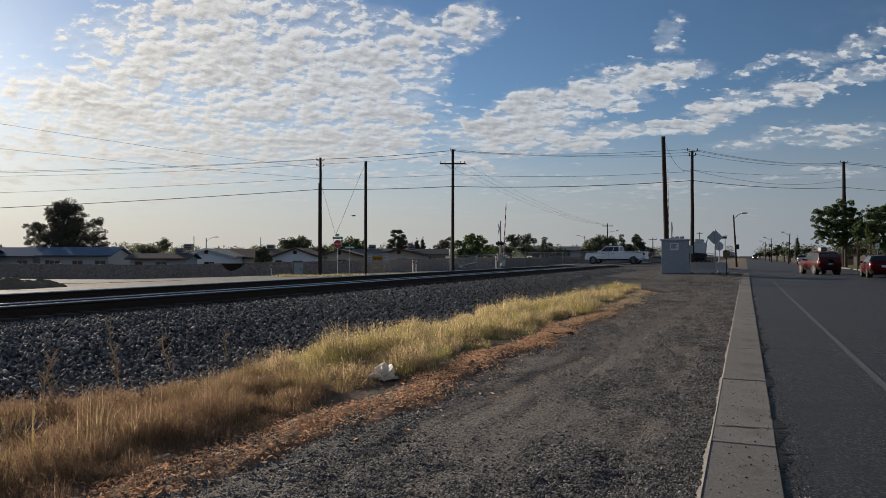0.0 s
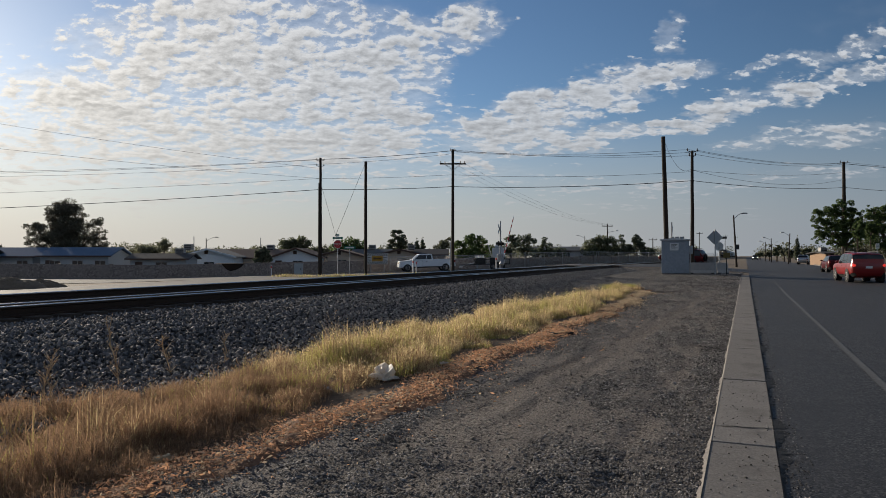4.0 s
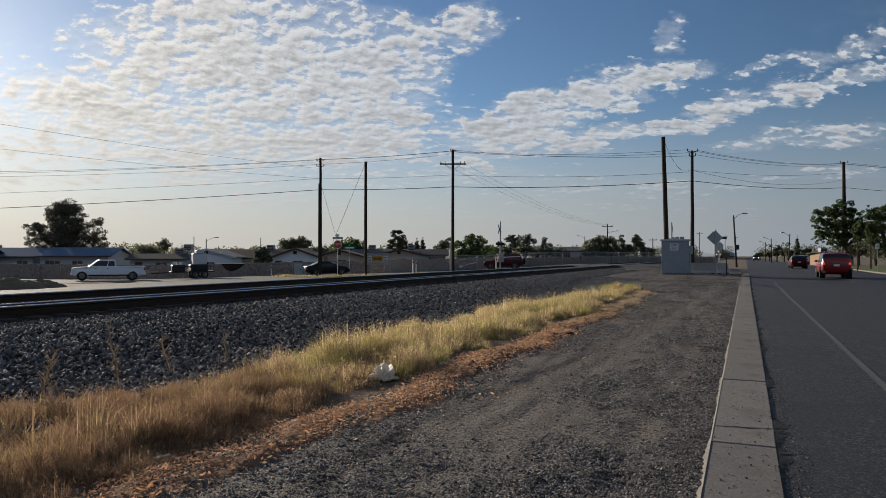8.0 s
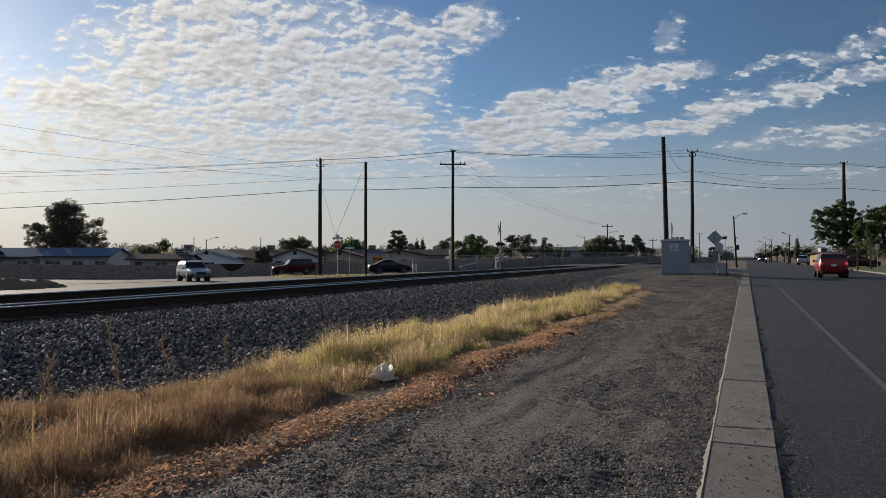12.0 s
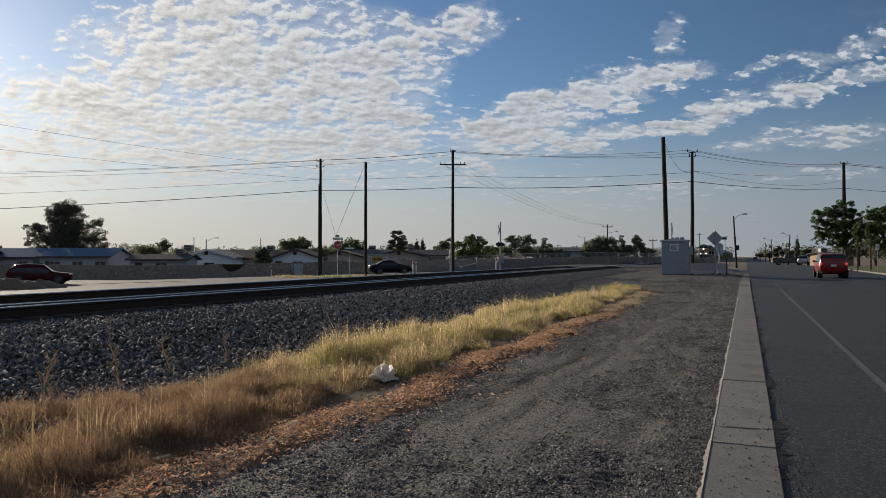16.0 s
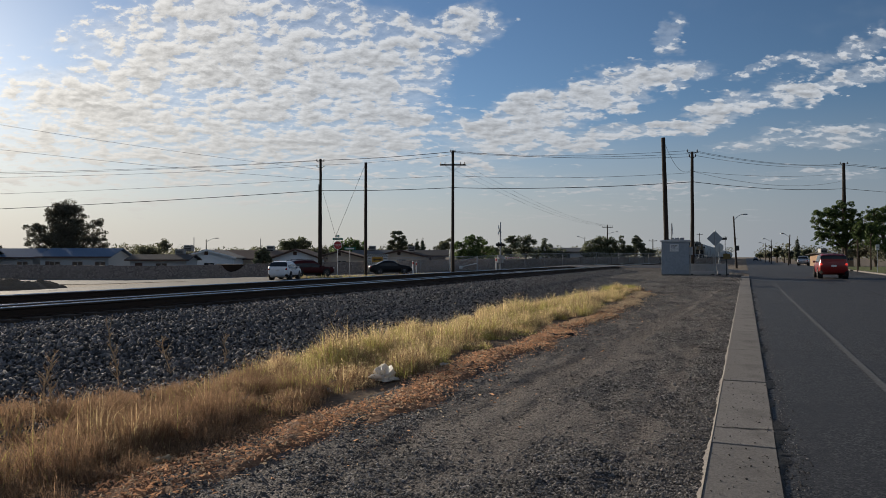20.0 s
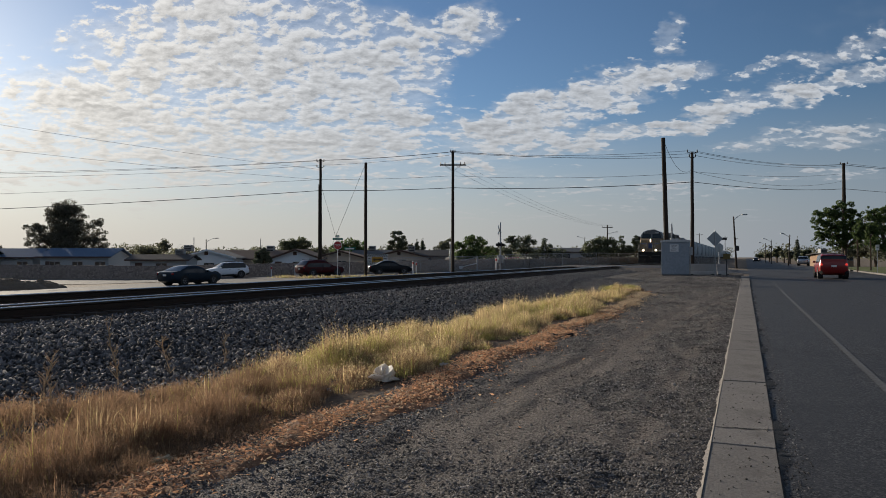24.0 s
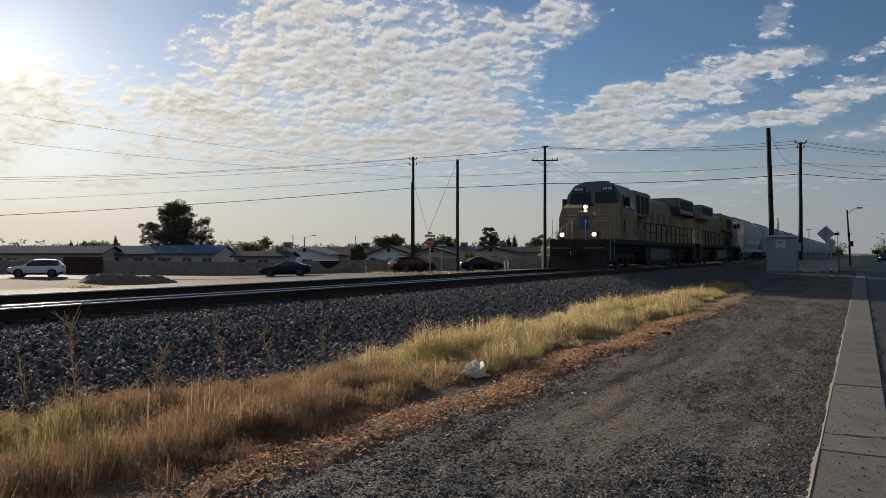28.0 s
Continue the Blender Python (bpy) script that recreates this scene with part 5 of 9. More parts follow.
def parked(src, x, y, heading, label):
    ob = copy_thing(src, pose(x, y, h1(x, y) + 0.03, 0, 0, heading))
    return tagged(ob, label)

# ---------------------------------------------------------------- train (x forward, z = 0 on the rail head, x = 0 at the front coupler)
P_LOCO = surf("locomotive yellow paint", (0.28, 0.205, 0.122), (0.21, 0.155, 0.097), 0.9, 9, 0.75, c3=(0.13, 0.112, 0.09), patch=0.25, stretch=(1.0, 1.0, 0.45), bump=0.15)
P_GREY = surf("locomotive grey paint", (0.13, 0.135, 0.14), (0.095, 0.10, 0.105), 0.8, 8, 0.5)
P_TANK = surf("dark grey tank paint", (0.08, 0.082, 0.084), (0.06, 0.06, 0.062), 1, 9, 0.7)
P_UNDER = surf("sooty underframe", (0.028, 0.026, 0.024), (0.018, 0.017, 0.016), 1.5, 12, 0.8)
P_HOPPER = surf("pale grey hopper paint", (0.28, 0.33, 0.37), (0.22, 0.26, 0.29), 0.5, 6, 0.6, c3=(0.19, 0.18, 0.17), stretch=(1, 1, 0.35))
P_EMBLEM_B = surf("blue emblem paint", (0.05, 0.08, 0.2), rough=0.5)
P_RAILING = surf("dull grey handrail paint", (0.36, 0.35, 0.33), rough=0.6)
P_EMBLEM_W = surf("pale emblem paint", (0.45, 0.45, 0.45), rough=0.5)


def bogie(parent, xc, axles, gauge=1.5, r=0.53, pitch=1.9, wheels=None):
    """A truck: side frames, bolster, wheels on axles."""
    for sd in (-1, 1):
        bm = bmesh.new()
        half = pitch * (len(axles) - 1) / 2 + 0.5
        box(bm, xc - half, xc + half, sd * 1.0 - 0.08, sd * 1.0 + 0.08, 0.62, 0.92, bevel=0.04)
        for a in axles:
            box(bm, xc + a * pitch - 0.2, xc + a * pitch + 0.2, sd * 1.0 - 0.12, sd * 1.0 + 0.12, 0.35, 0.75, bevel=0.05)
        for a, b in zip(axles[:-1], axles[1:]):
            m = xc + (a + b) / 2 * pitch
            box(bm, m - 0.28, m + 0.28, sd * 1.0 - 0.1, sd * 1.0 + 0.1, 0.45, 0.7, bevel=0.04)
        part("side_frame", bm, P_UNDER, parent)
    for a in axles:
        for sd in (-1, 1):
            bm = wheel_mesh(r, 0.14)
            c = bm.verts.new((0, 0, 0))
            bm.faces.ensure_lookup_table()
            wh = part("wheel", bm, M_DARKSTEEL, parent, shade=True)
            wh.location = (xc + a * pitch, sd * 0.76, r)
            bm = bmesh.new()
            tube(bm, (0, -0.05, 0), (0, 0.05, 0), r * 0.63, r * 0.63, 18)
            part("wheel_disc", bm, M_DARKSTEEL, wh)
            if wheels is not None:
                wheels.append(wh)
        tube_part("axle", (xc + a * pitch, -0.76, r), (xc + a * pitch, 0.76, r), 0.09, P_UNDER, parent, seg=8)


def build_loco():
    lo = thing("locomotive", Matrix(), "yellow and grey freight diesel locomotive with lit headlights", "locomotive", "train")
    wheels = []
    # frame, walkways, tank
    bm = bmesh.new()
    box(bm, -21.6, -0.9, -1.5, 1.5, 1.32, 1.58, bevel=0.03)
    box(bm, -21.2, -1.2, -1.1, 1.1, 0.95, 1.33)
    part("frame", bm, P_UNDER, lo)
    bm = bmesh.new()
    prism(bm, [(-14.6, 0.42), (-14.3, 0.25), (-8.3, 0.25), (-8.0, 0.42), (-8.0, 1.3), (-14.6, 1.3)], -1.42, 1.42, bevel=0.08)
    part("fuel_tank", bm, P_UNDER, lo, "dark fuel tank")
    box_part("tank_panel", (-13.6, -9.0, 1.40, 1.47, 0.5, 1.15), P_TANK, lo)
    box_part("tank_panel", (-13.6, -9.0, -1.47, -1.40, 0.5, 1.15), P_TANK, lo)
    bogie(lo, -4.6, (-1, 0, 1), wheels=wheels)
    bogie(lo, -17.6, (-1, 0, 1), wheels=wheels)
    # pilots, plough, coupler, steps
    for x0, sg in ((0.0, 1), (-22.5, -1)):
        bm = bmesh.new()
        box(bm, x0 - sg * 1.15, x0 - sg * 0.75, -1.5, 1.5, 0.35, 1.56, bevel=0.04)
        part("pilot", bm, P_UNDER, lo, "black pilot plate")
        bm = bmesh.new()
        prism(bm, [(x0 - sg * 0.76, 0.12), (x0 - sg * 0.42, 0.12), (x0 - sg * 0.70, 0.72), (x0 - sg * 0.76, 0.72)], -1.45, 1.45)
        part("plough", bm, P_UNDER, lo)
        bm = bmesh.new()
        box(bm, x0 - sg * 0.8, x0 - sg * 0.02, -0.14, 0.14, 0.72, 1.0, bevel=0.04)
        part("coupler", bm, P_UNDER, lo)
        for sd in (-1, 1):
            for k in range(4):
                box_part("step", (min(x0 - sg * 1.2, x0 - sg * 1.75), max(x0 - sg * 1.2, x0 - sg * 1.75), sd * 1.28, sd * 1.54, 0.38 + 0.3 * k, 0.42 + 0.3 * k), P_UNDER, lo)
            tube_part("handrail", (x0 - sg * 1.15, sd * 1.5, 0.5), (x0 - sg * 1.15, sd * 1.5, 2.55), 0.016, P_RAILING, lo, seg=6)
            tube_part("handrail", (x0 - sg * 1.8, sd * 1.5, 0.5), (x0 - sg * 1.8, sd * 1.5, 2.55), 0.016, P_RAILING, lo, seg=6)
            tube_part("handrail", (x0 - sg * 0.85, sd * 0.35, 2.5), (x0 - sg * 0.85, sd * 1.45, 1.75), 0.016, P_RAILING, lo, seg=6)
            tube_part("handrail", (x0 - sg * 0.85, sd * 0.35, 1.5), (x0 - sg * 0.85, sd * 0.35, 2.5), 0.016, P_RAILING, lo, seg=6)
    # nose
    bm = bmesh.new()
    nose = [(-1.75, 1.38, 1.58), (-1.75, -1.38, 1.58), (-1.95, 1.28, 3.2), (-1.95, -1.28, 3.2), (-3.2, 1.49, 1.58), (-3.2, -1.49, 1.58), (-3.2, 1.49, 3.5), (-3.2, -1.49, 3.5), (-1.85, 1.4, 2.7), (-1.85, -1.4, 2.7)]
    bmesh.ops.convex_hull(bm, input=[bm.verts.new(p) for p in nose])
    part("nose", bm, P_LOCO, lo)
    bm = bmesh.new()
    box(bm, -1.80, -1.70, -0.42, 0.42, 1.6, 3.0, bevel=0.03)
    part("nose_door", bm, P_LOCO, lo)
    for sd in (-1, 1):
        bm = bmesh.new()
        prism_pts = [(0.30, 2.36), (0.62, 2.36), (1.06, 2.58), (1.30, 2.80), (0.30, 2.80)]
        lo_v = [bm.verts.new((-1.795 - 0.095 * (z - 1.6) / 1.2, sd * y, z)) for y, z in prism_pts]
        hi_v = [bm.verts.new((-1.765 - 0.095 * (z - 1.6) / 1.2, sd * y, z)) for y, z in prism_pts]
        bm.faces.new(lo_v), bm.faces.new(hi_v[::-1])
        for i in range(5):
            bm.faces.new((lo_v[i], lo_v[(i + 1) % 5], hi_v[(i + 1) % 5], hi_v[i]))
        wing = part("emblem", bm, [P_EMBLEM_B], lo, "blue winged emblem panel")
        for k, (y1, z) in enumerate(((1.30, 2.77), (1.12, 2.63), (0.94, 2.50), (0.70, 2.37))):
            x = -1.757 - 0.095 * (z - 1.6) / 1.2
            box_part("emblem_bar", (x - 0.02, x, min(sd * 0.28, sd * y1), max(sd * 0.28, sd * y1), z, z + 0.035), P_EMBLEM_W, wing, "pale emblem bar")
    box_part("emblem", (-1.705, -1.695, -0.26, 0.26, 2.05, 2.75), P_EMBLEM_B, lo, "blue shield emblem")
    # cab
    outline = [(-1.50, 1.58), (1.50, 1.58), (1.52, 3.0), (1.42, 3.95), (1.05, 4.42), (0.5, 4.62), (-0.5, 4.62), (-1.05, 4.42), (-1.42, 3.95), (-1.52, 3.0)]
    bm = bmesh.new()
    a = [bm.verts.new((-3.0 - 0.18 * (z - 1.58) / 3.0, y, z)) for y, z in outline]
    b = [bm.verts.new((-5.9, y, z)) for y, z in outline]
    n = len(a)
    bm.faces.new(a), bm.faces.new(b[::-1])
    for i in range(n):
        bm.faces.new((a[i], b[i], b[(i + 1) % n], a[(i + 1) % n]))
    bm.normal_update()
    for f in bm.faces:
        f.material_index = 1 if f.calc_center_median().z > 3.3 or abs(f.normal.x) > 0.8 else 0
    cab = part("cab", bm, [P_LOCO, P_GREY], lo)
    bm = bmesh.new()
    box(bm, -3.22, -3.06, -1.40, 1.40, 3.42, 4.38)
    for v in bm.verts:
        if v.co.z > 4:
            v.co.y *= 0.72
            v.co.x -= 0.05
    part("cab_front", bm, P_GREY, cab, "dark grey cab front above the nose")
    for sd in (-1, 1):
        bm = bmesh.new()
        quad_on(bm, (-3.04, sd * 0.12, 3.48), (-3.04, sd * 1.30, 3.48), (-3.09, sd * 1.15, 4.05), (-3.09, sd * 0.12, 4.05), 0.012 * sd)
        part("windscreen", bm, M_GLASS, cab, "dark cab windscreen")
        for x0, x1 in ((-4.3, -3.55), (-5.3, -4.5)):
            bm = bmesh.new()
            quad_on(bm, (x0, sd * 1.515, 3.2), (x1, sd * 1.515, 3.2), (x1, sd * 1.44, 3.9), (x0, sd * 1.44, 3.9), -0.02 * sd)
            part("cab_window", bm, M_GLASS, cab, "dark cab side window")
        box_part("number_board", (-3.12, -3.02, sd * 0.78 - 0.32, sd * 0.78 + 0.32, 4.12, 4.32), M_BLACK, cab, "black number board")
        bm = bmesh.new()
        for k in range(4):
            box(bm, -3.02, -3.005, sd * 0.78 - 0.25 + 0.13 * k, sd * 0.78 - 0.16 + 0.13 * k, 4.15, 4.29)
        part("number_bars", bm, M_WHITE_BAR, cab)
        bm = bmesh.new()
        box(bm, -5.0, -3.6, sd * 1.5, sd * 1.56, 1.7, 2.9)
        part("cab_door", bm, P_LOCO, cab)
        box_part("door_window", (-3.75, -3.35, sd * 1.5 - 0.03, sd * 1.5 + 0.05, 1.95, 2.6), M_BLACK, cab)
        bm = bmesh.new()
        box(bm, -3.5, -3.35, sd * 1.55, sd * 1.78, 3.3, 3.75, bevel=0.02)
        part("mirror", bm, M_BLACK, cab)
    # lamps
    for z in (2.98, 3.22):
        bm = bmesh.new()
        tube(bm, (-1.95, 0, z), (-1.83, 0, z), 0.07, 0.07, 14)
        part("headlight", bm, M_LAMP, lo, "lit round headlight")
    box_part("headlight_box", (-2.4, -1.86, -0.2, 0.2, 2.8, 3.42), M_BLACK, lo)
    for sd in (-1, 1):
        bm = bmesh.new()
        tube(bm, (-0.95, sd * 0.82, 1.80), (-0.72, sd * 0.82, 1.80), 0.075, 0.075, 14)
        part("ditch_light", bm, M_LAMP, lo, "lit ditch light")
        box_part("ditch_light_box", (-1.1, -0.76, sd * 0.82 - 0.14, sd * 0.82 + 0.14, 1.57, 1.95), M_BLACK, lo)
    # side details of the cab: grab irons, stencilled panel, lower box
    for sd in (-1, 1):
        for x in (-3.3, -5.15):
            tube_part("grab_iron", (x, sd * 1.60, 1.75), (x, sd * 1.60, 3.1), 0.016, P_RAILING, cab, seg=6)
        box_part("cab_panel", (-5.8, -5.25, sd * 1.5 - 0.03, sd * 1.5 + 0.035, 1.75, 2.7), P_TANK, cab)
        box_part("battery_box", (-7.8, -5.9, sd * 1.48 - 0.2, sd * 1.48 + 0.02, 1.58, 2.15), P_TANK, lo)
        for k in range(5):
            tube_part("front_post", (-0.88, sd * (0.35 + 0.28 * k), 1.5), (-0.88, sd * (0.35 + 0.28 * k), 2.5 - 0.19 * k), 0.014, P_RAILING, lo, seg=6)
        box_part("uncoupling_lever", (-0.74, -0.70, min(sd * 0.3, sd * 1.35), max(sd * 0.3, sd * 1.35), 1.12, 1.15), P_RAILING, lo)
        tube_part("air_hose", (-0.72, sd * 0.45, 0.95), (-0.5, sd * 0.52, 0.45), 0.03, M_BLACK, lo, seg=6)
    # long hood
    bm = bmesh.new()
    hood_outline = [(-0.95, 1.58), (0.95, 1.58), (0.95, 3.95), (0.7, 4.25), (-0.7, 4.25), (-0.95, 3.95)]
    a = [bm.verts.new((-5.9, y, z)) for y, z in hood_outline]
    b = [bm.verts.new((-20.9, y, z)) for y, z in hood_outline]
    n = len(a)
    bm.faces.new(a), bm.faces.new(b[::-1])
    for i in range(n):
        bm.faces.new((a[i], b[i], b[(i + 1) % n], a[(i + 1) % n]))
    for f in bm.faces:
        f.material_index = 1 if f.calc_center_median().z > 4.0 else 0
    hood = part("long_hood", bm, [P_LOCO, P_GREY], lo)
    bm = bmesh.new()
    box(bm, -9.0, -5.9, -1.40, 1.40, 2.9, 4.32, bevel=0.10)
    part("blower_housing", bm, P_LOCO, hood)
    for sd in (-1, 1):
        for k in range(3):
            box_part("intake", (-6.85 - 0.95 * k, -6.1 - 0.95 * k, sd * 1.40 - 0.03, sd * 1.40 + 0.012, 3.05, 4.05), M_BLACK, hood, "black air intake screen")
            bm = bmesh.new()
            for q in range(9):
                box(bm, -6.85 - 0.95 * k, -6.1 - 0.95 * k, sd * 1.40, sd * 1.40 + sd * 0.025, 3.1 + 0.105 * q, 3.112 + 0.105 * q)
            part("louvre", bm, P_UNDER, hood)
        for k in range(5):
            box_part("hood_vent", (-10.0 - 1.56 * k, -9.45 - 1.56 * k, sd * 0.97 - 0.01, sd * 0.97 + 0.012, 2.7, 3.35), P_TANK, hood, "dark hood door vent")
            box_part("door_latch", (-9.3 - 1.56 * k, -9.24 - 1.56 * k, sd * 0.98 - 0.01, sd * 0.98 + 0.02, 2.3, 2.5), M_DARKSTEEL, hood)
        for k in range(11):
            bm = bmesh.new()
            box(bm, -9.9 - 0.78 * k, -9.2 - 0.78 * k, sd * 0.95 - 0.02, sd * 0.95 + 0.02, 1.75, 3.5)
            part("hood_door", bm, P_LOCO, hood)
    bm = bmesh.new()
    prism(bm, [(-20.9, 3.55), (-16.6, 3.55), (-16.2, 4.0), (-16.2, 4.6), (-20.9, 4.6)], -1.52, 1.52, bevel=0.05)
    part("radiator", bm, P_GREY, hood, "wide overhanging grey radiator")
    for sd in (-1, 1):
        box_part("radiator_grille", (-20.6, -16.6, sd * 1.52 - 0.02, sd * 1.52 + 0.02, 3.85, 4.45), M_BLACK, hood)
    bm = bmesh.new()
    box(bm, -12.4, -10.2, -0.6, 0.6, 4.2, 4.5, bevel=0.05)
    part("exhaust", bm, P_GREY, hood)
    bm = bmesh.new()
    box(bm, -4.9, -4.3, -0.35, 0.35, 4.6, 4.74, bevel=0.03)
    part("roof_unit", bm, P_GREY, cab)
    # walkway rails
    for sd in (-1, 1):
        for k in range(12):
            x = -6.4 - 1.28 * k
            tube_part("stanchion", (x, sd * 1.47, 1.55), (x, sd * 1.47, 2.6), 0.03, P_UNDER, lo, seg=6)
        tube_part("handrail", (-20.8, sd * 1.47, 2.6), (-6.0, sd * 1.47, 2.6), 0.03, P_UNDER, lo, seg=6)
        tube_part("handrail", (-20.8, sd * 1.47, 2.1), (-6.0, sd * 1.47, 2.1), 0.02, P_UNDER, lo, seg=6)
    return lo, wheels


def build_hopper():
    ca = thing("hopper_car", Matrix(), "pale grey covered hopper freight car, weathered", "freight car", "train")
    sec = [(-1.25, 1.1), (-1.52, 1.9), (-1.58, 3.1), (-1.5, 3.9), (-1.1, 4.35), (-0.5, 4.55), (0.5, 4.55), (1.1, 4.35), (1.5, 3.9), (1.58, 3.1), (1.52, 1.9), (1.25, 1.1)]
    bm = bmesh.new()
    rings = []
    for x, cut in ((-1.9, 1), (-3.3, 0), (-6.5, 0), (-10, 0), (-14.7, 0), (-16.1, 1)):
        ring = []
        for y, z in sec:
            zz = max(z, 2.7) if cut else z
            ring.append(bm.verts.new((x, y * (0.97 if cut else 1), zz)))
        rings.append(ring)
    n = len(sec)
    for a, b in zip(rings[:-1], rings[1:]):
        for i in range(n):
            bm.faces.new((a[i], a[(i + 1) % n], b[(i + 1) % n], b[i]))
    bm.faces.new(rings[0]), bm.faces.new(rings[-1][::-1])
    part("body", bm, P_HOPPER, ca)
    for sd in (-1, 1):
        box_part("side_sill", (-17.4, -0.6, sd * 1.45 - 0.06, sd * 1.45 + 0.06, 1.05, 1.3), P_HOPPER, ca)
        for x in (-0.75, -17.25):
            bm = bmesh.new()
            for k in range(8):
                box(bm, x - 0.25, x + 0.25, sd * 1.5 - 0.02, sd * 1.5 + 0.02, 1.2 + 0.38 * k, 1.23 + 0.38 * k)
            box(bm, x - 0.27, x - 0.23, sd * 1.5 - 0.02, sd * 1.5 + 0.02, 1.0, 4.3)
            box(bm, x + 0.23, x + 0.27, sd * 1.5 - 0.02, sd * 1.5 + 0.02, 1.0, 4.3)
            part("ladder", bm, P_HOPPER, ca)
    for k in range(3):
        bm = bmesh.new()
        x = -5.2 - 3.8 * k
        pts = [(x - 1.5, -1.2, 1.4), (x + 1.5, -1.2, 1.4), (x - 1.5, 1.2, 1.4), (x + 1.5, 1.2, 1.4), (x - 0.4, -0.5, 0.45), (x + 0.4, -0.5, 0.45), (x - 0.4, 0.5, 0.45), (x + 0.4, 0.5, 0.45)]
        bmesh.ops.convex_hull(bm, input=[bm.verts.new(p) for p in pts])
        part("discharge_bay", bm, P_HOPPER, ca)
    bm = bmesh.new()
    box(bm, -15.8, -2.2, -0.4, 0.4, 4.56, 4.68)
    part("roof_walk", bm, P_UNDER, ca)
    for x in (-0.9, -17.1):
        bm = bmesh.new()
        box(bm, x - 0.6, x + 0.6, -1.4, 1.4, 1.0, 1.25)
        box(bm, x - (0.9 if x > -5 else -0.9) * 0 - 0.15, x + 0.15, -0.2, 0.2, 0.7, 1.0)
        part("platform", bm, P_UNDER, ca)
    box_part("coupler", (-0.4, 0.0, -0.13, 0.13, 0.72, 0.98), P_UNDER, ca)
    box_part("coupler", (-18.0, -17.6, -0.13, 0.13, 0.72, 0.98), P_UNDER, ca)
    box_part("centre_sill", (-17.6, -0.4, -0.25, 0.25, 0.85, 1.2), P_UNDER, ca)
    bogie(ca, -2.6, (-0.5, 0.5), r=0.46, pitch=1.78)
    bogie(ca, -15.4, (-0.5, 0.5), r=0.46, pitch=1.78)
    return ca


loco, w_loco = build_loco()
loco_rear = copy_thing(loco, Matrix())
tagged(loco_rear, "second yellow and grey diesel locomotive, running backwards")
hoppers = [build_hopper()]
for _ in range(23):
    hoppers.append(copy_thing(hoppers[0], Matrix()))


def train_pose(s, back=False):
    p = sv(s, V_TRACK, RAIL_TOP + 0.015)
    return pose(p.x, p.y, p.z, 0, 0, math.degrees(math.atan2(-D.y, -D.x)) + (180 if back else 0))


def train_motion():
    s0, speed = 494.6, 16.5
    walk(loco, [(0.0, train_pose(s0)), (28.0, train_pose(s0 - 28 * speed))])
    # the driving wheels of the leading engine roll
    step = speed / 0.53 / FPS
    spins = [(k / FPS, Matrix.Rotation(step * k, 4, "Y")) for k in range(28 * FPS + 1)]
    for wh in w_loco:
        walk(wh, [(t, Matrix.Translation(wh.location) @ m) for t, m in spins])
    off = 22.5 + 22.5
    walk(loco_rear, [(0.0, train_pose(s0 + off, True)), (28.0, train_pose(s0 + off - 28 * speed, True))])
    for k, h in enumerate(hoppers):
        o = off + 18.05 * k + 0.05
        walk(h, [(0.0, train_pose(s0 + o)), (28.0, train_pose(s0 + o - 28 * speed))])

# ---------------------------------------------------------------- cabin, barrier, signs, crossing gates
M_CABIN = surf("grey cabin sheet metal", (0.27, 0.30, 0.34), (0.22, 0.25, 0.285), 0.9, 8, 0.45, metal=0.2, c3=(0.20, 0.215, 0.23))
M_CABIN_ROOF = surf("pale cabin roof", (0.52, 0.53, 0.54), (0.42, 0.43, 0.44), 1, 9, 0.5)


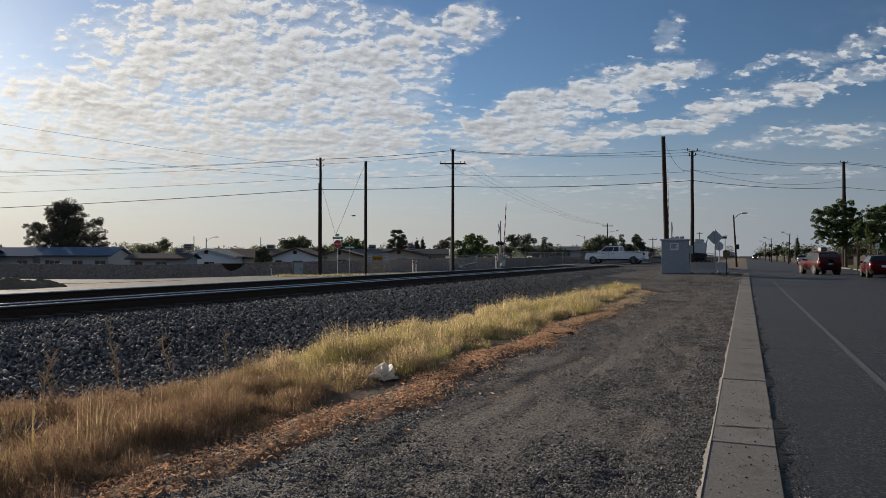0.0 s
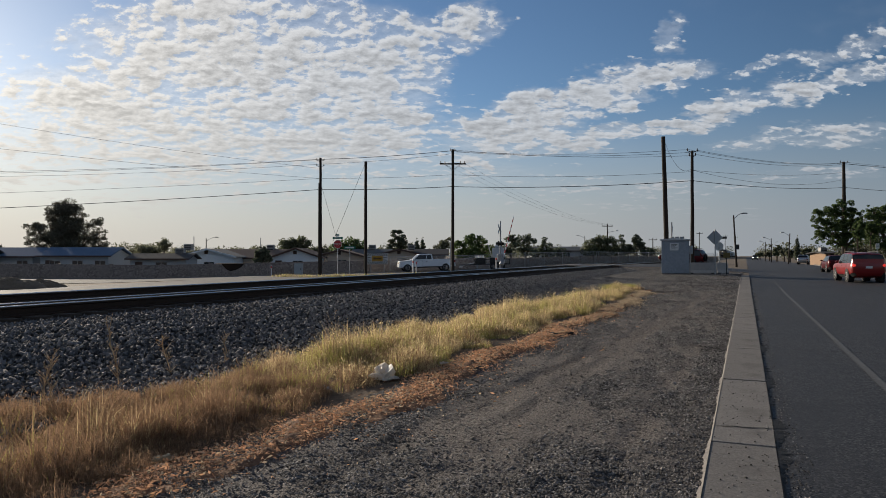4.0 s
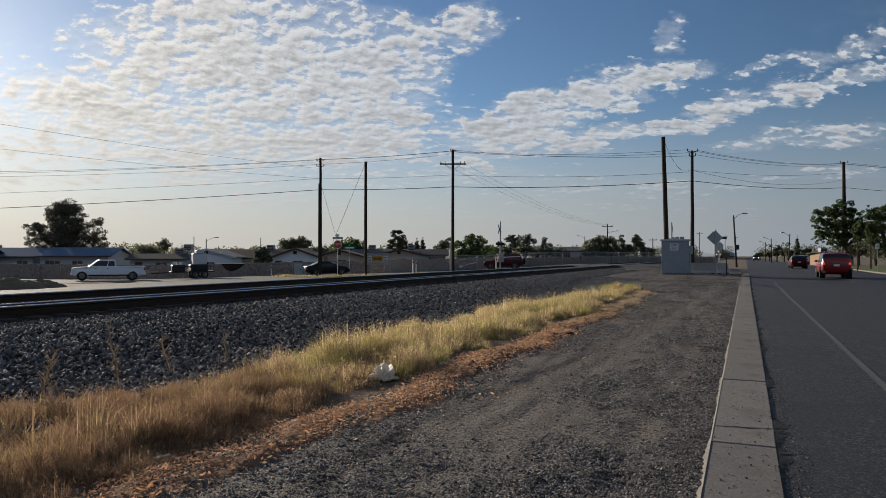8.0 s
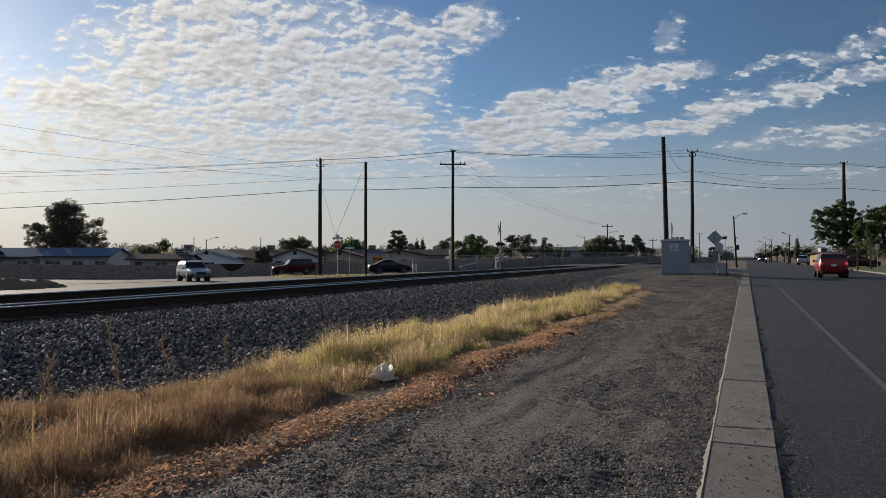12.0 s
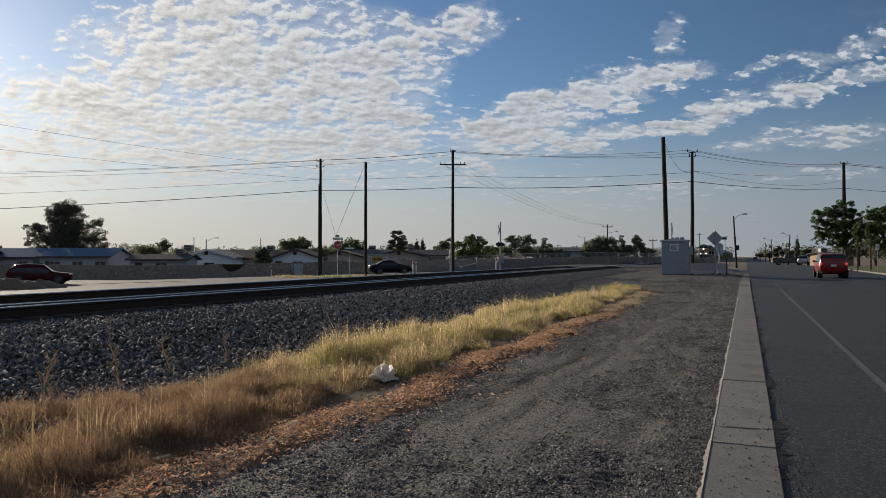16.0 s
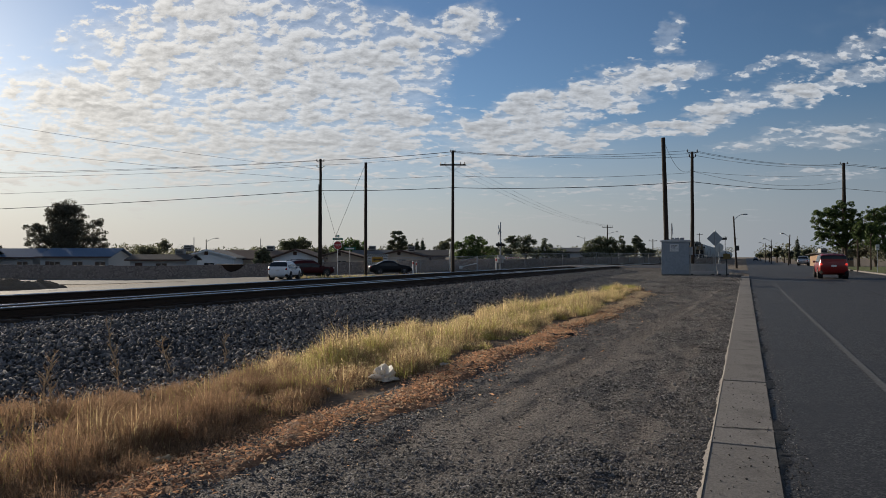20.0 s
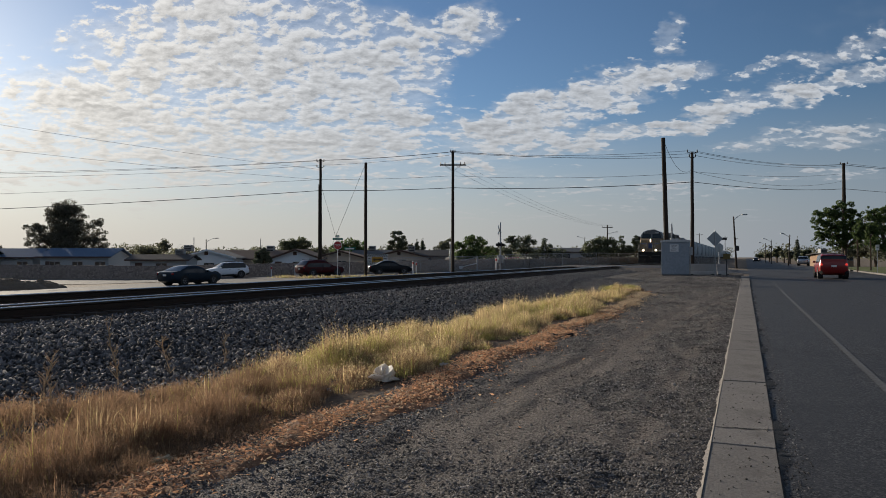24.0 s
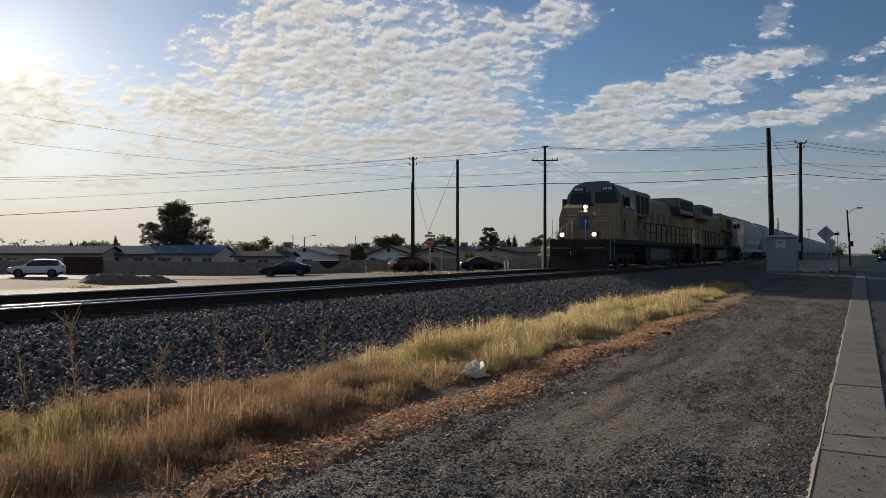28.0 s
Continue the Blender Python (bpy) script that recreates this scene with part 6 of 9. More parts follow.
def build_cabin():
    p = sv(54.6, -4.75)
    z = h1(p.x, p.y)
    ob = thing("signal_cabin", pose(p.x, p.y, z, 0, 0, -17.0), "grey sheet metal railway signal cabin on gravel", "cabin")
    box_part("base", (-0.92, 0.92, -0.8, 1.25, -0.05, 0.10), M_CONCRETE, ob)
    bm = bmesh.new()
    box(bm, -0.95, 0.95, -0.83, 1.3, 0.10, 2.48, bevel=0.015)
    body = part("body", bm, M_CABIN, ob)
    bm = bmesh.new()
    for k in range(5):
        box(bm, -0.93 + 0.465 * k - 0.012, -0.93 + 0.465 * k + 0.012, -0.845, -0.83, 0.14, 2.42)
    part("seam", bm, M_CABIN, body)
    for k in range(7):
        box_part("seam", (-0.962, -0.95, -0.78 + 0.33 * k, -0.755 + 0.33 * k, 0.14, 2.42), M_CABIN, body)
    bm = bmesh.new()
    prism(bm, [(-1.06, 2.48), (1.06, 2.48), (1.06, 2.56), (0, 2.66), (-1.06, 2.56)], -0.95, 1.42)
    part("roof", bm, M_CABIN_ROOF, ob, "pale sheet metal roof")
    for k in range(3):
        bm = bmesh.new()
        tube(bm, (-0.2 + 0.35 * k, 0.3, 2.6), (-0.2 + 0.35 * k, 0.3, 2.78), 0.13, 0.16, 12)
        part("roof_vent", bm, M_STEEL, ob)
    box_part("notice", (-0.38, 0.22, -0.862, -0.845, 1.76, 2.28), M_WHITE_BAR, body, "white notice with small print")
    bm = bmesh.new()
    for k in range(5):
        box(bm, -0.31, 0.14 - 0.07 * (k % 3), -0.868, -0.862, 2.17 - 0.08 * k, 2.2 - 0.08 * k)
    part("notice_print", bm, M_DARKSTEEL, body)
    bm = bmesh.new()
    box(bm, 0.95, 1.2, -0.5, 0.1, 1.5, 2.1, bevel=0.02)
    part("side_box", bm, M_STEEL, ob)
    tube_part("conduit", (1.02, -0.4, 0.05), (1.02, -0.4, 1.5), 0.04, M_STEEL, ob)


build_cabin()


def build_barriers():
    p = sv(57.2, -3.2)
    for k, (dx, w, tone) in enumerate(((0.0, 2.2, 0), (1.65, 0.9, 1))):
        ob = thing("concrete_barrier", pose(p.x + dx, p.y + 0.3 * k - 0.3, h1(p.x + dx, p.y), 0, 0, -6 + 14 * k), "weathered pale concrete road barrier", "barrier", "barriers")
        bm = bmesh.new()
        prism(bm, [(-0.3, 0), (0.3, 0), (0.3, 0.08), (0.15, 0.32), (0.09, 0.86), (-0.09, 0.86), (-0.15, 0.32), (-0.3, 0.08)], -w / 2, w / 2, bevel=0.02)
        bmesh.ops.rotate(bm, verts=bm.verts, matrix=Matrix.Rotation(math.pi / 2, 3, "Z"))
        part("block", bm, surf("pale barrier concrete", (0.38, 0.37, 0.355), (0.28, 0.27, 0.26), 1.2, 30, 0.9, bump=0.3, c3=(0.2, 0.19, 0.18)), ob)
        for sx in (-0.35, 0.35):
            box_part("lifting_slot", (sx * w - 0.12, sx * w + 0.12, -0.31, -0.27, 0.02, 0.10), M_BLACK, ob)


build_barriers()
M_SIGNBACK = surf("bare aluminium sign back", (0.33, 0.35, 0.36), (0.27, 0.29, 0.30), 3, 20, 0.45, metal=0.5)


def disc(bm, n, r, y0, y1, cz, turn):
    a = [bm.verts.new((r * math.cos(turn + 6.28318 * k / n), y0, cz + r * math.sin(turn + 6.28318 * k / n))) for k in range(n)]
    b = [bm.verts.new((v.co.x, y1, v.co.z)) for v in a]
    bm.faces.new(a), bm.faces.new(b[::-1])
    for i in range(n):
        bm.faces.new((a[i], b[i], b[(i + 1) % n], a[(i + 1) % n]))


def words(text, size, mat, m, parent, name="lettering"):
    cu = bpy.data.curves.new(name, "FONT")
    cu.body, cu.size, cu.align_x, cu.align_y, cu.extrude = text, size, "CENTER", "CENTER", 0.004
    tmp = new(name, cu)
    me = bpy.data.meshes.new_from_object(tmp.evaluated_get(bpy.context.evaluated_depsgraph_get()))
    bpy.data.objects.remove(tmp)
    me.materials.clear()
    me.materials.append(mat)
    ob = new(name, me)
    ob.parent, ob.matrix_basis = parent, m
    return ob


def on_post(name, x, y, hgt, label, r=0.035, mat=None, turn=0.0, category="sign"):
    ob = thing(name, pose(x, y, h1(x, y), 0, 0, turn), label, category, "signs")
    tube_part("post", (0, 0, -0.1), (0, 0, hgt), r, mat or M_STEEL, ob, seg=8)
    return ob


s1 = on_post("warning_sign", 0.3838 * 50.5, 50.5, 3.25, "bare back of a diamond warning sign on a steel post", 0.04, turn=-6)
bm = bmesh.new()
disc(bm, 4, 0.56, 0.045, 0.06, 2.68, 0)
part("plate", bm, M_SIGNBACK, s1)
s2 = on_post("stop_sign", 0.3895 * 62, 62, 2.9, "bare back of an octagonal stop sign with a street name blade", 0.035, turn=-6)
bm = bmesh.new()
disc(bm, 8, 0.40, 0.04, 0.055, 2.12, 0.3927)
part("plate", bm, surf("weathered sign back", (0.46, 0.48, 0.48), (0.38, 0.4, 0.4), 3, 20, 0.6), s2)
box_part("name_blade", (0.05, 0.65, -0.02, 0.02, 2.78, 2.98), M_DARKSTEEL, s2, "dark street name blade")
s3 = on_post("object_marker", 0.3997 * 50, 50, 1.65, "small yellow marker sign on a dark post", 0.035, M_DARKSTEEL, -4)
box_part("plate", (-0.24, 0.24, -0.06, -0.035, 1.24, 1.6), surf("yellow sign sheeting", (0.13, 0.09, 0.015), rough=0.6), s3)

# the stop sign behind the tracks
s4 = on_post("stop_sign", -9.65, 65.0, 3.7, "red stop sign below green street name blades", 0.03, M_WHITE_BAR)
bm = bmesh.new()
disc(bm, 8, 0.41, -0.06, -0.045, 2.97, 0.3927)
part("rim", bm, M_WHITE_BAR, s4)
bm = bmesh.new()
disc(bm, 8, 0.375, -0.07, -0.06, 2.97, 0.3927)
part("plate", bm, M_RED, s4)
words("STOP", 0.28, M_WHITE_BAR, Matrix.Translation((0, -0.076, 2.97)) @ Matrix.Rotation(math.pi / 2, 4, "X"), s4)
M_GREEN = surf("green sign sheeting", (0.01, 0.16, 0.09), rough=0.5)
for k, (z, w) in enumerate(((3.45, 0.92), (3.69, 0.3))):
    bl = box_part("name_blade", (-w / 2, w / 2, -0.045, -0.02, z, z + 0.2), M_GREEN, s4, "green street name blade")
    box_part("name_bar", (-w * 0.36, w * 0.36, -0.052, -0.045, z + 0.06, z + 0.14), M_WHITE_BAR, bl)
s5 = on_post("street_sign", -0.1315 * 74, 74, 3.1, "green street name sign on a steel post", 0.035)
bl = box_part("name_blade", (-0.6, 0.6, -0.045, -0.02, 2.6, 2.95), M_GREEN, s5, "green street name blade")
box_part("name_bar", (-0.45, 0.45, -0.052, -0.045, 2.7, 2.85), M_WHITE_BAR, bl)


def build_arrow_board():
    x, y = -0.0925 * 79.3, 79.3
    ob = thing("arrow_board", pose(x, y, h1(x, y) + 0.18), "yellow double arrow board framed by black and white chevrons", "sign", "signs")
    for sx in (-0.75, 0.75):
        tube_part("post", (sx, 0.05, -0.3), (sx, 0.05, 1.9), 0.05, M_STEEL, ob, seg=8)
    box_part("panel", (-1.15, 1.15, -0.04, 0.0, 0.75, 2.0), M_WHITE_BAR, ob, "white backing panel")
    for k in range(9):
        for zc, sg in ((1.84, 1), (0.91, -1)):
            bm = bmesh.new()
            xx = -1.0 + 0.25 * k
            d = 0.1 if xx < 0 else -0.1
            prism(bm, [(xx - 0.06 - d * sg, zc - 0.16), (xx + 0.06 - d * sg, zc - 0.16), (xx + 0.06 + d * sg, zc + 0.16), (xx - 0.06 + d * sg, zc + 0.16)], -0.055, -0.04)
            part("stripe", bm, M_BLACK, ob)
    box_part("arrow_field", (-0.62, 0.62, -0.062, -0.04, 1.08, 1.68), surf("amber sign sheeting", (0.55, 0.27, 0.02), rough=0.5), ob, "amber field")
    bm = bmesh.new()
    prism(bm, [(-0.5, 1.38), (-0.25, 1.58), (-0.25, 1.44), (0.25, 1.44), (0.25, 1.58), (0.5, 1.38), (0.25, 1.18), (0.25, 1.32), (-0.25, 1.32), (-0.25, 1.18)], -0.075, -0.062)
    part("arrow", bm, M_BLACK, ob)
    for sx in (-0.88, 0.88):
        for k in range(2):
            bm = bmesh.new()
            prism(bm, [(sx - 0.2, 1.2 + 0.28 * k), (sx + 0.2, 1.12 + 0.28 * k), (sx + 0.2, 1.22 + 0.28 * k), (sx - 0.2, 1.3 + 0.28 * k)], -0.055, -0.04)
            part("stripe", bm, M_BLACK, ob)


build_arrow_board()


def gate(x, y, mast_h, arm_len, face, label):
    """A crossing signal: mast, lamps, mechanism and a striped arm that turns about its pivot. face: the turn of its front."""
    z = h1(x, y)
    ob = thing("crossing_gate", pose(x, y, z, 0, 0, face), label, "crossing gate", "crossing gates")
    tube_part("mast", (0, 0, 0), (0, 0, mast_h), 0.07, M_STEEL, ob, seg=10)
    bm = bmesh.new()
    box(bm, -0.25, 0.25, -0.25, 0.25, 1.0, 1.75, bevel=0.03)
    part("mechanism", bm, M_STEEL, ob, "grey gate mechanism box")
    for sx in (-1, 1):
        bm = bmesh.new()
        tube(bm, (0.38 * sx, -0.08, 2.75), (0.38 * sx, -0.02, 2.75), 0.26, 0.26, 16)
        tube(bm, (0.38 * sx, -0.28, 2.75), (0.38 * sx, 0.25, 2.75), 0.13, 0.13, 12)
        part("flasher", bm, M_BLACK, ob, "black signal lamp with backing disc")
        tube_part("bracket", (0, 0, 2.75), (0.38 * sx, 0, 2.75), 0.03, M_STEEL, ob, seg=6)
        for k in range(2):
            bm = bmesh.new()
            box(bm, -0.6, 0.6, -0.1 - 0.02 * k, -0.08 - 0.02 * k, -0.09, 0.09)
            bmesh.ops.rotate(bm, verts=bm.verts, matrix=Matrix.Rotation(sx * 0.79, 3, "Y"))
            bmesh.ops.translate(bm, verts=bm.verts, vec=(0, 0, mast_h - 0.75))
            part("crossbuck", bm, M_WHITE_BAR, ob, "white crossbuck board")
            break
    for k in range(4):
        tube_part("rung", (-0.2, 0.05, 2.9 + 0.35 * k), (0.2, 0.05, 2.9 + 0.35 * k), 0.015, M_STEEL, ob, seg=6)
    bm = bmesh.new()
    tube(bm, (0, 0, 0.0), (0, 0, arm_len), 0.06, 0.03, 8)
    arm = part("arm", bm, M_WHITE_BAR, ob, "white and red striped gate arm")
    for k in range(int(arm_len / 0.8)):
        tube_part("stripe", (0, 0, 0.5 + 0.8 * k), (0, 0, 0.9 + 0.8 * k), 0.066 - 0.003 * k, M_RED, arm, 0.064 - 0.003 * k, 8)
    bm = bmesh.new()
    box(bm, -0.12, 0.12, -0.2, 0.2, -0.9, -0.3, bevel=0.03)
    part("counterweight", bm, M_STEEL, arm)
    return ob, arm


# arms fall along the tracks, across the lane they guard
far_gate, far_arm = gate(5.5, 68.0, 4.9, 5.3, -113.1, "railway crossing signal behind the tracks with a falling arm")
near_gate, near_arm = gate(24.9, 77.2, 4.6, 9.2, 66.9, "railway crossing signal beside the cabin with a falling arm")


def gate_motion():
    piv = Matrix.Translation((0.0, 0.32, 1.45))
    far_rows = [(0, 9), (1.5, 10), (2.2, 11), (3.0, 17), (3.5, 27), (4.5, 50), (5.5, 70), (6.3, 86), (7.0, 89), (28, 89)]
    walk(far_arm, [(t, piv @ Matrix.Rotation(-radians(a), 4, "Y")) for t, a in far_rows])
    piv2 = Matrix.Translation((0.0, 0.32, 1.45))
    near_rows = [(0, 4), (2.0, 4), (3.0, 10), (3.5, 20), (4.5, 46), (5.5, 70), (6.3, 86), (7.0, 89), (28, 89)]
    walk(near_arm, [(t, piv2 @ Matrix.Rotation(-radians(a), 4, "Y")) for t, a in near_rows])


def post_pair():
    for px, d, h in ((-0.0422, 70, 1.35), (-0.0375, 70, 1.25), (-0.242, 74, 1.1), (0.075, 69, 1.5)):
        x = px * d
        ob = on_post("marker_post", x, d, h, "white marker post with a red cap", 0.06, M_WHITE_BAR, category="post")
        bm = bmesh.new()
        tube(bm, (0, 0, h - 0.3), (0, 0, h - 0.08), 0.066, 0.066, 8)
        part("band", bm, M_RED, ob)


post_pair()
on_post("marker_post", 0.0104 * 66, 66, 2.95, "thin bare steel post beside the utility pole", 0.045, M_STEEL, category="post")


def build_cabinet():
    x, y = -0.2035 * 75.6, 75.6
    ob = thing("utility_cabinet", pose(x, y, h1(x, y)), "pale grey roadside utility cabinet before the wall", "cabinet")
    bm = bmesh.new()
    box(bm, -0.42, 0.42, -0.3, 0.3, 0.0, 1.2, bevel=0.03)
    part("body", bm, surf("pale cabinet paint", (0.42, 0.45, 0.46), rough=0.5), ob)
    bm = bmesh.new()
    box(bm, -0.38, 0.38, -0.32, -0.3, 0.08, 1.12)
    d = part("door", bm, surf("pale cabinet paint", (0.42, 0.45, 0.46)), ob)
    box_part("handle", (0.25, 0.3, -0.35, -0.32, 0.55, 0.7), M_DARKSTEEL, d)
    box_part("lid", (-0.46, 0.46, -0.35, 0.34, 1.2, 1.25), M_STEEL, ob)


build_cabinet()


def guardrail():
    ob = thing("guardrail", Matrix(), "galvanised steel guardrail along the far street", "guardrail")
    a, b = Vector((-13.6, 81.0, 0)), Vector((4.0, 86.0, 0))
    n = 9
    d = (b - a).normalized()
    for k in range(n):
        p = a.lerp(b, k / (n - 1))
        z = h1(p.x, p.y)
        box_part("post", (p.x - 0.07, p.x + 0.07, p.y + 0.02, p.y + 0.16, z - 0.1, z + 0.72), M_POLE, ob)
    bm = bmesh.new()
    m = Matrix.Translation((a + b) / 2) @ Matrix.Rotation(math.atan2(d.y, d.x), 4, "Z")
    L = (b - a).length
    prof = [(0.0, 0.40), (0.05, 0.46), (0.0, 0.53), (0.0, 0.57), (0.05, 0.64), (0.0, 0.70)]
    za, zb = h1(a.x, a.y), h1(b.x, b.y)
    va = [bm.verts.new(Vector((a.x, a.y, za + z)) + Vector((0, -y, 0))) for y, z in prof]
    vb = [bm.verts.new(Vector((b.x, b.y, zb + z)) + Vector((0, -y, 0))) for y, z in prof]
    for i in range(len(prof) - 1):
        bm.faces.new((va[i], vb[i], vb[i + 1], va[i + 1]))
    bmesh.ops.solidify(bm, geom=bm.faces[:], thickness=0.012)
    part("beam", bm, M_STEEL, ob)


guardrail()


def swing_barrier():
    x, y = 0.036 * 84, 84
    ob = thing("pipe_gate", pose(x, y, h1(x, y)), "white steel pipe gate at the fence end", "gate")
    tube_part("post", (1.0, 0, 0), (1.0, 0, 1.6), 0.06, M_STEEL, ob)
    tube_part("bar", (-0.9, 0, 0.45), (1.0, 0, 0.9), 0.05, M_WHITE_BAR, ob)
    tube_part("bar", (-0.9, 0, 1.2), (1.0, 0, 1.6), 0.04, M_STEEL, ob)
    box_part("weight", (-1.1, -0.7, -0.1, 0.1, 0.25, 0.6), M_WHITE_BAR, ob)


swing_barrier()


def park_sign(px, d, h):
    ob = on_post("parking_sign", px * d, d, h, "small white parking sign on a thin post by the kerb", 0.03)
    box_part("plate", (-0.16, 0.16, -0.05, -0.03, h - 0.5, h), M_WHITE_BAR, ob)
    box_part("print_bar", (-0.1, 0.1, -0.056, -0.05, h - 0.30, h - 0.20), M_STEEL, ob)


park_sign(0.6125, 63, 2.6)

# ---------------------------------------------------------------- block wall, fence, houses
M_WALL = ground_surf("brown rock wall", ((0.16, 0.13, 0.115), (0.25, 0.205, 0.18), (0.35, 0.295, 0.265)), ((0.25, 0.21, 0.185), (0.20, 0.162, 0.14)), (0.27, 0.225, 0.2), 7.0, bump_depth=0.03)
WALL_LINE = [(-92, 61.5), (-60, 67.0), (-39, 72.0), (-17.4, 77.5), (-5, 82), (7.5, 87)]


def wall_run(name, a, b, h, thick=0.2, notch=None, mat=None, label=""):
    """A wall from a to b on sloping ground; notch: middle, half width and depth of a broken place."""
    a, b = Vector(a), Vector(b)
    L = (b - a).length
    d = (b - a) / L
    n = Vector((-d.y, d.x))
    k = max(2, int(L / 0.5))
    ob = thing(name, Matrix(), label, "wall", kind="structure")
    rng = random.Random(7)
    verts, faces = [], []
    for i in range(k + 1):
        t = i / k * L
        p = a + d * t
        z = h1(p.x, p.y)
        top_ = h
        if notch and abs(t - notch[0]) < notch[1]:
            top_ = h - notch[2] * math.sqrt(max(0, 1 - ((t - notch[0]) / notch[1]) ** 2)) + rng.uniform(-0.08, 0.08)
        for off, zz in ((-thick / 2, -0.3), (-thick / 2, top_), (thick / 2, top_), (thick / 2, -0.3)):
            verts.append((p.x + n.x * off, p.y + n.y * off, z + zz))
    for i in range(k):
        for j in range(4):
            q = i * 4
            faces.append((q + j, q + 4 + j, q + 4 + (j + 1) % 4, q + (j + 1) % 4))
    faces += [(0, 1, 2, 3), (k * 4 + 3, k * 4 + 2, k * 4 + 1, k * 4)]
    sheet("masonry", verts, faces, mat or M_WALL, ob)
    for i in range(0, int(L / 4.9) + 1):
        p = a + d * min(L - 0.2, i * 4.9)
        if notch and abs(i * 4.9 - notch[0]) < notch[1] + 0.3:
            continue
        z = h1(p.x, p.y)
        m = Matrix.Translation((p.x, p.y, z)) @ Matrix.Rotation(math.atan2(d.y, d.x), 4, "Z")
        bm = bmesh.new()
        box(bm, -0.2, 0.2, -0.16, 0.16, -0.2, h + 0.06, m, 0.0)
        part("pilaster", bm, mat or M_WALL, ob)
    return ob


for i, (a, b) in enumerate(zip(WALL_LINE[:-1], WALL_LINE[1:])):
    wall_run("wall_%d" % (i + 1), a, b, 1.38, notch=(16.9, 0.98, 0.8) if i == 2 else None, label="rough brown rock wall along the far street" if i != 2 else "rough brown rock wall with a broken gap in its top")
# a dark lean-to seen through the broken place
leanto = thing("lean_to", pose(-22.6, 77.3, h1(-22.6, 77.3), 0, 0, 14), "dark weathered timber lean-to behind the wall", "shed")
M_DARKWOOD = surf("dark timber", (0.035, 0.025, 0.02), (0.02, 0.015, 0.012), 2, 10, 0.9)
box_part("back", (-2.0, 2.0, 0.0, 0.2, 0, 1.3), M_DARKWOOD, leanto)
box_part("roof", (-2.1, 2.1, -0.1, 1.6, 1.3, 1.36), M_DARKWOOD, leanto)
# dark timber gate in the wall further along
tg = thing("timber_gate", pose(-47.5, 69.6, h1(-47.5, 69.6), 0, 0, 13.4), "dark brown timber gate set before the rock wall", "gate")
for k in range(16):
    box_part("board", (-2.0 + 0.25 * k, -1.77 + 0.25 * k, -0.06, -0.02, 0.05, 1.75), surf("brown gate boards", (0.07, 0.04, 0.03), (0.05, 0.03, 0.022), 2, 9, 0.85, spread=0.2), tg)
for z in (0.4, 1.4):
    box_part("rail", (-2.0, 2.0, -0.02, 0.03, z, z + 0.1), M_DARKWOOD, tg)


def chain_fence(a, b, h, low):
    a, b = Vector(a), Vector(b)
    L = (b - a).length
    d = (b - a) / L
    ob = thing("chain_link_fence", Matrix(), "grey chain-link fence with steel posts above a low wall", "fence")
    n = int(L / 3.0)
    for k in range(n + 1):
        p = a + d * (L * k / n)
        z = h1(p.x, p.y)
        tube_part("post", (p.x, p.y, z - 0.1), (p.x, p.y, z + h), 0.035, M_STEEL, ob, seg=6)
    za, zb = h1(a.x, a.y), h1(b.x, b.y)
    for zz in (h - 0.03,):
        tube_part("top_rail", (a.x, a.y, za + zz), (b.x, b.y, zb + zz), 0.025, M_STEEL, ob, seg=6)
    verts, faces = [], []
    m = int(L / 0.11)
    for k in range(m):      # woven wire, slanting both ways
        for sg in (-1, 1):
            t0 = L * k / m
            t1 = min(max(t0 + sg * 0.5, 0), L)
            p, q = a + d * t0, a + d * t1
            z0, z1 = h1(p.x, p.y) + 0.05, h1(q.x, q.y) + h - 0.04
            i = len(verts)
            verts += [(p.x, p.y, z0), (p.x + d.x * 0.012, p.y + d.y * 0.012, z0), (q.x + d.x * 0.012, q.y + d.y * 0.012, z1), (q.x, q.y, z1)]
            faces.append((i, i + 1, i + 2, i + 3))
    tagged(sheet("mesh", verts, faces, M_STEEL, ob), kind="stuff")
    if low:
        wall_run("low_wall", a + Vector((-d.y, d.x)) * 0.5, b + Vector((-d.y, d.x)) * 0.5, low, 0.2, mat=surf("brown-grey block wall", (0.19, 0.168, 0.15), (0.13, 0.115, 0.103), 0.8, 5, 0.95, bump=0.5), label="pale low block wall behind the fence")


chain_fence((-6, 80.2), (7.5, 86.0), 1.75, 0)
chain_fence((7.5, 86.0), (21, 97), 1.9, 1.25)
chain_fence((21, 97), (50, 128), 1.9, 1.3)

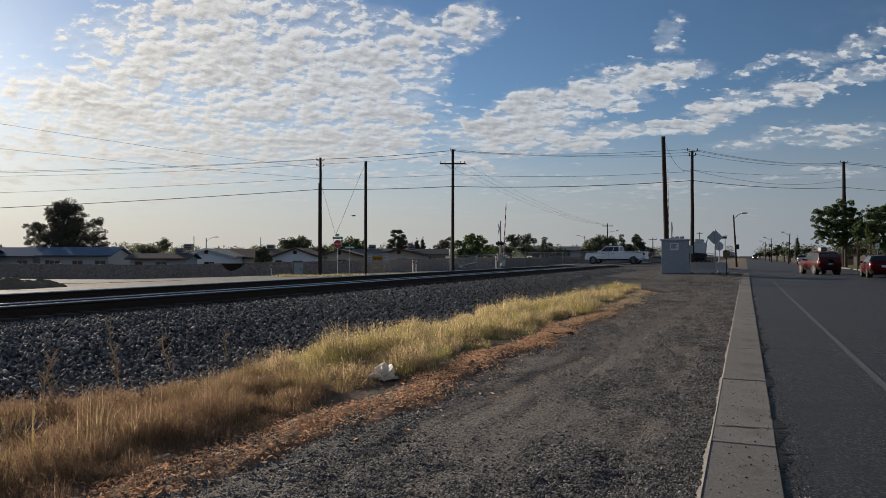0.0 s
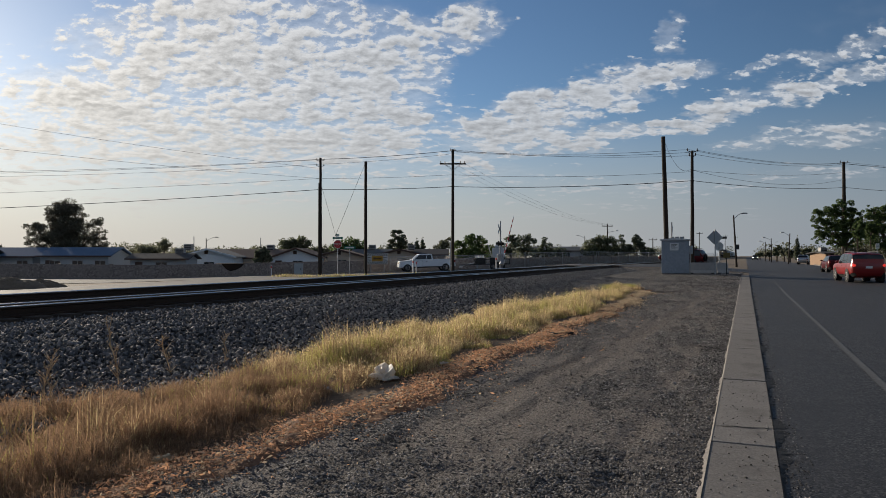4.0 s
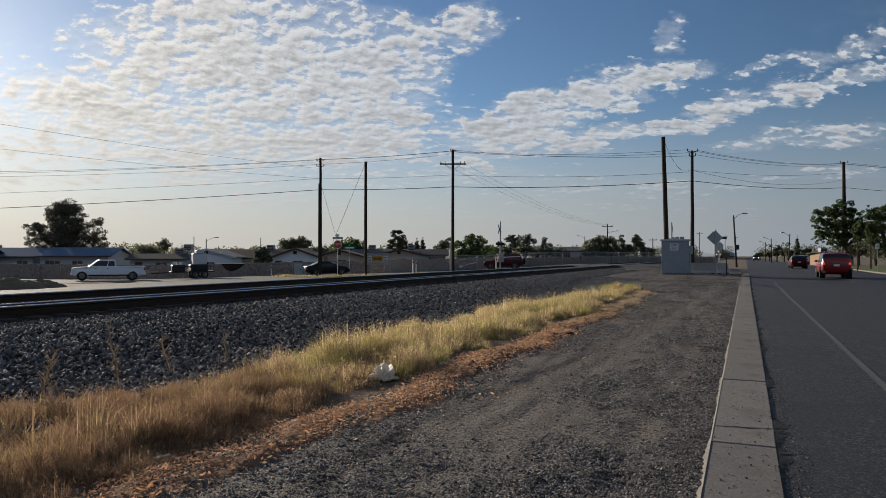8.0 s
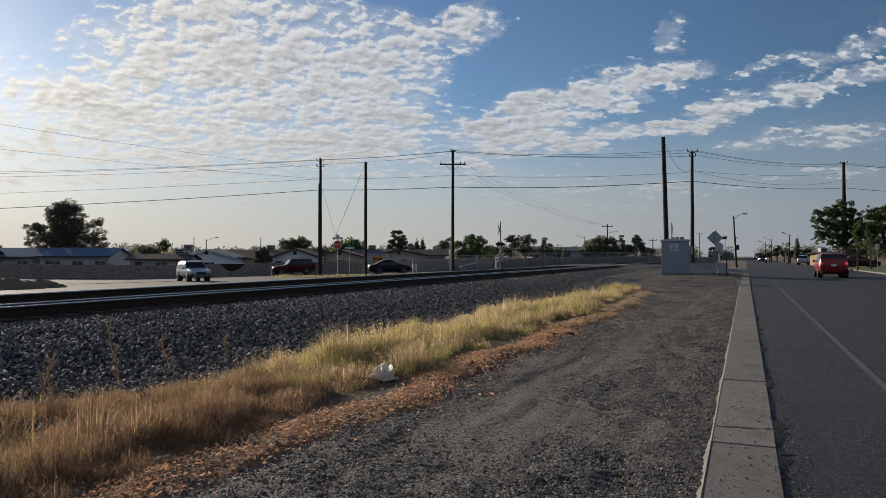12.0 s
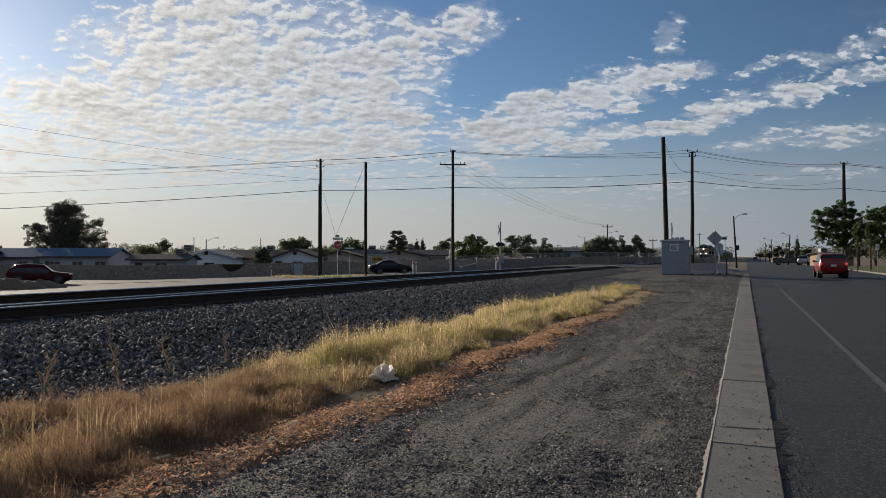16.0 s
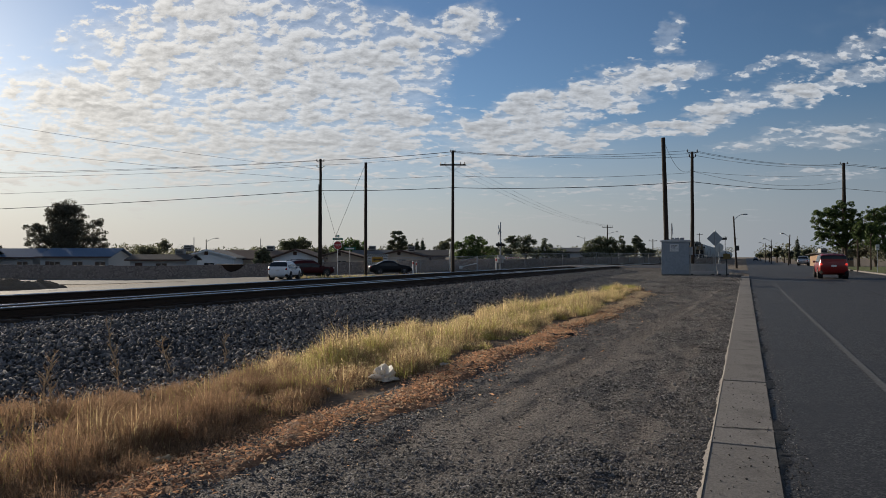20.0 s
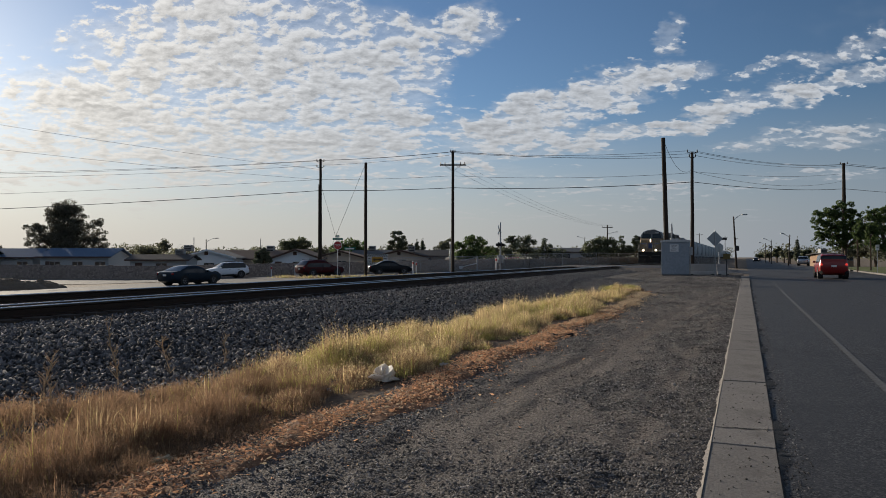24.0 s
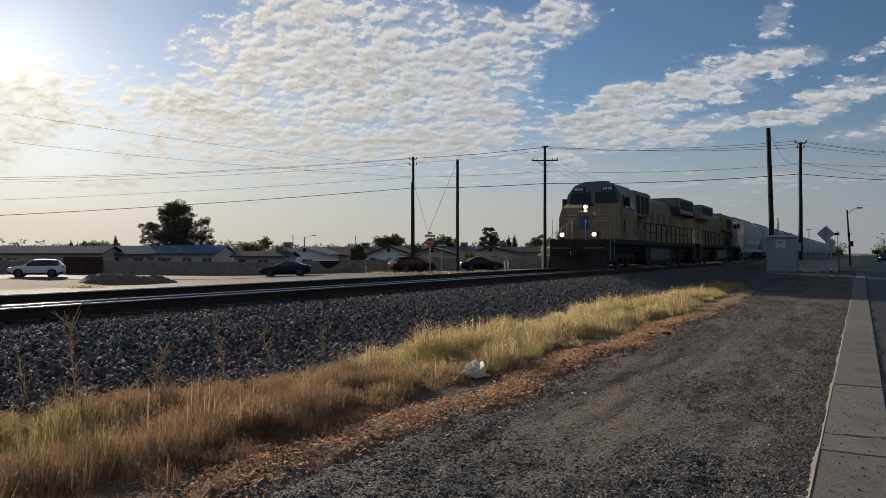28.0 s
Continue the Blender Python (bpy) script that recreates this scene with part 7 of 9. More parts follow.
M_STUCCO = [surf("pale blue stucco", (0.62, 0.68, 0.73), (0.55, 0.60, 0.65), 0.6, 8, 0.9), surf("tan stucco", (0.50, 0.42, 0.34), (0.43, 0.36, 0.29), 0.6, 8, 0.9),
            surf("brown brick facing", (0.31, 0.235, 0.19), (0.24, 0.18, 0.145), 0.6, 8, 0.9), surf("grey siding", (0.38, 0.40, 0.41), (0.32, 0.335, 0.35), 0.6, 8, 0.85),
            surf("orange-tan brick facing", (0.36, 0.245, 0.165), (0.29, 0.195, 0.13), 0.6, 8, 0.9)]
M_ROOFS = [surf("blue metal roof", (0.13, 0.19, 0.28), (0.10, 0.15, 0.23), 0.6, 5, 0.85), surf("brown shingle roof", (0.20, 0.155, 0.13), (0.145, 0.115, 0.10), 0.8, 7, 0.9, bump=0.4),
           surf("grey shingle roof", (0.16, 0.165, 0.17), (0.12, 0.125, 0.13), 0.8, 7, 0.9, bump=0.4), surf("dark shingle roof", (0.11, 0.107, 0.107), (0.08, 0.078, 0.078), 0.8, 7, 0.9, bump=0.4)]
for mt_ in M_ROOFS:
    mt_.node_tree.nodes["Principled BSDF"].inputs["Specular IOR Level"].default_value = 0.02
M_FRAME = surf("grey window frame", (0.30, 0.30, 0.29), rough=0.7)
M_TRIM = surf("dark trim boards", (0.09, 0.06, 0.05), rough=0.8)
M_COOLER = surf("cooler sheet metal", (0.30, 0.30, 0.29), (0.22, 0.21, 0.20), 1, 8, 0.6)


def house(x, y, w, dep, eave, ridge, wall_i, roof_i, gable_front, turn=0.0, cooler=None, label="", windows=2, chimney=None):
    z = h1(x, y) - (0.55 if y < 115 else 0.0)
    ob = thing("house", pose(x, y, z, 0, 0, turn), label, "house", "houses")
    bm = bmesh.new()
    if gable_front:
        prism(bm, [(-w / 2, 0), (w / 2, 0), (w / 2, eave), (0, ridge - 0.1), (-w / 2, eave)], 0, dep)
    else:
        box(bm, -w / 2, w / 2, 0, dep, 0, eave)
        e = dep / 2
        prism2 = [(0, eave), (dep, eave), (e, ridge - 0.1)]
        a = [bm.verts.new((-w / 2, yy, zz)) for yy, zz in prism2]
        b = [bm.verts.new((w / 2, yy, zz)) for yy, zz in prism2]
        bm.faces.new(a), bm.faces.new(b[::-1])
    wall = part("wall", bm, M_STUCCO[wall_i], ob)
    bm = bmesh.new()
    o, th = 0.5, 0.14
    if gable_front:
        sl = (ridge - eave) / (w / 2)
        out = [(-w / 2 - o, eave - sl * o), (0, ridge), (w / 2 + o, eave - sl * o), (w / 2 + o, eave - sl * o + th), (0, ridge + th), (-w / 2 - o, eave - sl * o + th)]
        prism(bm, out, -o, dep + o)
    else:
        sl = (ridge - eave) / (dep / 2)
        out = [(-o, eave - sl * o), (dep / 2, ridge), (dep + o, eave - sl * o), (dep + o, eave - sl * o + th), (dep / 2, ridge + th), (-o, eave - sl * o + th)]
        a = [bm.verts.new((-w / 2 - o, yy, zz)) for yy, zz in out]
        b = [bm.verts.new((w / 2 + o, yy, zz)) for yy, zz in out]
        bm.faces.new(a), bm.faces.new(b[::-1])
        for i in range(6):
            bm.faces.new((a[i], b[i], b[(i + 1) % 6], a[(i + 1) % 6]))
    roof = part("roof", bm, M_ROOFS[roof_i], ob)
    if gable_front:
        for sd in (-1, 1):
            bm = bmesh.new()
            box(bm, 0, math.hypot(w / 2 + o, ridge - eave + sl * o), -o - 0.04, -o - 0.005, -0.06, 0.16, Matrix.Translation((0, 0, ridge)) @ Matrix.Rotation(math.atan2(-(ridge - eave + sl * o), sd * (w / 2 + o)) * -1, 4, "Y"))
            part("barge_board", bm, M_TRIM if wall_i != 0 or roof_i == 1 else M_STUCCO[0], roof)
        box_part("gable_vent", (-0.25, 0.25, -0.03, 0.0, eave + (ridge - eave) * 0.35, eave + (ridge - eave) * 0.35 + 0.5), M_TRIM, wall, "dark gable vent")
    else:
        box_part("fascia", (-w / 2 - o, w / 2 + o, -o - 0.03, -o - 0.002, eave - sl * o - 0.04, eave - sl * o + 0.13), M_TRIM, roof)
    for k in range(windows):
        wx = -w / 2 + w * (k + 0.5) / windows + 0.4
        win = box_part("window", (wx - 0.70, wx + 0.70, -0.05, 0.0, 0.98, 2.02), M_FRAME, wall, "pale grey window frame")
        for sg in (-1, 1):
            box_part("pane", (wx + sg * 0.36 - 0.3, wx + sg * 0.36 + 0.3, -0.06, -0.045, 1.03, 1.97), M_GLASS, win)
    dx = -w / 2 + 1.1
    box_part("door", (dx - 0.45, dx + 0.45, -0.04, 0.0, 0.02, 2.05), M_TRIM, wall)
    if cooler is not None:
        cx, cy = cooler
        zr = ridge - 0.2
        c = box_part("roof_cooler", (cx - 0.55, cx + 0.55, cy - 0.5, cy + 0.5, zr + 0.1, zr + 1.0), M_COOLER, roof, "grey rooftop evaporative cooler")
        for k in range(3):
            box_part("slat", (cx - 0.45, cx + 0.45, cy - 0.53, cy - 0.5, zr + 0.22 + 0.24 * k, zr + 0.34 + 0.24 * k), M_DARKSTEEL, c)
    if chimney is not None:
        tube_part("vent_pipe", (chimney, dep / 2, ridge - 0.3), (chimney, dep / 2, ridge + 1.9), 0.06, M_STEEL, roof, seg=8)
    return ob


def at(px, d):
    return (px - 784) / 1255 * d


house(at(-150, 92), 92, 15, 8, 2.7, 3.7, 1, 2, False, 12, None, "tan house with a grey shingle roof", 3)
house(at(10, 99), 99, 7.0, 9, 2.6, 3.75, 3, 0, False, 10, None, "grey house with a blue-grey metal roof", 2)
house(at(132, 97), 97, 9.0, 8, 2.7, 3.75, 3, 0, False, 4, None, "grey house with a blue metal roof", 3)
house(at(280, 90), 90, 7.0, 5, 2.45, 3.0, 3, 3, False, 4, (1.9, 3.0), "low grey outbuilding with a dark roof", 1)
house(at(365, 98), 98, 7.4, 9, 2.75, 3.75, 0, 2, True, 3, (-3.9, 5.0), "pale blue gabled house with a grey roof", 1, chimney=-3.0)
house(at(440, 104), 104, 11, 9, 2.6, 3.75, 1, 1, False, 0, (2.2, 4.4), "tan house with a brown roof and rooftop cooler", 2, chimney=0.6)
house(at(522, 99), 99, 6.8, 9, 2.5, 3.7, 0, 1, True, 0, None, "pale blue gabled house with dark brown trim", 1)
house(at(600, 103), 103, 7.6, 9, 2.4, 3.4, 1, 1, True, 0, None, "tan gabled house with a brown roof", 1)
house(at(655, 112), 112, 5.5, 8, 2.6, 3.5, 1, 2, False, 0, (0.0, 3.5), "tan house with a rooftop cooler", 1)
house(at(706, 106), 106, 8.6, 9, 2.3, 3.35, 1, 1, True, 0, None, "tan gabled house with a brown roof", 1)
house(at(752, 112), 112, 6.5, 8, 2.5, 3.3, 2, 3, False, 0, (-2.2, 2), "house with a dark shingle roof", 1)
house(at(1000, 150), 150, 14, 8, 2.4, 3.2, 3, 2, False, 0, None, "distant low grey building", 3)
house(at(1486, 117), 117, 4.6, 5, 1.9, 2.15, 4, 3, False, 0, (-1.2, 3), "low tan brick building across the road", 2)

# ---------------------------------------------------------------- trees
L_DARK = leafy("dark grey-green leaves", (0.15, 0.155, 0.10), (0.105, 0.11, 0.072), 0.5)
L_GUM = leafy("dull grey-green pine needles", (0.15, 0.142, 0.105), (0.10, 0.096, 0.072), 0.3, 0.75)
L_GREEN = leafy("fresh green leaves", (0.095, 0.14, 0.045), (0.06, 0.09, 0.03), 0.5)
L_PINE = leafy("dark pine needles", (0.125, 0.145, 0.095), (0.085, 0.10, 0.068), 0.45)
L_OLIVE = leafy("olive leaves", (0.13, 0.145, 0.08), (0.09, 0.10, 0.055), 0.45)


def leaves(clumps, count, size, rng, squash=0.8):
    """Small bent quads scattered about clump centres (x, y, z, r)."""
    c = np.array(clumps, float)
    w = c[:, 3] ** 2
    pick = rng.choice(len(c), count, p=w / w.sum())
    d = rng.normal(size=(count, 3))
    d /= np.linalg.norm(d, axis=1)[:, None]
    rad = c[pick, 3] * rng.uniform(0.25, 1.0, count) ** 0.5
    pos = c[pick, :3] + d * rad[:, None] * np.array([1, 1, squash])
    u = rng.normal(size=(count, 3))
    u /= np.linalg.norm(u, axis=1)[:, None]
    v = np.cross(u, rng.normal(size=(count, 3)))
    v /= np.linalg.norm(v, axis=1)[:, None]
    s = size * rng.uniform(0.6, 1.35, count)[:, None]
    verts = np.stack([pos - u * s, pos + v * s * 0.55, pos + u * s, pos - v * s * 0.55], 1).reshape(-1, 3)
    return verts, np.arange(count * 4).reshape(-1, 4)


def tree(x, y, blobs, leaf, count, size, label, trunk_r=0.22, clump=0.33, seed=0, fork=0.35, name="tree", per=26, deep=0.7, squash=0.8):
    """blobs: (x, height, radius across, radius up) of the crown's masses, from the foot of the trunk."""
    z = h1(x, y)
    rng = np.random.RandomState(seed)
    ob = thing(name, pose(x, y, z - 0.05), label, "tree", "trees")
    clumps = []
    for bx, bz, rx, rz in blobs:
        for _ in range(max(5, int(per * rx))):
            d = rng.normal(size=3)
            d /= np.linalg.norm(d)
            k = rng.uniform(0.45, 1.0)
            clumps.append((bx + d[0] * rx * k, d[1] * rx * k * deep, bz + d[2] * rz * k, clump * rx * rng.uniform(0.45, 1.1)))
    bm = bmesh.new()
    low = min(b[1] - b[3] for b in blobs)
    f = Vector((0, 0, max(0.8, low + fork)))
    tube(bm, (0, 0, 0), f, trunk_r, trunk_r * 0.75, 10, caps=False)
    for bx, bz, rx, rz in blobs:
        mid = Vector((bx * 0.55, rng.uniform(-0.3, 0.3), f.z + (bz - f.z) * 0.55))
        tube(bm, f, mid, trunk_r * 0.6, trunk_r * 0.4, 8, caps=False)
        end = Vector((bx, 0, bz + rz * 0.3))
        tube(bm, mid, end, trunk_r * 0.4, trunk_r * 0.15, 7, caps=False)
        for _ in range(5):
            d = rng.normal(size=3)
            d /= np.linalg.norm(d)
            q = Vector((bx + d[0] * rx * 0.8, d[1] * rx * 0.8, bz + abs(d[2]) * rz * 0.7))
            tube(bm, mid.lerp(end, rng.uniform(0.1, 0.9)), q, trunk_r * 0.2, trunk_r * 0.05, 5, caps=False)
    part("trunk", bm, M_BARK, ob)
    v, q = leaves(clumps, count, size, rng, squash)
    swarm("crown", v, q, 4, leaf, ob)
    return ob


def px_tree(px, d, blobs_px, leaf, count, size, label, seed, **kw):
    """Crown masses given at the tree's distance as offsets and heights over the horizon."""
    x = at(px, d)
    z = h1(x, d)
    k = d / 1255
    blobs = [((bx - px) * k, 1.6 - z + bz * k, rx * k, rz * k) for bx, bz, rx, rz in blobs_px]
    return tree(x, d, blobs, leaf, count, size, label, seed=seed, **kw)


# the big pine over the blue roof
px_tree(114, 110, [(113, 84, 26, 15), (100, 68, 20, 16), (136, 72, 18, 17), (96, 50, 18, 15), (120, 54, 27, 17), (144, 52, 14, 14), (114, 32, 26, 17), (136, 34, 18, 15),
    (63, 47, 19, 15), (54, 26, 13, 15), (76, 26, 17, 16), (70, 6, 20, 14), (90, 30, 16, 16), (167, 58, 15, 13), (176, 38, 16, 15), (160, 34, 17, 15), (185, 18, 11, 14),
    (192, 4, 12, 9), (164, 12, 20, 14), (132, 12, 24, 14), (98, 8, 24, 14)], L_GUM, 44000, 0.12, "large dark grey-green pine tree behind the houses", 1, trunk_r=0.28, per=18, clump=0.46, deep=0.5, squash=0.6)
px_tree(235, 135, [(222, 16, 10, 10), (240, 14, 14, 10)], L_DARK, 500, 0.10, "half-bare small tree behind the houses", 2, trunk_r=0.16)
px_tree(262, 128, [(262, 8, 24, 10), (250, 14, 10, 8)], L_DARK, 1800, 0.18, "dark shrubby tree behind the outbuilding", 3)
px_tree(290, 132, [(290, 20, 14, 10), (284, 14, 8, 8)], L_DARK, 1200, 0.16, "small round tree behind the houses", 4)
px_tree(465, 88, [(465, -4, 15, 10), (465, 5, 13, 11), (465, 12, 8, 6)], L_PINE, 5000, 0.13, "dense dark conical shrub before the wall of a house", 5, name="shrub")
px_tree(520, 140, [(508, 22, 15, 10), (530, 25, 19, 10), (546, 18, 11, 10), (520, 14, 24, 9)], L_OLIVE, 4200, 0.2, "wide olive-green tree behind the gabled house", 6)
px_tree(615, 118, [(600, 14, 20, 12), (626, 18, 24, 14), (640, 8, 16, 12)], L_GREEN, 3000, 0.2, "broad green tree behind the stop sign", 7)
px_tree(706, 132, [(706, 36, 13, 12), (700, 24, 13, 10), (716, 20, 14, 10), (692, 14, 9, 9)], L_PINE, 4200, 0.18, "tall dark pine tree", 8, per=15, clump=0.4, deep=0.5, squash=0.5)
px_tree(785, 128, [(782, 16, 16, 14), (794, 24, 10, 10)], L_DARK, 1600, 0.18, "dark round tree by the utility pole", 9)
px_tree(835, 110, [(815, 18, 18, 14), (838, 26, 20, 14), (856, 20, 14, 14), (830, 6, 26, 12), (868, 8, 14, 12)], L_GREEN, 4200, 0.17, "broad green mulberry tree behind the fence", 10)
px_tree(905, 124, [(902, 20, 16, 16), (908, 32, 10, 8), (895, 8, 14, 10)], L_PINE, 2200, 0.17, "dark pine tree behind the fence", 11, per=15, clump=0.4, deep=0.5, squash=0.5)
px_tree(930, 128, [(926, 34, 12, 10), (938, 24, 16, 14), (920, 18, 14, 12), (934, 8, 18, 10)], L_PINE, 2600, 0.17, "dark spreading pine tree", 12, per=15, clump=0.4, deep=0.5, squash=0.5)
px_tree(968, 135, [(966, 18, 12, 14), (974, 8, 12, 10), (960, 8, 12, 9)], L_PINE, 1700, 0.18, "dark pine tree behind the fence", 13, per=15, clump=0.4, deep=0.5, squash=0.5)
px_tree(1062, 150, [(1050, 16, 18, 15), (1066, 28, 18, 10), (1082, 20, 16, 14), (1060, 6, 28, 12), (1036, 8, 12, 8)], L_OLIVE, 7500, 0.22, "round green tree beyond the crossing", 14)
px_tree(1100, 160, [(1100, 30, 7, 9), (1106, 16, 13, 14), (1094, 8, 14, 10)], L_PINE, 4200, 0.2, "dark pine beyond the crossing", 15, per=15, clump=0.4, deep=0.5, squash=0.5)
px_tree(1126, 160, [(1127, 30, 11, 9), (1130, 16, 15, 14), (1115, 12, 10, 12), (1146, 6, 14, 9)], L_PINE, 4500, 0.2, "dark pine beyond the crossing", 16, per=15, clump=0.4, deep=0.5, squash=0.5)
px_tree(650, 150, [(640, 6, 16, 8), (668, 8, 14, 8)], L_DARK, 1200, 0.22, "low dark trees between roofs", 17)
px_tree(400, 150, [(385, 6, 20, 7), (420, 8, 16, 7)], L_DARK, 1200, 0.22, "low dark trees behind roofs", 18)
for k, (px, hgt, d) in enumerate(((738, 30, 130), (748, 33, 130), (985, 14, 170), (1004, 12, 170), (1018, 16, 175), (1030, 17, 175), (1411, 34, 140), (-98, 24, 125), (-72, 26, 125), (-58, 20, 125), (-6, 34, 125), (2, 20, 125))):
    r = 5.0 if hgt > 20 else 3.4
    px_tree(px, d, [(px, hgt * f, r * w, hgt * 0.22) for f, w in ((0.0, 1.0), (0.2, 1.0), (0.4, 0.95), (0.6, 0.75), (0.76, 0.55), (0.9, 0.3))], L_PINE, 2600, 0.13, "narrow dark cypress tree", 30 + k, trunk_r=0.12, name="cypress_tree", per=70, clump=0.7)
px_tree(-50, 140, [(-60, 12, 26, 10), (-30, 14, 20, 10)], L_OLIVE, 1800, 0.2, "wide tree behind the roofs", 45)
# the park on the other side of the road
px_tree(1497, 83, [(1462, 70, 26, 18), (1490, 84, 28, 17), (1512, 70, 22, 18), (1470, 44, 28, 18), (1500, 48, 30, 20), (1524, 40, 16, 18), (1455, 56, 18, 14), (1450, 34, 14, 12), (1482, 26, 20, 12), (1512, 24, 16, 12)], L_GREEN, 36000, 0.075, "leafy green park tree by the kerb", 20, trunk_r=0.2, per=26, clump=0.22, deep=0.6, squash=0.7)
px_tree(1572, 78, [(1556, 62, 26, 24), (1590, 80, 36, 28), (1560, 30, 28, 20), (1620, 60, 34, 30), (1545, 80, 14, 14)], L_GREEN, 36000, 0.075, "leafy green park tree on the lawn", 21, trunk_r=0.22, per=26, clump=0.23, deep=0.6, squash=0.7)
px_tree(1550, 110, [(1525, 34, 26, 22), (1560, 56, 34, 30), (1600, 40, 36, 30)], L_DARK, 7000, 0.13, "dark park tree further back", 22, trunk_r=0.25)
px_tree(1700, 60, [(1680, 60, 50, 36), (1740, 70, 50, 40)], L_GREEN, 5000, 0.12, "leafy green park tree on the lawn", 23, trunk_r=0.25)
for k, (px, hgt, w, d) in enumerate(((1362, 8, 14, 220), (1375, 16, 9, 200), (1388, 12, 12, 190), (1425, 12, 12, 160), (1398, 9, 12, 170), (1345, 6, 10, 300))):
    px_tree(px, d, [(px, hgt * 0.5, w * 0.8, hgt * 0.5), (px + w * 0.4, hgt * 0.8, w * 0.5, hgt * 0.35)], L_OLIVE if k % 2 else L_DARK, 2600, 0.28, "distant roadside tree beside the main road", 50 + k)
px_tree(1520, 112, [(1500, 10, 22, 12), (1540, 14, 26, 14)], L_DARK, 3200, 0.16, "dark shrubby tree behind the park", 71)
px_tree(1590, 105, [(1570, 10, 26, 14), (1610, 16, 28, 16)], L_DARK, 3200, 0.16, "dark shrubby tree behind the park", 72)
for k, (px, bx) in enumerate(((1518, 0), (1541, 0))):
    px_tree(px, 70 + 4 * k, [(px, 40, 12, 10), (px + 6, 52, 14, 10)], L_GREEN, 2600, 0.1, "slender young green park tree on the lawn", 74 + k, trunk_r=0.09)
px_tree(870, 140, [(860, 10, 18, 9), (885, 12, 14, 9)], L_DARK, 1600, 0.2, "dark tree behind the fence", 76)
px_tree(950, 150, [(945, 8, 18, 8), (990, 6, 22, 7)], L_PINE, 2000, 0.2, "dark trees behind the fence", 77, per=15, clump=0.4, deep=0.5, squash=0.5)
px_tree(560, 145, [(560, 8, 18, 8), (575, 12, 12, 8)], L_DARK, 1400, 0.2, "dark tree between the houses", 78)
px_tree(330, 150, [(330, 4, 26, 6)], L_DARK, 1000, 0.2, "low dark tree behind the roofs", 79)


def far_woods():
    """The low belt of trees and shrubs that closes the view all round."""
    rng = np.random.RandomState(90)
    clumps = []
    for _ in range(900):
        az, d = rng.uniform(-1.0, 0.9), rng.uniform(230, 620)
        if 0.36 < math.tan(az) < 0.46 and d < 560:
            continue
        h = rng.uniform(2.0, 6.5) * (0.7 + d / 900)
        x, y = d * math.sin(az), d * math.cos(az)
        for _ in range(3):
            clumps.append((x + rng.uniform(-3, 3), y + rng.uniform(-3, 3), h * rng.uniform(0.3, 0.9), h * rng.uniform(0.3, 0.5)))
    v, q = leaves(clumps, 60000, 0.5, rng)
    tagged(swarm("far_woods", v, q, 4, L_DARK), "distant belt of dark trees along the horizon", "woods", "", "stuff")


far_woods()

# ---------------------------------------------------------------- stones, grass, litter
def stones(name, pts, size, rng, mat, label, category, flat=0.7):
    """Angular stones: squashed, turned octahedra."""
    n = len(pts)
    base = np.array([(1, 0, 0), (-1, 0, 0), (0, 1, 0), (0, -1, 0), (0, 0, 1), (0, 0, -1)], float)
    tri = np.array([(0, 2, 4), (2, 1, 4), (1, 3, 4), (3, 0, 4), (2, 0, 5), (1, 2, 5), (3, 1, 5), (0, 3, 5)])
    b = np.repeat(base[None], n, 0) * rng.uniform(0.6, 1.25, (n, 6, 1))
    b += rng.normal(scale=0.16, size=b.shape)
    b *= rng.uniform(0.7, 1.2, (n, 1, 3)) * np.array([1, 1, flat])
    a = rng.uniform(0, 6.28, (n, 3)) * np.array([1, 0.25, 0.25])
    ca, sa = np.cos(a), np.sin(a)
    z = np.zeros(n)
    one = np.ones(n)
    Rz = np.stack([np.stack([ca[:, 0], -sa[:, 0], z], -1), np.stack([sa[:, 0], ca[:, 0], z], -1), np.stack([z, z, one], -1)], 1)
    Rx = np.stack([np.stack([one, z, z], -1), np.stack([z, ca[:, 1], -sa[:, 1]], -1), np.stack([z, sa[:, 1], ca[:, 1]], -1)], 1)
    b = np.einsum("nij,nkj->nki", Rz @ Rx, b) * np.asarray(size).reshape(-1, 1, 1)
    v = (b + np.asarray(pts)[:, None]).reshape(-1, 3)
    f = (tri[None] + 6 * np.arange(n)[:, None, None]).reshape(-1, 3)
    return tagged(swarm(name, v, f, 3, mat), label, category, "", "stuff")


def place(s, v, z):
    return np.stack([s * D.x + v * N.x, s * D.y + v * N.y, z], -1)


def bank_z(s, v):
    p = place(s, v, 0 * s)
    return np.maximum(height(p[:, 0], p[:, 1]), np.where(v < -6.6, ballast_z(v), -9))


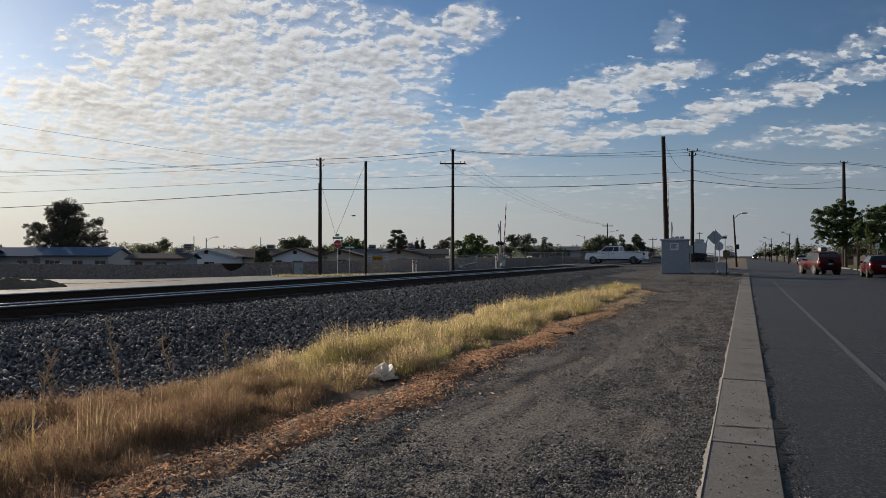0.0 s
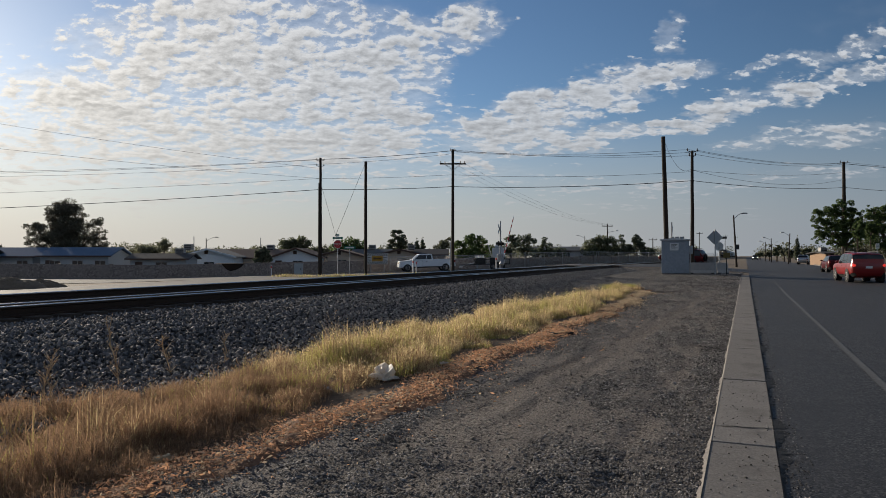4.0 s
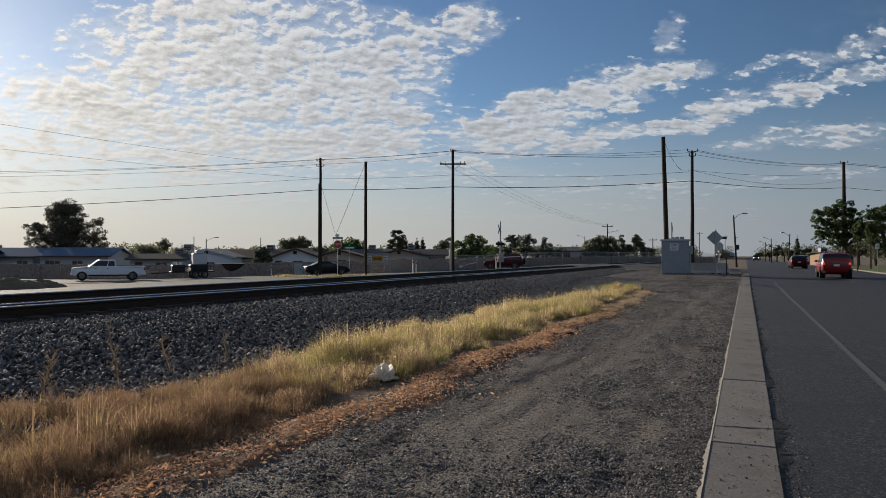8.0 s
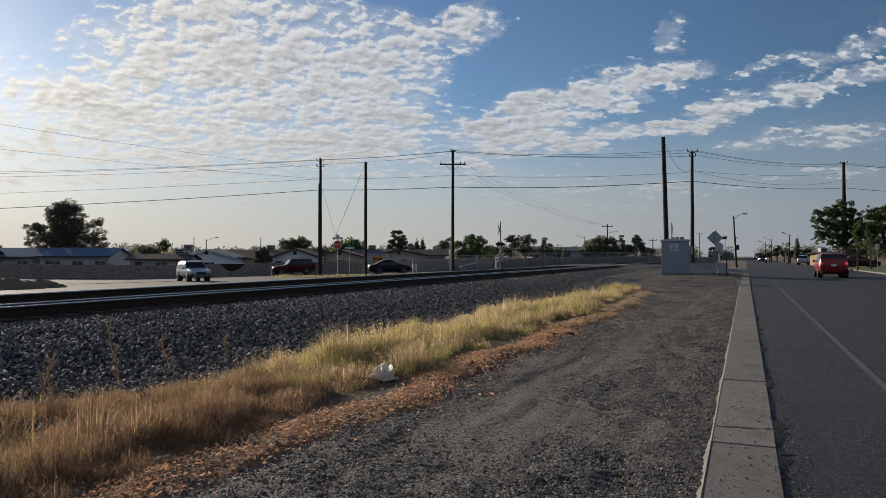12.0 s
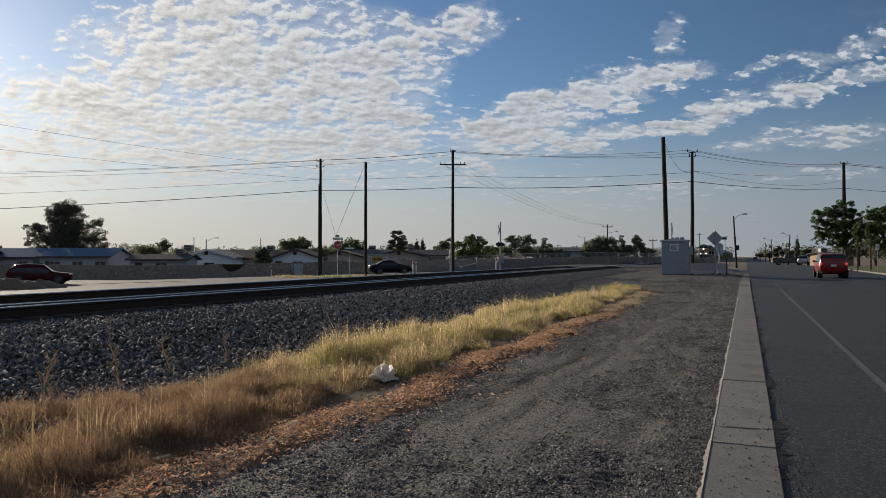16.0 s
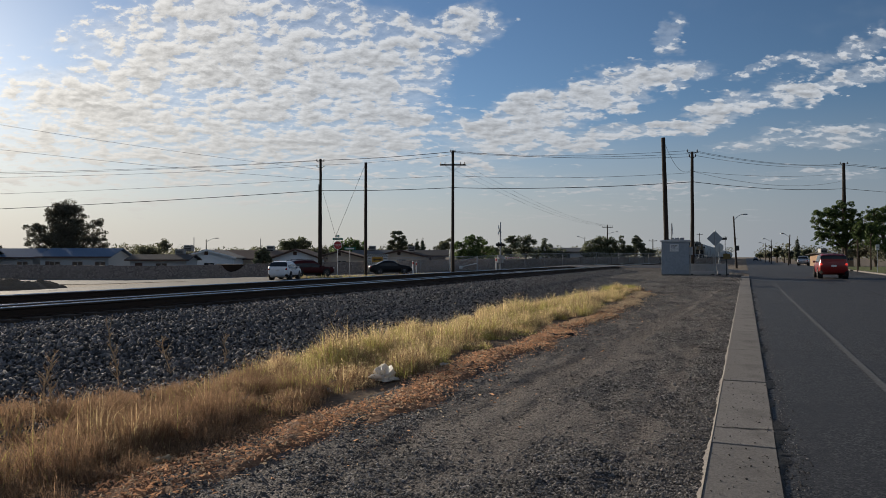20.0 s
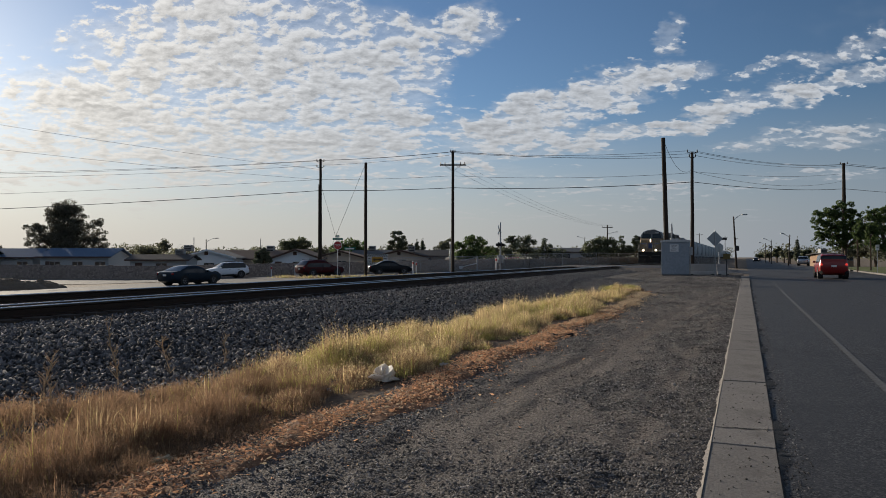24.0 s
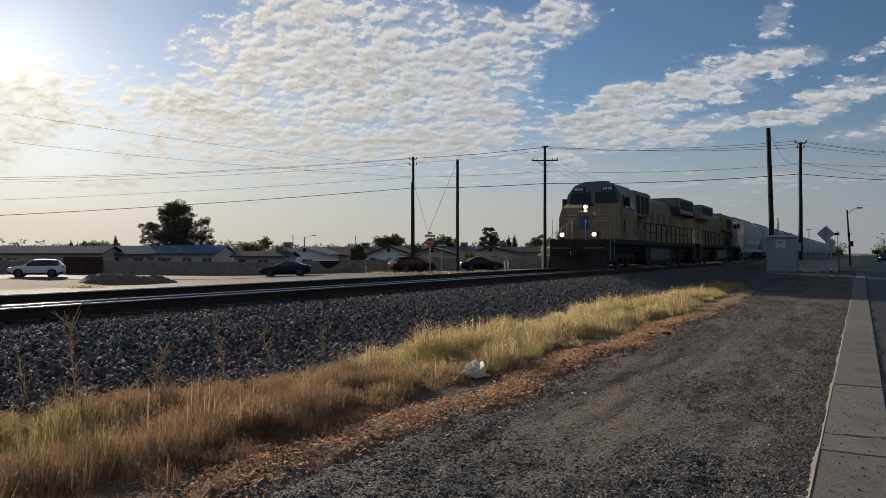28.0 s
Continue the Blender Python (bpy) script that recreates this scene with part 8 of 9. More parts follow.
def build_stones():
    rng = np.random.RandomState(11)
    n = 90000
    s = 1.0 + 44 * rng.uniform(0, 1, n) ** 1.3
    v = rng.uniform(-11.12, -5.9, n)
    stones("ballast_stones", place(s, v, bank_z(s, v) + 0.014), 0.022 + 0.038 * rng.uniform(0, 1, n) ** 1.3, rng, M_STONE, "grey crushed stone covering the railway bank", "ballast")
    n = 18000
    s, v = rng.uniform(42, 64, n), rng.uniform(-11.1, -6.4, n)
    stones("ballast_stones", place(s, v, ballast_z(v) + 0.012), rng.uniform(0.04, 0.065, n), rng, M_STONE, "grey crushed stone covering the railway bank", "ballast")
    n = 9000
    s, v = rng.uniform(0, 62, n), rng.uniform(-18.0, -10.7, n)
    stones("ballast_stones", place(s, v, ballast_z(v) + 0.0), rng.uniform(0.03, 0.05, n), rng, M_STONE, "grey crushed stone between the rails", "ballast")
    # loose pebbles on the shoulder, thickest where the grit lies
    n = 190000
    s = 2.0 + 52 * rng.uniform(0, 1, n) ** 1.9
    v = np.clip(rng.uniform(-3.65, -0.29, n), -3.6, -0.29)
    keep = rng.uniform(0, 1, n) < 0.10 + 0.9 * gritty(s, v)
    s, v = s[keep], v[keep]
    n = len(s)
    p = place(s, v, 0 * s)
    p[:, 2] = height(p[:, 0], p[:, 1]) + 0.031 + relief(s, v)
    stones("gravel_pebbles", p, (0.003 + 0.013 * rng.uniform(0, 1, n) ** 2.6) * (1 + s / 26), rng, M_PEBBLE, "loose grey pebbles on the road shoulder", "gravel")
    n = 16000
    s, v = rng.uniform(30, 63, n), rng.uniform(-7.4, -0.3, n)
    keep = rng.uniform(0, 1, n) < 0.2 + 0.8 * gritty(s, v)
    s, v = s[keep], v[keep]
    n = len(s)
    p = place(s, v, 0 * s)
    p[:, 2] = height(p[:, 0], p[:, 1]) + 0.03
    stones("gravel_pebbles", p, rng.uniform(0.008, 0.024, n), rng, M_PEBBLE, "loose grey pebbles by the level crossing", "gravel")
    n = 2600   # crumbs along the concrete strip and in the gutter
    s = 3 + 30 * rng.uniform(0, 1, n) ** 1.5
    v = np.where(rng.uniform(0, 1, n) < 0.75, rng.normal(0.33, 0.06, n), rng.uniform(-0.25, 0.25, n))
    p = place(s, v, 0 * s)
    p[:, 2] = height(p[:, 0], p[:, 1]) + np.where(v < 0.235, 0.047, 0.035)
    stones("gutter_grit", p, rng.uniform(0.003, 0.012, n), rng, M_PEBBLE, "dark grit in the gutter beside the concrete strip", "grit")


build_stones()
G_STRAW = leafy("dry straw grass", (0.71, 0.57, 0.33), (0.56, 0.44, 0.245), 0.6, 0.8)
G_GREEN = leafy("yellow-green grass", (0.46, 0.42, 0.145), (0.33, 0.315, 0.105), 0.6, 0.75)
G_DULL = leafy("dull straw litter", (0.58, 0.46, 0.31), (0.34, 0.26, 0.175), 0.35, 0.85)
G_BROWN = leafy("brown dead grass", (0.36, 0.235, 0.145), (0.22, 0.14, 0.088), 0.5, 0.85)


def blades(s, v, z, hgt, lean, width, rng, out=None):
    """Bent blades of three triangles each."""
    n = len(s)
    p = place(s, v, z)
    az = rng.uniform(0, 6.28, n)
    side = np.stack([np.cos(az), np.sin(az), 0 * az], -1) * width[:, None]
    la = rng.uniform(0, 6.28, n) if out is None else out
    ln = np.stack([np.cos(la), np.sin(la), 0 * la], -1) * (lean * hgt)[:, None]
    up = np.stack([0 * hgt, 0 * hgt, hgt], -1)
    mid = p + up * 0.55 + ln * 0.35
    tip = p + up * (1 - 0.3 * lean[:, None]) + ln
    V = np.stack([p - side, p + side, mid - side * 0.7, mid + side * 0.7, tip], 1).reshape(-1, 3)
    T = np.array([(0, 1, 3), (0, 3, 2), (2, 3, 4)])
    F = (T[None] + 5 * np.arange(n)[:, None, None]).reshape(-1, 3)
    return V, F


def build_grass():
    rng = np.random.RandomState(21)
    # tussocks: each a fan of thin blades round its own middle
    m = 4300
    ts = -1.5 + 35.5 * rng.uniform(0, 1, m) ** 1.15
    tv = rng.uniform(-7.2, -3.6, m)
    near = -4.05 - 0.3 * wave(ts, 0 * ts, 1, 3.0) - 0.16 * wave(ts, 0 * ts, 11, 0.9) - 0.3 * smooth(20, 34, ts)
    far = -6.6 + 0.4 * wave(ts, 0 * ts, 2, 4.0) + 0.9 * smooth(19, 33, ts)
    dens = smooth(0, 0.3, near - tv) * smooth(0, 0.35, tv - far) * (0.3 + 0.7 * (wave(ts, tv, 3, 1.7) > -0.5))
    dens = dens * (1 - 0.8 * np.exp(-((ts - 32.4) / 0.8) ** 2))
    keep = rng.uniform(0, 1, m) < dens
    ts, tv, near, far = ts[keep], tv[keep], near[keep], far[keep]
    m = len(ts)
    lush = smooth(4.5, 10.5, ts + 0.7 * wave(ts, tv, 4, 2.0)) * (1 - 0.5 * smooth(30, 33, ts))
    edge = smooth(0, 0.8, np.minimum(near - tv, tv - far))
    mound_ = np.clip(0.5 + 0.75 * wave(ts, tv, 5, 1.1) + 0.35 * wave(ts, tv, 15, 0.55), 0, 1.3)
    th = (0.10 + 0.29 * mound_ + 0.09 * lush) * (0.5 + 0.5 * edge) * rng.uniform(0.7, 1.2, m)
    th = th + 0.10 * np.exp(-((ts - 9.6) / 1.3) ** 2) * edge + 0.13 * np.exp(-(((ts - 3.4) / 0.55) ** 2 + ((tv + 5.75) / 0.5) ** 2))
    tg = lush * np.clip(0.42 + 0.8 * wave(ts, tv, 6, 1.3) - 0.25 * smooth(20, 30, ts), 0, 1)
    tg = np.maximum(tg, 0.9 * np.exp(-(((ts - 3.2) / 0.8) ** 2 + ((tv + 5.7) / 0.65) ** 2)))
    tg = np.maximum(tg, 0.95 * np.exp(-(((ts - 7.2) / 0.3) ** 2 + ((tv + 4.75) / 0.2) ** 2)))
    tb = 0.2 + (0.84 * (1 - lush)) * np.clip(0.88 + 0.4 * wave(ts, tv, 7, 1.5), 0, 1)
    full = rng.uniform(0, 1, m) < 0.45
    per = (np.clip(165 / (1 + ts / 16), 60, 165) * np.where(full, 1.25, 0.75)).astype(int)
    i = np.repeat(np.arange(m), per)
    n = len(i)
    rim = rng.uniform(0, 1, n) ** 0.7
    spread = np.where(full[i], 0.05 + 0.13 * rim, 0.03 + 0.09 * rim)
    ang = rng.uniform(0, 6.28, n)
    s, v = ts[i] + np.cos(ang) * spread, tv[i] + np.sin(ang) * spread
    h = th[i] * rng.uniform(0.4, 1.15, n) * (1.08 - 0.35 * rim)
    r = rng.uniform(0, 1, n)
    kind = np.where(r < tg[i] * 0.9, 1, np.where(r < tg[i] * 0.9 + tb[i] + 0.08, 2, 0))
    width = rng.uniform(0.0009, 0.0023, n) * (1 + s / 13)
    lean = np.clip(0.15 + 0.5 * rim + rng.normal(scale=0.33, size=n), 0.02, 1.3)
    out = np.arctan2(np.cos(ang) * D.y + np.sin(ang) * N.y, np.cos(ang) * D.x + np.sin(ang) * N.x) + rng.normal(scale=1.25, size=n)
    z = bank_z(s, v)
    for k, (mat, label) in enumerate(((G_STRAW, "dry straw-coloured grass beside the railway bank"), (G_GREEN, "yellow-green grass tufts beside the railway bank"), (G_BROWN, "brown dead grass and weeds beside the railway bank"))):
        q = kind == k
        V, F = blades(s[q], v[q], z[q], h[q], lean[q], width[q], rng, out[q])
        tagged(swarm("grass", V, F, 3, mat), label, "grass", "", "stuff")
    # side twigs on the dead weeds near by
    j = np.flatnonzero((kind == 2) & (s < 13))
    j = j[rng.randint(0, len(j), 75000)]
    f = rng.uniform(0.3, 0.98, len(j))
    k = len(j)
    V, F = blades(s[j] + rng.normal(scale=0.02, size=k), v[j] + rng.normal(scale=0.02, size=k), z[j] + h[j] * f, rng.uniform(0.02, 0.085, k), rng.uniform(0.5, 1.6, k), width[j] * 0.9, rng)
    tagged(swarm("weed_twigs", V, F, 3, G_BROWN), "fine brown twigs of the dead weeds", "weeds", "", "stuff")
    # seed heads at the tips of some stalks
    q = rng.uniform(0, 1, n) < 0.40 - 0.18 * lush[i]
    k = int(q.sum())
    p = place(s[q] + rng.normal(scale=0.03, size=k), v[q] + rng.normal(scale=0.03, size=k), z[q] + h[q] * rng.uniform(0.4, 1.02, k))
    u = rng.normal(size=(k, 3)) * np.array([0.6, 0.6, 1])
    u /= np.linalg.norm(u, axis=1)[:, None]
    w = np.cross(u, rng.normal(size=(k, 3)))
    w /= np.linalg.norm(w, axis=1)[:, None]
    L = (rng.uniform(0.006, 0.016, k) * (1 + s[q] / 18))[:, None]
    V = np.stack([p - u * L, p + w * L * 0.3, p + u * L, p - w * L * 0.3], 1).reshape(-1, 3)
    V = V.reshape(-1, 4, 3)
    pale = lush[i][q] > 0.45
    for sel, mat, lab in ((pale, G_STRAW, "pale seed heads on the dry grass"), (~pale, G_BROWN, "brown seed heads on the dead grass")):
        w_ = V[sel].reshape(-1, 3)
        tagged(swarm("seed_heads", w_, np.arange(len(w_)).reshape(-1, 4), 4, mat), lab, "grass", "", "stuff")
    # a lone tuft past the end of the strip
    n = 1500
    P = np.array([(8.0, 33.6), (8.5, 33.8), (9.0, 34.1)])[rng.randint(0, 3, n)] + rng.normal(scale=(0.22, 0.16), size=(n, 2))
    V, F = blades(P[:, 0] * D.x + P[:, 1] * D.y, P[:, 0] * N.x + P[:, 1] * N.y, height(P[:, 0], P[:, 1]), rng.uniform(0.12, 0.34, n), rng.uniform(0.2, 0.8, n), rng.uniform(0.004, 0.009, n), rng)
    tagged(swarm("grass", V, F, 3, G_GREEN), "lone yellow-green grass tuft on the gravel", "grass", "", "stuff")
    # tufts behind the tracks and by the signs
    cx = np.array([(-15.5, 68.3), (-14.6, 67.2), (-12.6, 64.6), (-11.9, 64.0), (-10.2, 63.4), (-9.2, 63.8), (-8.3, 63.4), (-6.6, 63.0), (-5.0, 63.6), (-3.2, 64.0), (-1.9, 64.6), (2.6, 66.2), (-29.4, 43.4)])
    for mat, n, label in ((G_DULL, 1500, "dry grass tufts at the edge of the far street"), (G_GREEN, 900, "yellow-green grass tufts at the edge of the far street")):
        P = cx[rng.randint(0, len(cx), n)] + rng.normal(scale=(0.5, 0.25), size=(n, 2))
        S, V2 = P[:, 0] * D.x + P[:, 1] * D.y, P[:, 0] * N.x + P[:, 1] * N.y
        V, F = blades(S, V2, height(P[:, 0], P[:, 1]), rng.uniform(0.1, 0.42, n), rng.uniform(0.2, 0.8, n), rng.uniform(0.012, 0.025, n), rng)
        tagged(swarm("grass", V, F, 3, mat), label, "grass", "", "stuff")


build_grass()
M_RED_SOIL = surf("reddish litter soil", (0.26, 0.15, 0.09), (0.12, 0.072, 0.046), 1.6, 22, 0.95, bump=1.0)
M_CHIP = leafy("reddish dead leaves and bark chips", (0.74, 0.43, 0.25), (0.36, 0.20, 0.115), 0.4, 0.85)
drape("verge", ((-6, 34), (-7.0, -3.5)), surf("brown litter soil", (0.16, 0.11, 0.07), (0.09, 0.064, 0.044), 0.8, 16, 0.95, bump=0.9), 0.012, 0.5, 0.25, "brown soil with dead leaves under the grass", category="ground")


def build_litter():
    rng = np.random.RandomState(31)
    ns, nv = 420, 10
    s = np.linspace(-5.5, 33, ns)
    verts = []
    for a in s:
        c = -3.55 + 0.12 * math.sin(a * 1.1) + 0.08 * math.sin(a * 2.7 + 1) - 0.5 * float(smooth(22, 33, a))
        w = 0.46 + 0.12 * math.sin(a * 0.9 + 2) + 0.06 * math.sin(a * 3.7) - 0.12 * float(smooth(12, 30, a))
        for k in range(nv):
            t = k / (nv - 1) * 2 - 1
            p = sv(a, c + t * w)
            verts.append((p.x, p.y, h1(p.x, p.y) - 0.01 + 0.085 * (1 - t * t) * (0.7 + 0.35 * math.sin(a * 3.1 + k) + 0.3 * math.sin(a * 7.3 + 2 * k) + 0.25 * rng.uniform(-1, 1))))
    i = np.arange(ns * nv).reshape(ns, nv)
    q = np.stack([i[:-1, :-1], i[:-1, 1:], i[1:, 1:], i[1:, :-1]], -1).reshape(-1, 4)
    tagged(swarm("litter_ridge", verts, q, 4, M_RED_SOIL), "low ridge of reddish bark litter and soil", "ground", "", "structure")
    n = 64000
    a = -4 + 36 * rng.uniform(0, 1, n) ** 1.75
    c = -3.6 + 0.12 * np.sin(a * 1.1) + 0.08 * np.sin(a * 2.7 + 1) - 0.5 * smooth(22, 33, a)
    v = c + rng.normal(size=n) * np.where(rng.uniform(0, 1, n) < 0.86, 0.19, 0.5)
    p = place(a, v, 0 * a)
    p[:, 2] = height(p[:, 0], p[:, 1]) + 0.036 + 0.05 * np.clip(1 - ((v - c) / 0.45) ** 2, 0, 1)
    u = rng.normal(size=(n, 3)) * np.array([1, 1, 0.35])
    u /= np.linalg.norm(u, axis=1)[:, None]
    w = np.cross(u, rng.normal(size=(n, 3)) * np.array([0.5, 0.5, 1]))
    w /= np.linalg.norm(w, axis=1)[:, None]
    L = (0.004 + 0.02 * rng.uniform(0, 1, n) ** 2.4)[:, None] * (1 + np.clip(a, 0, 40) / 24)[:, None]
    V = np.stack([p - u * L, p + w * L * 0.4, p + u * L, p - w * L * 0.4], 1).reshape(-1, 3)
    V = V.reshape(-1, 4, 3)
    dull = rng.uniform(0, 1, n) < 0.24 + 0.76 * smooth(12, 26, a)
    for sel, mat, lab in ((~dull, M_CHIP, "reddish brown bark chips and dead leaves"), (dull, G_DULL, "pale straw and dead leaf litter")):
        w_ = V[sel].reshape(-1, 3)
        tagged(swarm("bark_litter", w_, np.arange(len(w_)).reshape(-1, 4), 4, mat), lab, "litter", "", "stuff")


build_litter()


def crumpled(name, s, v, size, mat, label, category, seed, flat=0.6):
    rng = random.Random(seed)
    bm = bmesh.new()
    bmesh.ops.create_icosphere(bm, subdivisions=3, radius=1.0)
    for vt in bm.verts:
        k = 1 + 0.95 * noise.noise(vt.co * 1.7 + Vector((seed, 0, 0))) + 0.9 * abs(noise.noise(vt.co * 3.6 + Vector((0, seed, 0)))) - 0.25
        k += 0.45 * (abs(noise.noise(vt.co * 7.7 + Vector((0, 0, seed)))) - 0.2)
        vt.co = Vector((vt.co.x * size[0] * k, vt.co.y * size[1] * k, max(-0.1, vt.co.z * k) * size[2]))
    p = sv(s, v)
    ob = part(name, bm, mat)
    ob.matrix_basis = pose(p.x, p.y, h1(p.x, p.y) + 0.05, 0, 0, rng.uniform(0, 360))
    return tagged(ob, label, category)


M_BAG = leafy("dirty white plastic", (0.85, 0.79, 0.70), (0.68, 0.62, 0.54), 0.4, 0.5)
crumpled("plastic_bag", 8.05, -4.25, (0.22, 0.15, 0.13), M_BAG, "crumpled dirty white plastic bag on bark litter", "litter", 3)
crumpled("paper_scrap", 4.15, -4.1, (0.075, 0.05, 0.03), surf("pale dirty paper", (0.45, 0.38, 0.26), rough=0.8), "crumpled pale paper scrap in dead grass", "litter", 5)
crumpled("paper_scrap", 6.2, -4.95, (0.03, 0.03, 0.05), M_BAG, "small white paper scrap in dry grass", "litter", 6)
crumpled("plastic_bottle", 7.1, -4.5, (0.07, 0.03, 0.03), surf("pale blue plastic", (0.3, 0.36, 0.42), rough=0.3), "small pale blue crushed plastic bottle", "litter", 7)
crumpled("rag", 13.6, -3.45, (0.16, 0.10, 0.05), M_BLACK, "small black rag on the gravel", "litter", 8)
crumpled("rag", 13.9, -3.2, (0.10, 0.07, 0.04), M_BLACK, "small black rag on the gravel", "litter", 9)
crumpled("paper_scrap", 9.4, -4.0, (0.05, 0.04, 0.03), M_BAG, "small white paper scrap on bark litter", "litter", 10)
crumpled("food_wrapper", 2.05, -3.95, (0.10, 0.06, 0.04), surf("yellow wrapper", (0.5, 0.42, 0.08), rough=0.5), "yellow and white food wrapper in dead grass", "litter", 11)
crumpled("paper_scrap", 2.9, -3.45, (0.06, 0.04, 0.02), M_BAG, "small white paper scrap on bark litter", "litter", 12)


def mound(name, x, y, rx, ry, h, turn, mat, label):
    n = 36
    verts, faces = [], []
    for i in range(n + 1):
        for j in range(n + 1):
            u, w = i / n * 2 - 1, j / n * 2 - 1
            r = math.hypot(u, w)
            k = max(0.0, 1 - r * r) ** 0.7
            k *= 0.7 + 0.5 * noise.noise(Vector((u * 2.5, w * 2.5, x))) + 0.2 * noise.noise(Vector((u * 8, w * 8, y)))
            px, py = u * rx, w * ry
            c, s_ = math.cos(radians(turn)), math.sin(radians(turn))
            X, Y = x + px * c - py * s_, y + px * s_ + py * c
            verts.append((X, Y, h1(X, Y) - 0.03 + h * max(k, 0)))
    for i in range(n):
        for j in range(n):
            a = i * (n + 1) + j
            faces.append((a, a + n + 1, a + n + 2, a + 1))
    return tagged(sheet(name, verts, faces, mat), label, "mound", "", "structure")


mound("dirt_mound", -31.6, 50.6, 4.4, 1.6, 1.05, -22, M_DIRT, "low heap of dark dirt and rubble on the island")
mound("dirt_mound", -29.0, 51.2, 2.0, 1.2, 0.75, -12, M_DIRT, "low heap of dark dirt on the island")


def dry_weed(s, v, h, seed):
    rng = random.Random(seed)
    p = sv(s, v)
    z = float(bank_z(np.array([s]), np.array([v]))[0])
    ob = thing("dry_weed", pose(p.x, p.y, z), "tall dry branching weed stalk beside the ballast", "weed", "weeds")
    bm = bmesh.new()
    a = Vector((0, 0, -0.05))
    for k in range(4):
        b = a + Vector((rng.uniform(-0.06, 0.06), rng.uniform(-0.06, 0.06), h / 4))
        tube(bm, a, b, 0.008, 0.006, 5, caps=False)
        for _ in range(5):
            d = Vector((rng.uniform(-1, 1), rng.uniform(-1, 1), rng.uniform(0.5, 1.3))).normalized() * h * rng.uniform(0.12, 0.3)
            c = a.lerp(b, rng.uniform(0.2, 1))
            tube(bm, c, c + d, 0.0045, 0.002, 4, caps=False)
            for _ in range(2):
                e = c + d * rng.uniform(0.3, 0.9)
                f = Vector((rng.uniform(-1, 1), rng.uniform(-1, 1), rng.uniform(0.2, 1))).normalized() * h * 0.09
                tube(bm, e, e + f, 0.0035, 0.0014, 4, caps=False)
        a = b
    part("stalk", bm, G_DULL, ob)


for k, (s, v, h) in enumerate(((4.4, -7.0, 0.95), (3.6, -6.6, 0.7), (5.2, -6.8, 0.6), (6.3, -6.9, 0.75), (7.2, -7.0, 0.55), (3.0, -6.3, 0.8), (4.9, -6.2, 0.5), (2.6, -5.6, 0.6), (8.1, -6.9, 0.5), (2.2, -6.6, 0.9))):
    dry_weed(s, v, h, 60 + k)

# ---------------------------------------------------------------- parked cars, bird
for px_, d_, turn_, src_, lab_ in ((1422, 128, 60, silver, "silver car parked beyond the park"), (1448, 150, 80, white, "white car parked by the low building")):
    parked(src_, at(px_, d_), d_, turn_, lab_)


def build_bird():
    ob = thing("bird", Matrix(), "small dark bird flying over the crossing", "bird")
    M_FEATHER = surf("dark feathers", (0.03, 0.028, 0.026), rough=0.9)
    bm = bmesh.new()
    bmesh.ops.create_icosphere(bm, subdivisions=2, radius=1.0)
    for v in bm.verts:
        v.co = Vector((v.co.x * 0.13, v.co.y * 0.042, v.co.z * 0.045 + 0.01 * (v.co.x > 0.5)))
    part("body", bm, M_FEATHER, ob)
    box_part("tail", (-0.22, -0.1, -0.03, 0.03, -0.006, 0.006), M_FEATHER, ob)
    wings = []
    for sd in (-1, 1):
        bm = bmesh.new()
        a = [bm.verts.new(p) for p in ((0.07, 0, 0), (0.04, sd * 0.16, 0.0), (-0.07, sd * 0.27, 0.0), (-0.06, sd * 0.1, 0), (-0.07, 0, 0))]
        f = bm.faces.new(a)
        bmesh.ops.solidify(bm, geom=[f], thickness=0.008)
        w = part("wing", bm, M_FEATHER, ob)
        wings.append((w, sd))
    return ob, wings


bird, bird_wings = build_bird()


def bird_motion():
    rows = []
    for t in (0, 0.5, 1.0, 1.4, 1.6, 1.8, 2.0, 2.5, 3.0, 6.0, 28.0):
        u = min(t, 6.0)
        px = 1190 + 403 * (u - 1.4)
        py = 384 - 24 * (u - 1.4) if u > 1.4 else 384 - 27 * (u - 1.4)
        y = 46 + 0.4 * u
        rows.append((t, pose((px - 784) / 1255 * y, y, max(4.2, 1.6 + (453 - py) / 1255 * y), 0, 0, 2)))
    walk(bird, rows)
    for w, sd in bird_wings:
        keys = []
        for k in range(0, 121):
            a = 42 * math.sin(k * 0.9)
            keys.append((k / 20, Matrix.Rotation(radians(a * sd), 4, "X")))
        keys.append((28.0, Matrix.Rotation(0.2 * sd, 4, "X")))
        walk(w, keys)

# ---------------------------------------------------------------- everything that moves
def heading_rows(rows):
    """Adds the heading along the way to (t, x, y) rows; a standing thing keeps its last heading."""
    out, last = [], None
    n = len(rows)
    for i, (t, x, y) in enumerate(rows):
        j, k = max(0, i - 1), min(n - 1, i + 1)
        dx, dy = rows[k][1] - rows[j][1], rows[k][2] - rows[j][2]
        if math.hypot(dx, dy) > 0.25:
            last = math.degrees(math.atan2(dy, dx))
        out.append((t, x, y, last))
    first = next(h for *_, h in out if h is not None)
    return [(t, x, y, first if h is None else h) for t, x, y, h in out]


